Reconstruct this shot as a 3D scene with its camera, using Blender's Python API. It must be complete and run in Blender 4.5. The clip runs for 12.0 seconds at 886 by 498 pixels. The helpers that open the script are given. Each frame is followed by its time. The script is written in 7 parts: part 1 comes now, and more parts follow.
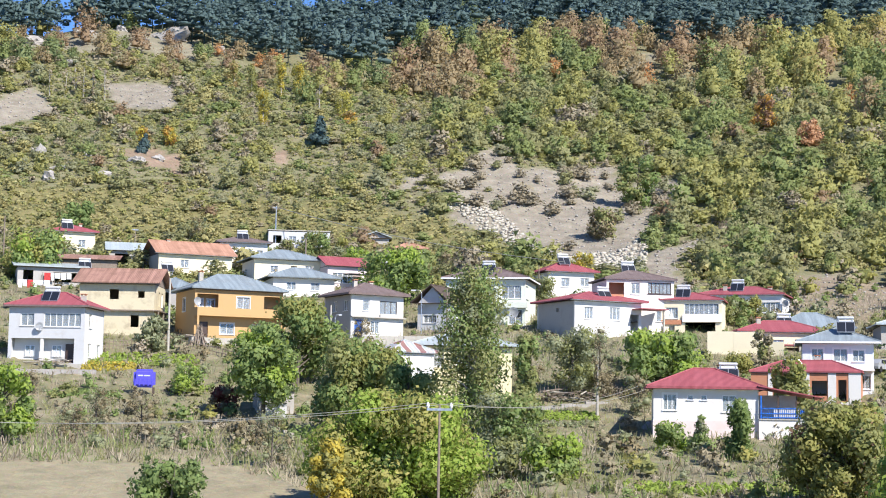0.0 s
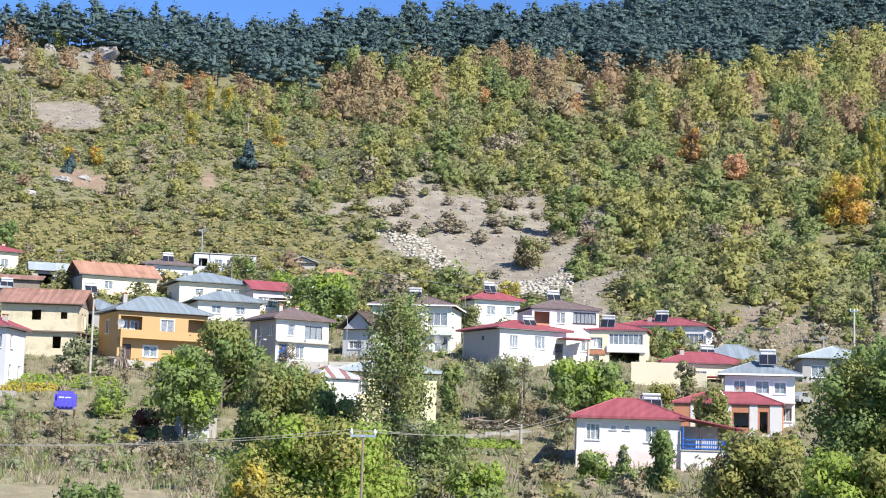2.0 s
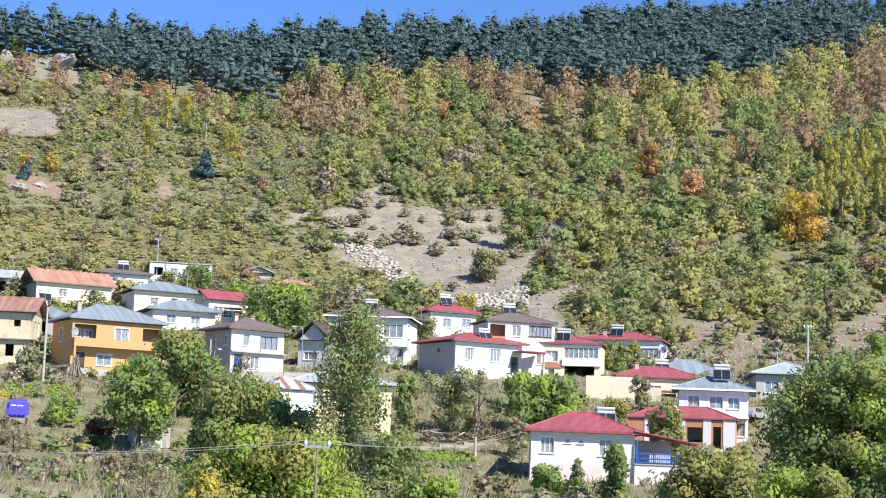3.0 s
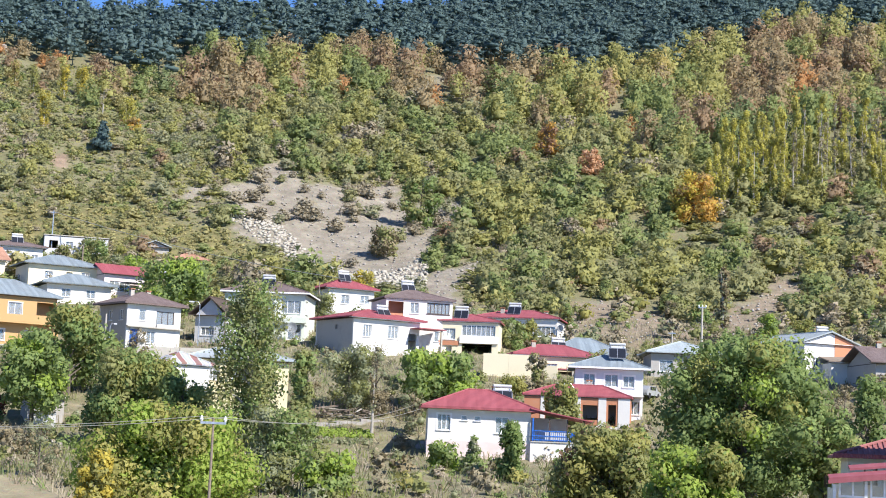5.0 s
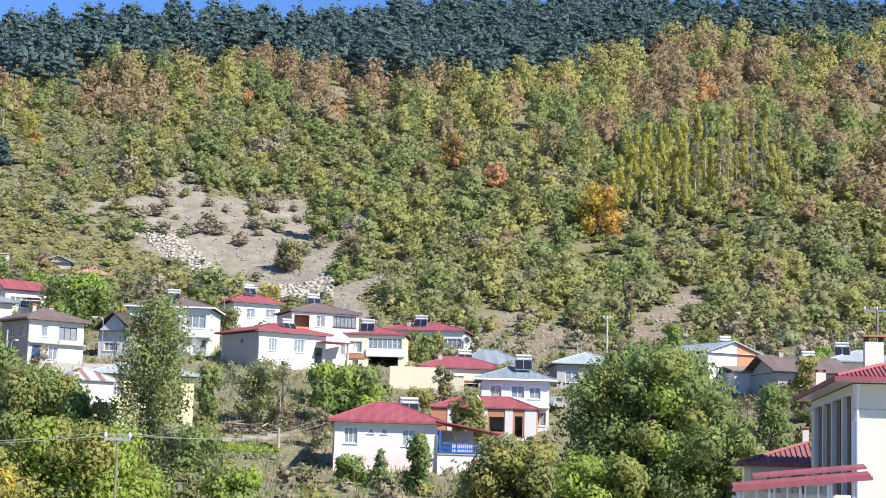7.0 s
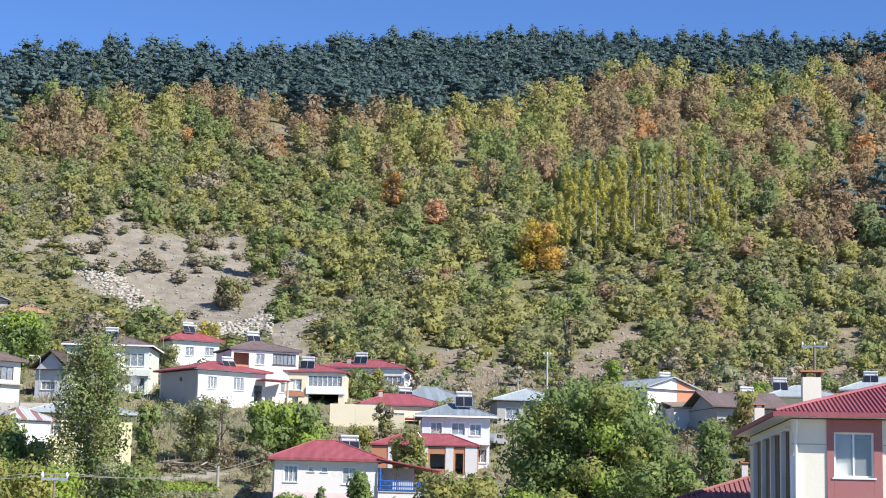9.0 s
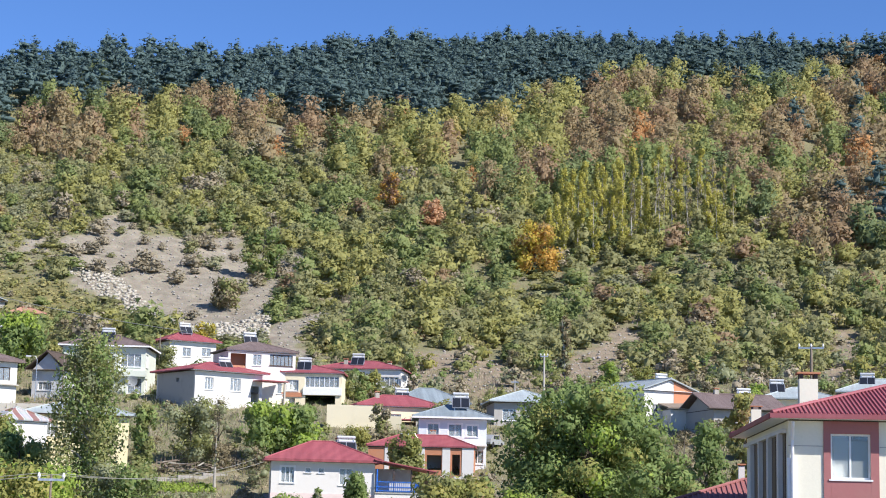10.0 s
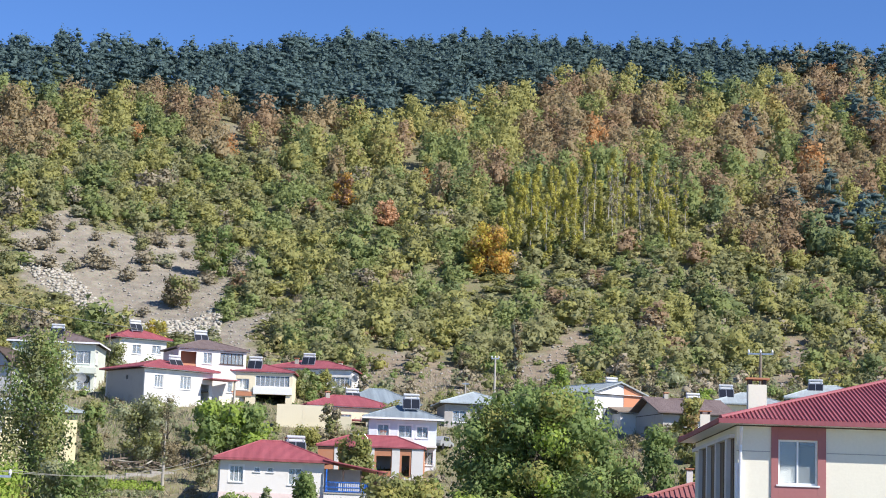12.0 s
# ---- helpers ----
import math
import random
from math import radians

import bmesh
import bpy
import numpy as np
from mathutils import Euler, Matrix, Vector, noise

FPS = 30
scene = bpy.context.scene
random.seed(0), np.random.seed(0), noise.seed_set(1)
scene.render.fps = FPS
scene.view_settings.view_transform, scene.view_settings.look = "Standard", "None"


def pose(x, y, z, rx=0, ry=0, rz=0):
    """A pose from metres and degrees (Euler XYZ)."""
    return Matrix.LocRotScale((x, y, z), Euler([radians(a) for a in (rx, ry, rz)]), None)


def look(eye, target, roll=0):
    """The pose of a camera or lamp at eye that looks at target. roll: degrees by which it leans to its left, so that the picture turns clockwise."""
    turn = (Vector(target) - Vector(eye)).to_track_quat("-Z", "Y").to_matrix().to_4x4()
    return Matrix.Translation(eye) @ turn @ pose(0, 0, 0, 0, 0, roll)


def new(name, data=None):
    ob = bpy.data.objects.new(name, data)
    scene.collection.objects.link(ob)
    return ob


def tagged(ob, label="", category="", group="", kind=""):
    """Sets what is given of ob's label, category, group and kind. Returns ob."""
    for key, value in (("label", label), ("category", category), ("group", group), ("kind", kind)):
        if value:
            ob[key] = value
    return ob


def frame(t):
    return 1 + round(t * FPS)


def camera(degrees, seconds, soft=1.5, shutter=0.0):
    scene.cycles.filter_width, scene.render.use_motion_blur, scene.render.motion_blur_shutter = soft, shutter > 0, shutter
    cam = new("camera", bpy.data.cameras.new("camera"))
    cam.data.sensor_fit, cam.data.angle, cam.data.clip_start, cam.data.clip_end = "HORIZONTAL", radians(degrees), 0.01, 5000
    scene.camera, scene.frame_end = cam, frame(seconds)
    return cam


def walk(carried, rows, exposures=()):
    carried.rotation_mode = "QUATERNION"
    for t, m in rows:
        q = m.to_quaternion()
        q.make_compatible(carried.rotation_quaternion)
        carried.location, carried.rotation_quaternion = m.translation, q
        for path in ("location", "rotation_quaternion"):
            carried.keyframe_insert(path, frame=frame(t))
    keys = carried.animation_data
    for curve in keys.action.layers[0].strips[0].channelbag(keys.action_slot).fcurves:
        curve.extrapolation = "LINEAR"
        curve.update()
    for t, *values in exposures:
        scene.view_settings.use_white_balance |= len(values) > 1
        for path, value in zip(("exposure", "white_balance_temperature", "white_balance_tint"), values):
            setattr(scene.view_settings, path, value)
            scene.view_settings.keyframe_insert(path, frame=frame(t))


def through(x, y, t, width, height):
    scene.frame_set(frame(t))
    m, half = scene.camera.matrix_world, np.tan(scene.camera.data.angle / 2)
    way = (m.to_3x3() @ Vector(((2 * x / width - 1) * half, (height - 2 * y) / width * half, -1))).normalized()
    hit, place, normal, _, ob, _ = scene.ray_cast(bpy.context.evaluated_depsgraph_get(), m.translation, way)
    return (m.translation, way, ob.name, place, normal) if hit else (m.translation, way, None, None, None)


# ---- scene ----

cam = camera(29.3, 12.0, soft=1.0)
# seconds, then the way the camera faces: degrees to the left, up, and its lean to the left
ROWS = [
    (0.0, 6.666, 5.996, 0.952),
    (0.5, 6.122, 6.269, 1.14),
    (1.0, 5.51, 6.558, 1.356),
    (1.5, 5.008, 6.631, 1.595),
    (2.0, 4.199, 6.956, 1.722),
    (2.5, 3.527, 7.276, 1.962),
    (3.0, 2.74, 7.41, 2.239),
    (5.0, -0.73, 6.774, 2.471),
    (5.5, -1.507, 6.785, 2.262),
    (6.0, -2.231, 6.785, 2.001),
    (6.5, -3.0, 7.0, 1.8),
    (7.0, -3.92, 7.32, 1.705),
    (7.5, -4.633, 7.622, 1.64),
    (9.5, -6.067, 8.735, 1.273),
    (10.0, -6.028, 8.661, 1.371),
    (10.5, -5.885, 8.245, 1.531),
    (11.0, -6.289, 8.325, 1.617),
    (11.5, -7.341, 8.578, 1.718),
    (12.0, -7.638, 8.748, 2.014),
]


def facing(left, up, lean):
    a, e = radians(left), radians(up)
    return look((0, 0, 0), (-100 * math.sin(a) * math.cos(e), 100 * math.cos(a) * math.cos(e), 100 * math.sin(e)), lean)


walk(cam, [(t, facing(left, up, lean)) for t, left, up, lean in ROWS], exposures=[(0.0, 0.72), (3.0, 0.74), (6.5, 0.74), (9.5, 0.56), (12.0, 0.54)])


# ---- world and sun: a clear autumn noon, the sun behind the viewer's right shoulder ----
SUN_UP, SUN_SIDE = 42.0, 47.0
sun_dir = Vector((math.sin(radians(SUN_SIDE)) * math.cos(radians(SUN_UP)), -math.cos(radians(SUN_SIDE)) * math.cos(radians(SUN_UP)), math.sin(radians(SUN_UP))))
world = bpy.data.worlds.new("sky_world")
scene.world = world
world.use_nodes = True
wn = world.node_tree
sky = wn.nodes.new("ShaderNodeTexSky")
sky.sky_type, sky.sun_disc = "NISHITA", False
sky.sun_elevation, sky.sun_rotation = radians(SUN_UP), math.atan2(sun_dir.x, sun_dir.y)
sky.air_density, sky.dust_density, sky.ozone_density, sky.altitude = 0.75, 0.0, 10.0, 2500
wn.links.new(sky.outputs[0], wn.nodes["Background"].inputs[0])
wn.nodes["Background"].inputs[1].default_value = 0.148
sun = new("sun", bpy.data.lights.new("sun", "SUN"))
sun.data.energy, sun.data.angle, sun.data.color = 4.85, radians(0.53), (1.0, 0.94, 0.875)
sun.matrix_world = Matrix.Translation(sun_dir * 300) @ sun_dir.to_track_quat("Z", "Y").to_matrix().to_4x4()


# ---- materials ----
def material(name, rough=0.7, metal=0.0):
    m = bpy.data.materials.new(name)
    m.use_nodes = True
    t = m.node_tree
    b = t.nodes["Principled BSDF"]
    b.inputs["Roughness"].default_value, b.inputs["Metallic"].default_value = rough, metal
    return m, t, b


def node(t, kind, **inputs):
    n = t.nodes.new(kind)
    for k, v in inputs.items():
        n.inputs[k].default_value = v
    return n


def noise_tex(t, scale, detail=4.0, rough=0.6, coords="Object"):
    c = t.nodes.new("ShaderNodeTexCoord")
    n = node(t, "ShaderNodeTexNoise", Scale=scale, Detail=detail, Roughness=rough)
    t.links.new(c.outputs[coords], n.inputs["Vector"])
    return n


def ramp(t, source, stops):
    r = t.nodes.new("ShaderNodeValToRGB")
    while len(r.color_ramp.elements) < len(stops):
        r.color_ramp.elements.new(0.5)
    for e, (p, c) in zip(r.color_ramp.elements, stops):
        e.position, e.color = p, (*c, 1)
    t.links.new(source, r.inputs[0])
    return r


def mix(t, fac, a, b, mode="MIX"):
    n = t.nodes.new("ShaderNodeMix")
    n.data_type, n.blend_type = "RGBA", mode
    for s, v in ((n.inputs[0], fac), (n.inputs[6], a), (n.inputs[7], b)):
        if isinstance(v, (int, float)):
            s.default_value = v
        elif isinstance(v, tuple):
            s.default_value = (*v, 1)
        else:
            t.links.new(v, s)
    return n.outputs[2]


def bump(t, b, source, strength=0.3, distance=0.05):
    n = node(t, "ShaderNodeBump", Strength=strength, Distance=distance)
    t.links.new(source, n.inputs["Height"])
    t.links.new(n.outputs[0], b.inputs["Normal"])


def plaster(name, colour, dirt=(0.32, 0.28, 0.22), amount=0.35, rough=0.85):
    """Painted render: faint mottling, and stains in streaks and patches."""
    m, t, b = material(name, rough)
    fine, wide = noise_tex(t, 9, 6), noise_tex(t, 0.55, 5, 0.65)
    soft = mix(t, ramp(t, fine.outputs[0], [(0.3, (0, 0, 0)), (0.75, (0.22, 0.22, 0.22))]).outputs[0], colour, tuple(c * 0.72 for c in colour))
    stain = ramp(t, wide.outputs[0], [(0.52, (0, 0, 0)), (0.75, (amount,) * 3)])
    t.links.new(mix(t, stain.outputs[0], soft, dirt), b.inputs["Base Color"])
    bump(t, b, fine.outputs[0], 0.25, 0.02)
    return m


def sheet_roof(name, colour, rust=(0.16, 0.07, 0.04), amount=0.3, ribs=3.2, rough=0.62, axis="X", streak=0.25):
    """Painted roof sheets with ribs, faded and stained."""
    m, t, b = material(name, rough)
    wide, fine = noise_tex(t, 0.5, 5, 0.7), noise_tex(t, 5, 5)
    faded = mix(t, ramp(t, fine.outputs[0], [(0.35, (0, 0, 0)), (0.7, (0.4,) * 3)]).outputs[0], colour, tuple(min(1, c * 1.35 + 0.015) for c in colour))
    worn = ramp(t, wide.outputs[0], [(0.48, (0, 0, 0)), (0.72, (amount,) * 3)])
    c = t.nodes.new("ShaderNodeTexCoord")
    long = node(t, "ShaderNodeMapping", Scale=(2.2, 0.12, 0.12))
    t.links.new(c.outputs["Object"], long.inputs["Vector"])
    runs = node(t, "ShaderNodeTexNoise", Scale=1.0, Detail=5.0, Roughness=0.65)
    t.links.new(long.outputs[0], runs.inputs["Vector"])
    run = ramp(t, runs.outputs[0], [(0.38, (0, 0, 0)), (0.62, (streak,) * 3)])
    pale = mix(t, run.outputs[0], faded, tuple(min(1, c_ * 1.7 + 0.05) for c_ in colour))
    t.links.new(mix(t, worn.outputs[0], pale, rust), b.inputs["Base Color"])
    w = node(t, "ShaderNodeTexWave", Scale=ribs, Distortion=0.0)
    w.bands_direction = axis
    t.links.new(c.outputs["Object"], w.inputs["Vector"])
    bump(t, b, w.outputs[0], 0.6, 0.04)
    return m


def stone(name, colours, scale=2.0, rough=0.9, relief=0.5):
    m, t, b = material(name, rough)
    n, f = noise_tex(t, scale, 8, 0.7), noise_tex(t, scale * 7, 5)
    r = ramp(t, n.outputs[0], [(0.25 + 0.5 * i / max(1, len(colours) - 1), c) for i, c in enumerate(colours)])
    t.links.new(mix(t, 0.35, r.outputs[0], f.outputs[1], "SOFT_LIGHT"), b.inputs["Base Color"])
    bump(t, b, f.outputs[0], relief, 0.06)
    return m


def plain(name, colour, rough=0.5, metal=0.0, vary=0.25, scale=4.0):
    m, t, b = material(name, rough, metal)
    n = noise_tex(t, scale, 5)
    t.links.new(mix(t, ramp(t, n.outputs[0], [(0.3, (0, 0, 0)), (0.75, (1, 1, 1))]).outputs[0], tuple(c * (1 - vary) for c in colour), tuple(min(1, c * (1 + vary)) for c in colour)), b.inputs["Base Color"])
    return m


def foliage(name, colour, other=None, through=0.48, lively=1.0):
    """Leaves: each one takes its own tone; some light passes through them."""
    m, t, b = material(name, 0.5)
    g = t.nodes.new("ShaderNodeNewGeometry")
    other = other or tuple(min(1, c * k) for c, k in zip(colour, (1.55, 1.35, 1.15)))
    r = ramp(t, g.outputs["Random Per Island"], [(0.0, tuple(c * 0.84 for c in colour)), (0.55, colour), (1.0, tuple(c + (o - c) * 0.7 for c, o in zip(colour, other)))])
    wide = noise_tex(t, 0.35, 3)
    tone = mix(t, ramp(t, wide.outputs[0], [(0.35, (0, 0, 0)), (0.7, (0.5,) * 3)]).outputs[0], r.outputs[0], other)
    fine = noise_tex(t, 2.4, 5, 0.7)
    mottle = ramp(t, fine.outputs[0], [(0.3, (1 - 0.26 * lively,) * 3), (0.5, (1.0,) * 3), (0.7, (1 + 0.22 * lively,) * 3)])
    tone = mix(t, 1.0, tone, mottle.outputs[0], "MULTIPLY")
    bump(t, b, fine.outputs[0], 0.45 * lively, 0.2)
    b.inputs["Roughness"].default_value = 0.72
    t.links.new(tone, b.inputs["Base Color"])
    b.inputs["Specular IOR Level"].default_value = 0.12
    lit = t.nodes.new("ShaderNodeBsdfTranslucent")
    t.links.new(tone, lit.inputs["Color"])
    blend = t.nodes.new("ShaderNodeMixShader")
    blend.inputs[0].default_value = through
    t.links.new(b.outputs[0], blend.inputs[1])
    t.links.new(lit.outputs[0], blend.inputs[2])
    t.links.new(blend.outputs[0], t.nodes["Material Output"].inputs[0])
    return m


M_white = plaster("white_render", (0.70, 0.685, 0.65), amount=0.3)
# white darkened to grey: holds the shade on the left white house's front
M_grey_white = plaster("worn_shaded_white_render", (0.55, 0.56, 0.57), amount=0.35)
M_cream = plaster("cream_render", (0.78, 0.70, 0.50), amount=0.15)
M_pale_cream = plaster("pale_cream_render", (0.80, 0.77, 0.64), amount=0.08)
M_old_cream = plaster("flaking_cream_render", (0.62, 0.55, 0.38), (0.30, 0.25, 0.17), 0.75)
M_orange = plaster("orange_render", (0.52, 0.33, 0.145), amount=0.15)
M_yellow = plaster("yellow_render", (0.74, 0.66, 0.40), amount=0.2)
# cement of the sheds, also painted on for shaded side walls
M_grey_render = plaster("bare_cement_and_shade_render", (0.42, 0.40, 0.37), (0.22, 0.2, 0.17), 0.4)
M_green_white = plaster("greenish_white_render", (0.66, 0.70, 0.60), amount=0.25)
M_pale_blue = plaster("pale_blue_render", (0.67, 0.71, 0.74), amount=0.15)
M_pink = plaster("old_rose_render", (0.385, 0.155, 0.152), amount=0.12)
M_pale_pink = plaster("pale_pink_render", (0.72, 0.60, 0.57), amount=0.2)
M_terracotta = plaster("terracotta_render", (0.56, 0.24, 0.13), amount=0.2)
M_brick_panel = plaster("brick_infill", (0.50, 0.22, 0.12), (0.4, 0.3, 0.22), 0.4)
M_red_roof = sheet_roof("red_sheet_roof", (0.285, 0.066, 0.078), (0.22, 0.07, 0.075), 0.4)
M_rose_roof = sheet_roof("rose_red_sheet_roof", (0.26, 0.068, 0.080), (0.20, 0.06, 0.07), 0.4, ribs=0.01, rough=0.62)
M_faded_roof = sheet_roof("faded_red_sheet_roof", (0.26, 0.095, 0.092), (0.24, 0.12, 0.10), 0.5, ribs=0.01, rough=0.7)
M_brown_roof = sheet_roof("brown_sheet_roof", (0.155, 0.115, 0.105), (0.09, 0.05, 0.04), 0.5)
M_blue_roof = sheet_roof("blue_grey_sheet_roof", (0.185, 0.225, 0.25), (0.20, 0.20, 0.19), 0.45, streak=0.5)
M_grey_roof = sheet_roof("galvanised_sheet_roof", (0.36, 0.41, 0.42), (0.25, 0.2, 0.16), 0.4, rough=0.4)
M_rust_roof = sheet_roof("rusty_sheet_roof", (0.235, 0.125, 0.088), (0.17, 0.09, 0.06), 0.7, ribs=1.5, streak=0.8)
M_striped_roof, _t, _b = material("striped_tin_sheets", 0.5)
_c = _t.nodes.new("ShaderNodeTexCoord")
_w = node(_t, "ShaderNodeTexWave", Scale=0.2, Distortion=1.4)
_t.links.new(_c.outputs["Object"], _w.inputs["Vector"])
_r = ramp(_t, _w.outputs[0], [(0.0, (0.27, 0.15, 0.13)), (0.3, (0.50, 0.50, 0.49)), (0.6, (0.33, 0.38, 0.41)), (0.82, (0.46, 0.45, 0.44))])
_r.color_ramp.interpolation = "CONSTANT"
_t.links.new(mix(_t, 0.4, _r.outputs[0], noise_tex(_t, 1.5, 5).outputs[1], "SOFT_LIGHT"), _b.inputs["Base Color"])
M_tile_roof = sheet_roof("orange_tile_roof", (0.33, 0.175, 0.115), (0.2, 0.1, 0.06), 0.6, ribs=2.2, rough=0.8, streak=0.45)
M_timber = stone("weathered_timber", [(0.16, 0.12, 0.09), (0.30, 0.25, 0.20)], 3.0, 0.85, 0.4)
M_dark_timber = stone("dark_timber", [(0.05, 0.035, 0.028), (0.11, 0.08, 0.06)], 3.0, 0.8, 0.4)
M_concrete = stone("concrete", [(0.34, 0.32, 0.28), (0.50, 0.47, 0.41)], 0.8, 0.9, 0.3)
M_rubble = stone("pale_limestone", [(0.34, 0.315, 0.26), (0.50, 0.47, 0.40)], 0.6, 0.95, 0.6)
M_grey_stone = stone("grey_stone", [(0.24, 0.22, 0.20), (0.42, 0.40, 0.37)], 0.8, 0.95, 0.6)
M_frame = plain("white_plastic_frame", (0.80, 0.80, 0.80), 0.35, vary=0.06)
M_dark_frame = plain("dark_brown_frame", (0.07, 0.045, 0.035), 0.5)
M_blue_paint = plain("bright_blue_paint", (0.02, 0.14, 0.55), 0.45, vary=0.3)
M_tank_blue = plain("violet_blue_plastic", (0.10, 0.085, 0.62), 0.4, vary=0.2)
M_metal = plain("galvanised_steel", (0.55, 0.56, 0.58), 0.35, 0.8)
M_tankwhite = plain("white_enamel", (0.54, 0.56, 0.58), 0.3, vary=0.06)
M_collector = plain("dark_collector_glass", (0.012, 0.015, 0.024), 0.38, vary=0.3)
M_wire = plain("grey_cable", (0.34, 0.33, 0.29), 0.5)
M_porcelain = plain("white_porcelain", (0.8, 0.8, 0.78), 0.2, vary=0.05)
# floors and ceilings: the dimness of the rooms is put into this colour
M_inside = plain("shade_dark_interior", (0.10, 0.09, 0.08), 0.9)
M_curtain = plain("pale_curtain", (0.62, 0.60, 0.56), 0.9, vary=0.12, scale=9)
M_red_cloth = plain("red_cloth", (0.5, 0.05, 0.05), 0.9)
M_white_cloth = plain("white_cloth", (0.75, 0.75, 0.76), 0.9, vary=0.08)
M_bark = stone("grey_brown_bark", [(0.07, 0.055, 0.045), (0.20, 0.17, 0.14)], 4.0, 0.95, 0.7)
M_pale_bark = stone("pale_bark", [(0.28, 0.26, 0.22), (0.48, 0.45, 0.40)], 4.0, 0.9, 0.4)
M_car = plain("silver_car_paint", (0.5, 0.52, 0.54), 0.25, 0.4, vary=0.05)
M_rubber = plain("black_rubber", (0.02, 0.02, 0.02), 0.8)
M_glass, _t, _b = material("window_glass", 0.03)
_b.inputs["Base Color"].default_value = (0.75, 0.8, 0.82, 1)
_b.inputs["Transmission Weight"].default_value = 0.85
_b.inputs["IOR"].default_value = 1.5

F_green = foliage("leaves_green", (0.245, 0.335, 0.118), (0.345, 0.420, 0.165))
F_bright = foliage("leaves_bright_green", (0.335, 0.455, 0.095), (0.460, 0.560, 0.135), 0.52)
F_dark = foliage("leaves_dark_green", (0.190, 0.265, 0.100), (0.270, 0.340, 0.130))
F_olive = foliage("leaves_olive", (0.295, 0.320, 0.128), (0.400, 0.405, 0.175))
F_walnut = foliage("leaves_walnut", (0.290, 0.325, 0.105), (0.440, 0.410, 0.145))
F_grey = foliage("leaves_grey_green", (0.310, 0.340, 0.190), (0.450, 0.475, 0.310))
F_yellow = foliage("leaves_yellow", (0.560, 0.470, 0.095), (0.680, 0.570, 0.130))
F_lime = foliage("leaves_yellow_green", (0.350, 0.348, 0.118), (0.530, 0.490, 0.170))
F_orange = foliage("leaves_orange", (0.600, 0.370, 0.105), (0.700, 0.470, 0.130))
F_coral = foliage("leaves_coral", (0.640, 0.400, 0.240), (0.700, 0.460, 0.280))
F_rust = foliage("leaves_rust_brown", (0.320, 0.208, 0.135), (0.425, 0.285, 0.180))
F_ochre = foliage("leaves_ochre", (0.380, 0.290, 0.138), (0.520, 0.390, 0.180))
F_brown = foliage("twigs_brown", (0.225, 0.190, 0.110), (0.330, 0.275, 0.165), 0.2)
F_straw = foliage("dry_straw", (0.347, 0.299, 0.217), (0.493, 0.430, 0.329), 0.2)
# conifer needles, lightened and blued to carry the haze of distance
F_pine = foliage("hazy_needles_pine", (0.118, 0.180, 0.178), (0.165, 0.235, 0.215), 0.4, 0.6)
F_fir = foliage("hazy_needles_fir", (0.098, 0.154, 0.158), (0.138, 0.200, 0.190), 0.4, 0.6)
F_dry = foliage("dry_brush", (0.258, 0.228, 0.148), (0.384, 0.336, 0.228), 0.2)
F_red = foliage("leaves_dark_red", (0.221, 0.078, 0.065), (0.338, 0.117, 0.087))
F_poplar = foliage("leaves_poplar_yellow_green", (0.47, 0.45, 0.105), (0.64, 0.58, 0.16))
# hillside plants: bluer, duller tones with the distance haze mixed into the colour
H_green = foliage("hazy_hill_leaves_green", (0.285, 0.345, 0.138), (0.360, 0.405, 0.168), 0.5, 0.8)
H_olive = foliage("hazy_hill_leaves_olive", (0.335, 0.345, 0.171), (0.405, 0.400, 0.204), 0.5, 0.8)
H_lime = foliage("hazy_hill_leaves_yellow_green", (0.395, 0.395, 0.152), (0.480, 0.465, 0.187), 0.5, 0.8)
H_dark = foliage("hazy_hill_leaves_dark_green", (0.220, 0.275, 0.130), (0.275, 0.325, 0.150), 0.45, 0.8)
H_grey = foliage("hazy_hill_leaves_grey_green", (0.325, 0.335, 0.205), (0.395, 0.400, 0.250), 0.45, 0.8)
H_dry = foliage("hazy_hill_brush_grey_brown", (0.325, 0.285, 0.198), (0.405, 0.355, 0.255), 0.3, 0.8)
H_rust = foliage("hazy_hill_leaves_rust", (0.385, 0.280, 0.182), (0.460, 0.345, 0.215), 0.5, 0.8)
H_ochre = foliage("hazy_hill_leaves_ochre", (0.400, 0.325, 0.195), (0.485, 0.390, 0.232), 0.5, 0.8)
H_gold = foliage("hazy_hill_leaves_gold", (0.470, 0.410, 0.163), (0.570, 0.480, 0.200), 0.5, 0.8)
H_orange = foliage("hazy_hill_leaves_orange", (0.560, 0.320, 0.148), (0.640, 0.380, 0.182), 0.5, 0.8)
H_turf = foliage("hazy_hill_turf_golden_olive", (0.400, 0.370, 0.168), (0.470, 0.430, 0.205), 0.4, 0.8)


# ---- the lie of the land: distance from the viewer against height, a hillside over a sloping village ----
STEP = np.array([0, 70.2, 105.3, 134.6, 158, 175.5, 193, 216.5, 234, 251.6, 292.5, 351, 409.5, 468, 526.5, 585, 631.8, 702, 819])
RISE = np.array([-8.2, -7.25, -4.9, -2.3, -0.35, 3.3, 7.6, 12.6, 16.1, 20.1, 31.6, 56.2, 80.7, 105.3, 129.9, 154.4, 173.2, 202.4, 251.6])
_d = np.arange(0, 820.0)
_k = np.hanning(21) / np.hanning(21).sum()
_z = np.convolve(np.pad(np.interp(_d, STEP, RISE), 10, mode="edge"), _k, "valid")
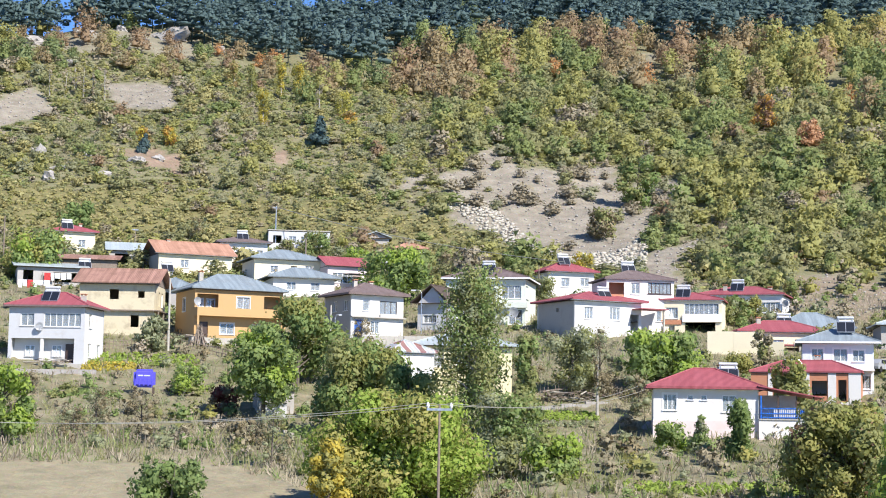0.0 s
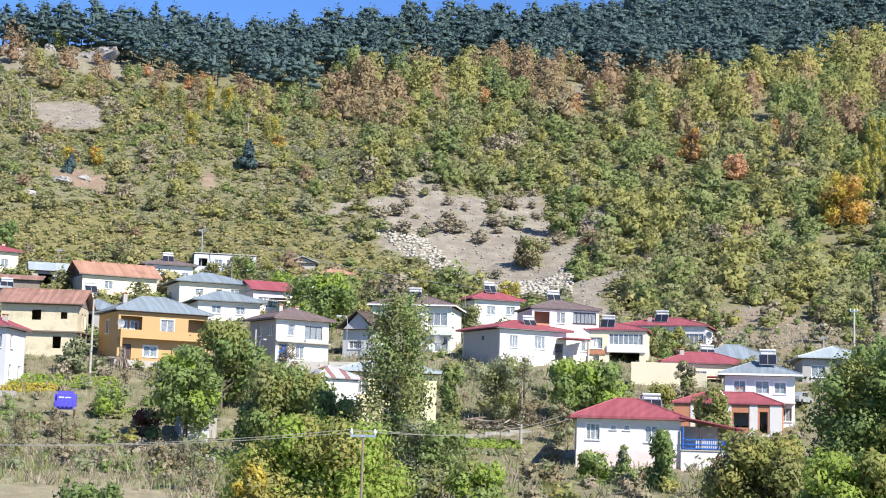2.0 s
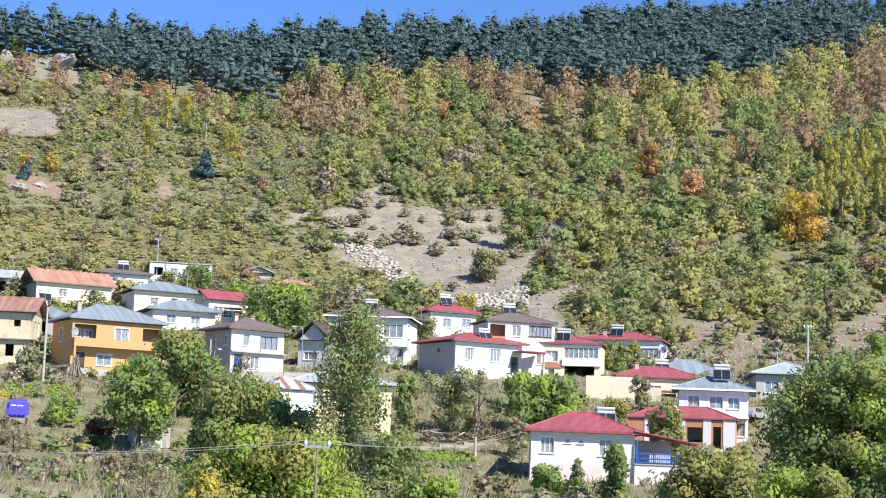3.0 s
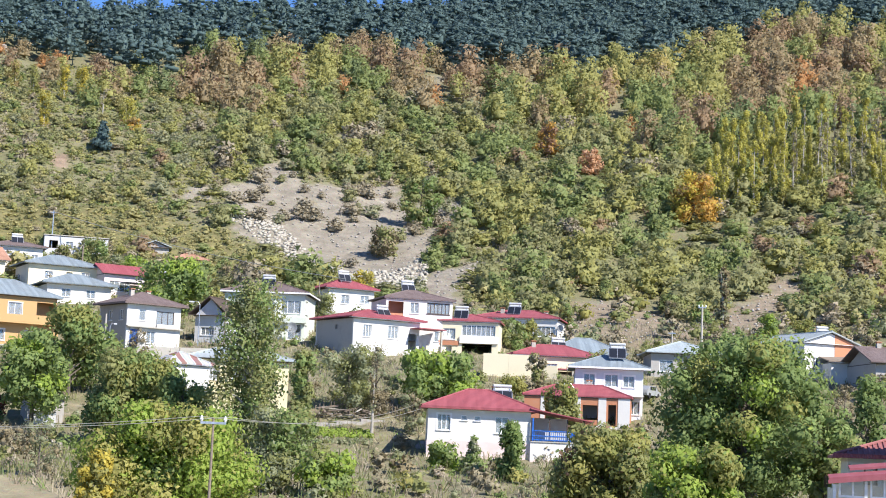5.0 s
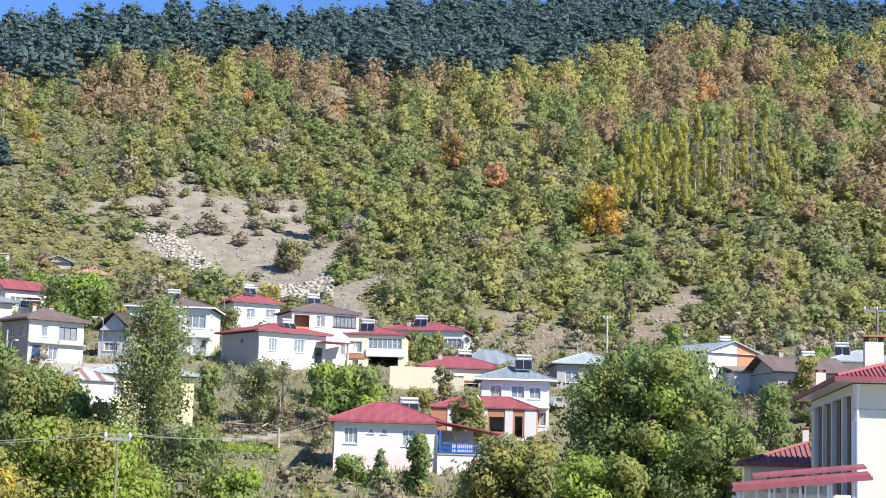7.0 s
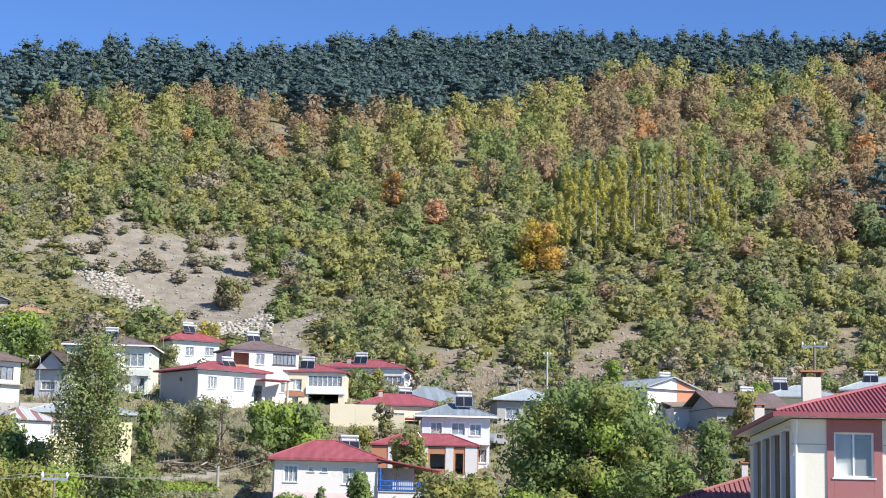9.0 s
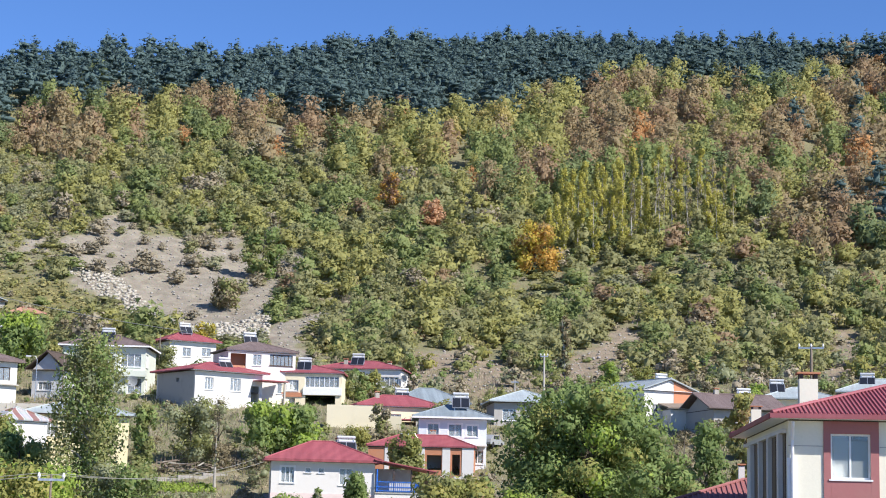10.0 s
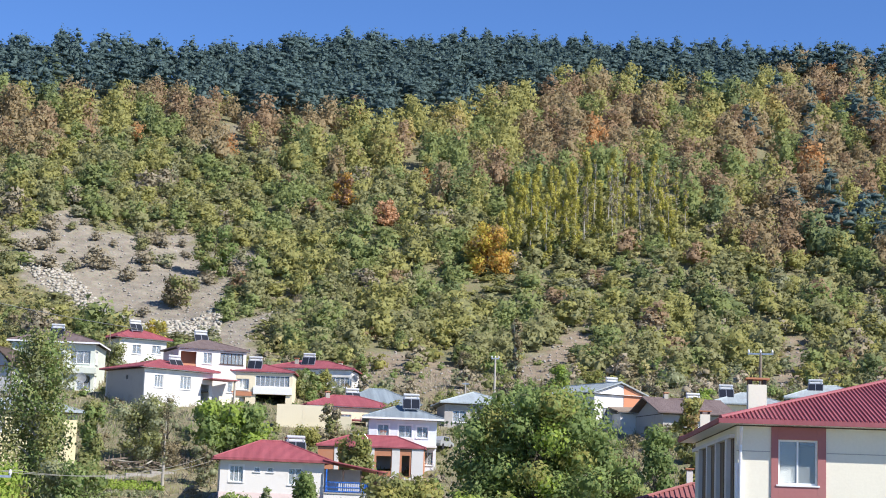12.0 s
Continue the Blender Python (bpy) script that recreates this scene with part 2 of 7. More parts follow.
RIDGE_AZ = np.array([-60, -22, -14, -7, -1, 6, 14, 18, 21, 26, 60])
RIDGE_D = np.array([440, 462, 490, 515, 552, 600, 603, 590, 562, 520, 440])


def ripple(x, y):
    """Gullies and swells of the hillside."""
    a = np.sin(x * 0.043 + 1.3) * np.sin(y * 0.031 + 0.4) + 0.6 * np.sin(x * 0.097 - y * 0.028 + 2.0) + 0.4 * np.sin(x * 0.21 + y * 0.13)
    return a + 0.3 * np.sin(x * 0.45 - 1.0) * np.sin(y * 0.38 + 0.7)


def ground(x, y):
    x, y = np.asarray(x, float), np.asarray(y, float)
    d, az = np.hypot(x, y), np.degrees(np.arctan2(x, y))
    r = np.interp(az, RIDGE_AZ, RIDGE_D)
    z = np.interp(np.minimum(d, r), _d, _z)
    over = np.maximum(d - r, 0)
    z = z - 0.12 * over * over / (over + 60) * 2
    z = z + ripple(x, y) * np.interp(d, [235, 320, 560, 700], [0.0, 1.3, 1.6, 0.3])
    side = np.interp(np.abs(az), [30, 85, 180], [1.0, 0.25, 0.05])
    z = -8.2 + (z + 8.2) * side
    return np.maximum(z, -12 + 0.0 * d)


def inside(px, py, poly):
    """Which points (px, py) lie in a polygon."""
    ok = np.zeros(px.shape, bool)
    for (ax, ay), (bx, by) in zip(poly, poly[1:] + poly[:1]):
        cut = (ay > py) != (by > py)
        ok ^= cut & (px < (bx - ax) * (py - ay) / ((by - ay) or 1e-9) + ax)
    return ok


# zones of the land, in degrees to the right and metres away
SCREE = [
    [(-8.5, 320), (-6.78, 334), (-5.82, 343), (-4.87, 358), (-4.38, 352), (-4.18, 342), (-2.55, 348), (-0.92, 350), (-0.44, 338), (1.27, 340), (1.61, 332), (0.7, 324), (0.33, 304), (0.18, 285), (0.05, 265), (-1.37, 267), (-3.29, 282), (-4.64, 296), (-6.57, 306), (-6.34, 317), (-6.87, 325)],
    [(0.14, 282), (2.96, 300), (3.15, 296), (1.09, 274), (1.84, 252), (0.14, 260)],
    [(-18.13, 414), (-15.87, 414), (-15.84, 384), (-16.98, 388), (-18.02, 400)],
    [(-22.67, 386), (-20.52, 402), (-19.85, 386), (-22.63, 360)],
    [(4.95, 262), (6.85, 268), (9.14, 249), (11.93, 258), (11.94, 243), (7.65, 229), (4.98, 240)],
    [(10.0, 254), (12.06, 289), (13.0, 300), (12.83, 284), (11.15, 244)],
    [(18.66, 250), (19.39, 292), (20.12, 288), (19.76, 244)],
]
BOULDERS = [(-6.67, 313), (-5.23, 320), (-4.36, 308), (-3.87, 298), (-2.33, 282), (-0.43, 290), (0.33, 303), (0.18, 270), (-1.57, 267), (-3.48, 284), (-5.41, 301)]
FIELD = [(-40, 60), (-9.5, 60), (-9.0, 108), (-11.5, 122), (-14, 134), (-40, 138)]
PINE_AZ, PINE_D = ([-25.3, -21.7, -17.6, -15.6, -14.6, -13.4, -12.3, -10.0, -8.4, -7.2, -4.6, -2.0, 0.0, 1.2, 2.3, 4.3, 6.2, 7.4, 9.2, 10.9, 13.0, 15.9, 17.8, 20.0, 24.9], [455, 467, 476, 469, 451, 460, 452, 448, 474, 488, 500, 514, 486, 470, 482, 490, 504, 496, 527, 552, 577, 545, 556, 610, 592])
WOOD_AZ, WOOD_D = ([-25.2, -21.6, -18.0, -15.1, -13.4, -11.1, -8.9, -7.8, -5.3, -2.8, -1.1, 1.6, 3.2, 5.1, 6.3, 7.9, 9.4, 11.8, 16.5, 18.1, 20.8, 24.8], [414, 416, 422, 434, 412, 396, 412, 406, 412, 420, 410, 404, 398, 406, 382, 372, 370, 362, 354, 332, 329, 320])
RED_SOIL = [[(-17.57, 345), (-16.17, 348), (-15.41, 340), (-15.68, 331), (-17.28, 336)], [(-12.76, 352), (-12.1, 356), (-11.89, 344), (-12.36, 338)]]
ROCKS = [(-21.6, 455), (-19.5, 462), (-17.6, 470), (-15.2, 468), (-15.1, 442), (-17.6, 440), (-19.8, 438), (-21.6, 436)]
GULLY = [(0.55, 462), (0.1, 448), (-1.1, 420), (-0.7, 418), (0.5, 444), (0.8, 448)]
GOLD = [(-22.36, 318), (-15.94, 320), (-10.23, 312), (-6.76, 305), (-3.29, 279), (-7.12, 280), (-12.49, 292), (-22.31, 294)]


def zones(az, d, wobble=1.0):
    """Masks of scree, field and the golden shoulder, with uneven edges."""
    x, y = d * np.sin(np.radians(az)), d * np.cos(np.radians(az))
    n = np.sin(x * 0.55 + 1) * np.sin(y * 0.47) + 0.6 * np.sin(x * 1.3 - y * 0.9) + 0.5 * np.sin(x * 0.2 + y * 0.26)
    a2, d2 = az + wobble * 0.16 * n, d + wobble * 2.0 * np.roll(n, 7)
    scree = np.zeros(az.shape, bool)
    for poly in SCREE[:4]:
        scree |= inside(a2, d2, poly)
    return scree, inside(a2, d2, FIELD), inside(a2, d2, GOLD)


def grid_mesh(name, rows, cols, xyz, materials, faces=None):
    """A sheet from a rows x cols array of places, closed round in the column direction where wanted."""
    me = bpy.data.meshes.new(name)
    i = np.arange(rows - 1)[:, None] * cols + np.arange(cols - 1)[None, :]
    q = np.stack([i, i + 1, i + cols + 1, i + cols], -1).reshape(-1, 4)
    fill(me, xyz.reshape(-1, 3), q)
    for m in materials:
        me.materials.append(m)
    return me


def fill(me, verts, quads):
    me.vertices.add(len(verts))
    me.vertices.foreach_set("co", np.ascontiguousarray(verts, np.float32).ravel())
    me.loops.add(quads.size)
    me.loops.foreach_set("vertex_index", np.ascontiguousarray(quads, np.int32).ravel())
    me.polygons.add(len(quads))
    me.polygons.foreach_set("loop_start", np.arange(0, quads.size, quads.shape[1], dtype=np.int32))
    me.update(calc_edges=True)


def ground_material():
    m, t, b = material("hillside_soil_and_grass", 0.95)
    att = t.nodes.new("ShaderNodeAttribute")
    att.attribute_name = "cover"
    split = t.nodes.new("ShaderNodeSeparateColor")
    t.links.new(att.outputs["Color"], split.inputs[0])
    wide, mid, fine = noise_tex(t, 0.045, 6, 0.65), noise_tex(t, 0.35, 6, 0.7), noise_tex(t, 2.5, 6, 0.7)
    turf = ramp(t, wide.outputs[0], [(0.3, (0.135, 0.140, 0.068)), (0.5, (0.195, 0.182, 0.095)), (0.7, (0.245, 0.215, 0.135))])
    tuft = ramp(t, mid.outputs[0], [(0.35, (0.125, 0.130, 0.062)), (0.55, (0.200, 0.188, 0.100)), (0.75, (0.28, 0.245, 0.16))])
    land = mix(t, 0.55, turf.outputs[0], tuft.outputs[0])
    stones = ramp(t, mid.outputs[0], [(0.3, (0.185, 0.16, 0.122)), (0.55, (0.275, 0.245, 0.19)), (0.75, (0.365, 0.33, 0.262))])
    stubble = ramp(t, mid.outputs[0], [(0.3, (0.215, 0.19, 0.115)), (0.6, (0.32, 0.28, 0.175)), (0.8, (0.39, 0.345, 0.23))])
    gold = ramp(t, mid.outputs[0], [(0.3, (0.120, 0.118, 0.045)), (0.55, (0.195, 0.175, 0.070)), (0.75, (0.27, 0.230, 0.105))])
    c = mix(t, split.outputs[0], land, stones.outputs[0])
    dry = ramp(t, mid.outputs[0], [(0.28, (0.115, 0.125, 0.05)), (0.5, (0.215, 0.195, 0.11)), (0.72, (0.36, 0.315, 0.22))])
    c = mix(t, att.outputs["Alpha"], c, dry.outputs[0])
    soil = t.nodes.new("ShaderNodeAttribute")
    soil.attribute_name = "bare_soil"
    earth = ramp(t, mid.outputs[0], [(0.3, (0.17, 0.115, 0.08)), (0.7, (0.37, 0.26, 0.195))])
    c = mix(t, soil.outputs["Fac"], c, earth.outputs[0])
    c = mix(t, split.outputs[1], c, stubble.outputs[0])
    c = mix(t, split.outputs[2], c, gold.outputs[0])
    t.links.new(mix(t, 0.5, c, fine.outputs[1], "SOFT_LIGHT"), b.inputs["Base Color"])
    bump(t, b, fine.outputs[0], 0.7, 0.25)
    return m


def build_ground():
    az = np.radians(np.concatenate([np.arange(-180, -28, 4), np.arange(-28, 28, 0.23), np.arange(28, 181, 4)]))
    d = np.concatenate([np.concatenate([[0.001], np.arange(4, 60, 8)]), np.arange(60, 280, 1.4), np.arange(280, 650, 3), np.geomspace(650, 4500, 22)])
    A, D = np.meshgrid(az, d)
    x, y = D * np.sin(A), D * np.cos(A)
    z = ground(x, y)
    rough = 0.18 * np.sin(x * 1.9 + y * 0.7) * np.sin(y * 1.6 - x * 0.6) + 0.1 * np.sin(x * 3.7) * np.sin(y * 3.1)
    z = z + rough * np.interp(D, [80, 140, 700], [0.3, 1.0, 1.6])
    me = grid_mesh("ground", len(d), len(az), np.stack([x, y, z], -1), [ground_material()])
    scree, field, gold = zones(np.degrees(A), D)
    cover = np.zeros((A.size, 4), np.float32)
    cover[:, 3] = np.interp(D + 6 * np.sin(x * 0.3) * np.sin(y * 0.23), [60, 232, 262], [0.72, 0.72, 0.0]).ravel()
    for poly in SCREE[4:] + [GULLY, ROCKS]:
        cover[inside(np.degrees(A) + 0.2 * np.sin(y * 0.7), D + 2 * np.sin(x * 0.6), poly).ravel(), 0] = 0.62
    bare = np.zeros(A.size, np.float32)
    for poly in SCREE[4:]:
        bare[inside(np.degrees(A) + 0.3 * np.sin(y * 0.9), D + 3 * np.sin(x * 0.5), poly).ravel()] = 0.4
    for poly in RED_SOIL:
        bare[inside(np.degrees(A) + 0.12 * np.sin(y * 0.8), D + 2 * np.sin(x * 0.9), poly).ravel()] = 0.8
    for k, mask in enumerate((scree, field, gold)):
        cover[:, k] = np.maximum(cover[:, k], mask.ravel())
    s = me.attributes.new("bare_soil", "FLOAT", "POINT")
    s.data.foreach_set("value", bare)
    a = me.color_attributes.new("cover", "FLOAT_COLOR", "POINT")
    a.data.foreach_set("color", cover.ravel())
    me.polygons.foreach_set("use_smooth", np.ones(len(me.polygons), bool))
    return tagged(new("ground", me), "dry grassy hillside with bare grey scree and a stubble field", "ground", kind="structure")


build_ground()


def spot(az, d):
    """A place on the ground, az degrees to the right and d metres away."""
    x, y = d * math.sin(radians(az)), d * math.cos(radians(az))
    return Vector((x, y, float(ground(x, y))))


# ---- builders ----
def part(name, bm, mat, parent, label="", at=None):
    """One mesh object under a thing or under a part."""
    me = bpy.data.meshes.new(name)
    bm.to_mesh(me)
    bm.free()
    me.materials.append(mat)
    ob = new(name, me)
    ob.parent = parent
    if at is not None:
        ob.matrix_basis = at
    if label:
        ob["label"] = label
    return ob


def thing(name, place, turn=0.0):
    ob = new(name)
    ob.matrix_basis = Matrix.Translation(place) @ Matrix.Rotation(radians(turn), 4, "Z")
    return ob


def box(bm, x0, y0, z0, x1, y1, z1, m=None):
    v = [bm.verts.new(p) for p in ((x0, y0, z0), (x1, y0, z0), (x1, y1, z0), (x0, y1, z0), (x0, y0, z1), (x1, y0, z1), (x1, y1, z1), (x0, y1, z1))]
    for f in ((0, 3, 2, 1), (4, 5, 6, 7), (0, 1, 5, 4), (1, 2, 6, 5), (2, 3, 7, 6), (3, 0, 4, 7)):
        bm.faces.new([v[i] for i in f])
    if m is not None:
        bmesh.ops.transform(bm, matrix=m, verts=v)
    return v


def boxes(*list_of):
    bm = bmesh.new()
    for b in list_of:
        box(bm, *b)
    return bm


def tube(bm, points, radii, seg=7):
    """A tapered tube along points."""
    rings = []
    for i, (p, r) in enumerate(zip(points, radii)):
        p = Vector(p)
        ahead = Vector(points[min(i + 1, len(points) - 1)]) - Vector(points[max(i - 1, 0)])
        q = ahead.to_track_quat("Z", "Y")
        rings.append([bm.verts.new(p + q @ Vector((r * math.cos(6.2832 * k / seg), r * math.sin(6.2832 * k / seg), 0))) for k in range(seg)])
    for a, b in zip(rings, rings[1:]):
        for k in range(seg):
            bm.faces.new((a[k], a[(k + 1) % seg], b[(k + 1) % seg], b[k]))
    bm.faces.new(rings[0][::-1])
    bm.faces.new(rings[-1])


def wall_mesh(length, low, high, openings, thick=0.25):
    """A wall along +x from 0, its outer face at y = 0, with openings (u, z, w, h) right through it."""
    us = sorted({0.0, length, *[max(0, o[0]) for o in openings], *[min(length, o[0] + o[2]) for o in openings]})
    zs = sorted({low, high, *[o[1] for o in openings], *[o[1] + o[3] for o in openings]})
    bm = bmesh.new()
    solid = lambda i, j: 0 <= i < len(us) - 1 and 0 <= j < len(zs) - 1 and not any(o[0] < (us[i] + us[i + 1]) / 2 < o[0] + o[2] and o[1] < (zs[j] + zs[j + 1]) / 2 < o[1] + o[3] for o in openings)
    verts = {}

    def v(i, k, j):
        key = (i, k, j)
        if key not in verts:
            verts[key] = bm.verts.new((us[i], thick * k, zs[j]))
        return verts[key]

    for i in range(len(us) - 1):
        for j in range(len(zs) - 1):
            if not solid(i, j):
                continue
            bm.faces.new((v(i, 0, j), v(i + 1, 0, j), v(i + 1, 0, j + 1), v(i, 0, j + 1)))
            bm.faces.new((v(i, 1, j), v(i, 1, j + 1), v(i + 1, 1, j + 1), v(i + 1, 1, j)))
            if not solid(i - 1, j):
                bm.faces.new((v(i, 0, j), v(i, 0, j + 1), v(i, 1, j + 1), v(i, 1, j)))
            if not solid(i + 1, j):
                bm.faces.new((v(i + 1, 0, j), v(i + 1, 1, j), v(i + 1, 1, j + 1), v(i + 1, 0, j + 1)))
            if not solid(i, j - 1):
                bm.faces.new((v(i, 0, j), v(i, 1, j), v(i + 1, 1, j), v(i + 1, 0, j)))
            if not solid(i, j + 1):
                bm.faces.new((v(i, 0, j + 1), v(i + 1, 0, j + 1), v(i + 1, 1, j + 1), v(i, 1, j + 1)))
    return bm


def window(parent, m, u, z, w, h, bars=1, frame=None, deep=0.1, sill=True, curtain=False, surround=None):
    """A window in a wall whose own space is m: frame with bars, panes, sill."""
    frame = frame or M_frame
    f = 0.07
    cut = [u + w * k / (bars + 1) for k in range(bars + 2)]
    holes = [(x0 - u + (f if k == 0 else f / 2), z + f, x1 - x0 - (f if k == 0 else f / 2) - (f if k == bars else f / 2), h - 2 * f) for k, (x0, x1) in enumerate(zip(cut, cut[1:]))]
    win = part("window", wall_mesh(w, z, z + h, holes, 0.08), frame, parent, at=m @ pose(u, deep, 0))
    back = pose(-u, -deep, 0)
    for k in range(bars + 1):
        a, b = u + w * k / (bars + 1) + f / 2, u + w * (k + 1) / (bars + 1) - f / 2
        pane = part("pane", boxes((a, deep + 0.03, z + f / 2, b, deep + 0.045, z + h - f / 2)), M_glass, win, at=back)
        pane.visible_shadow = False
    if sill:
        part("sill", boxes((u - 0.08, -0.1, z - 0.07, u + w + 0.08, deep, z - 0.003)), frame, win, at=back)
    if curtain:
        part("curtain", boxes((u + f, deep + 0.13, z + f, u + w * 0.46, deep + 0.15, z + h - f)), M_curtain, win, at=back)
    if surround:
        s = 0.12
        part("surround", boxes((u - s, -0.02, z - s, u, 0.03, z + h + s), (u + w, -0.02, z - s, u + w + s, 0.03, z + h + s), (u, -0.02, z + h, u + w, 0.03, z + h + s), (u, -0.02, z - s, u + w, 0.03, z - 0.004)), surround, win, at=back)
    return win


def roof_mesh(w, d, z, rise, over, kind="hip", thick=0.14, front=None):
    """A roof over a plan that runs from x = 0 to w and y = 0 to d: hip, gable along x ('gx') or along y ('gy'), or a lean-to ('shed')."""
    x0, x1, y0, y1 = -over, w + over, -(front if front is not None else over), d + over
    bm = bmesh.new()
    e = [Vector(p) for p in ((x0, y0, z), (x1, y0, z), (x1, y1, z), (x0, y1, z))]
    half = min(x1 - x0, y1 - y0) / 2
    cx, cy = (x0 + x1) / 2, (y0 + y1) / 2
    if kind == "hip":
        if x1 - x0 >= y1 - y0:
            a, b = Vector((x0 + half, cy, z + rise)), Vector((x1 - half, cy, z + rise))
            faces = [(0, 1, 5, 4), (1, 2, 5), (2, 3, 4, 5), (3, 0, 4)]
        else:
            a, b = Vector((cx, y0 + half, z + rise)), Vector((cx, y1 - half, z + rise))
            faces = [(0, 1, 4), (1, 2, 5, 4), (2, 3, 5), (3, 0, 4, 5)]
        if (b - a).length < 0.02:
            b = b + Vector((0.02, 0, 0) if x1 - x0 >= y1 - y0 else (0, 0.02, 0))
        top = e + [a, b]
    elif kind == "gx":
        top = e + [Vector((x0, cy, z + rise)), Vector((x1, cy, z + rise))]
        faces = [(0, 1, 5, 4), (2, 3, 4, 5)]
    elif kind == "gy":
        top = e + [Vector((cx, y0, z + rise)), Vector((cx, y1, z + rise))]
        faces = [(1, 2, 5, 4), (3, 0, 4, 5)]
    else:
        top = [e[0], e[1], e[2] + Vector((0, 0, rise)), e[3] + Vector((0, 0, rise))]
        faces = [(0, 1, 2, 3)]
    up = [bm.verts.new(p + Vector((0, 0, thick))) for p in top]
    low = [bm.verts.new(p) for p in top]
    used = {}
    for f in faces:
        bm.faces.new([up[i] for i in f])
        bm.faces.new([low[i] for i in reversed(f)])
        for i, j in zip(f, f[1:] + f[:1]):
            used[frozenset((i, j))] = (i, j) if frozenset((i, j)) not in used else None
    for pair in used.values():
        if pair:
            i, j = pair
            bm.faces.new((low[i], low[j], up[j], up[i]))
    return bm


def roof_lines(w, d, z, rise, over, kind):
    """The ridge and hips of a roof, as pairs of ends."""
    x0, x1, y0, y1 = -over, w + over, -over, d + over
    half, cx, cy = min(x1 - x0, y1 - y0) / 2, (x0 + x1) / 2, (y0 + y1) / 2
    if kind == "gx":
        return [((x0, cy, z + rise), (x1, cy, z + rise))]
    if kind == "gy":
        return [((cx, y0, z + rise), (cx, y1, z + rise))]
    if kind != "hip":
        return []
    if x1 - x0 >= y1 - y0:
        a, b = (x0 + half, cy, z + rise), (x1 - half, cy, z + rise)
        ends = [((x0, y0, z), a), ((x0, y1, z), a), ((x1, y0, z), b), ((x1, y1, z), b)]
    else:
        a, b = (cx, y0 + half, z + rise), (cx, y1 - half, z + rise)
        ends = [((x0, y0, z), a), ((x1, y0, z), a), ((x0, y1, z), b), ((x1, y1, z), b)]
    return ends + ([(a, b)] if (Vector(b) - Vector(a)).length > 0.3 else [])


def gable(w_from, w_to, z, rise, side, mat, parent, at):
    bm = bmesh.new()
    a = [bm.verts.new(p) for p in ((w_from, 0, z), (w_to, 0, z), ((w_from + w_to) / 2, 0, z + rise))]
    b = [bm.verts.new(v.co + Vector((0, 0.2, 0))) for v in a]
    bm.faces.new(a)
    bm.faces.new(b[::-1])
    for i in range(3):
        bm.faces.new((a[i], b[i], b[(i + 1) % 3], a[(i + 1) % 3]))
    part("gable", bm, mat, parent, at=at)


PLANS = []
SIDES = {"f": lambda w, d: (Matrix.Identity(4), w), "l": lambda w, d: (pose(0, d, 0, 0, 0, -90), d), "r": lambda w, d: (pose(w, 0, 0, 0, 0, 90), d), "b": lambda w, d: (pose(w, d, 0, 0, 0, 180), w)}


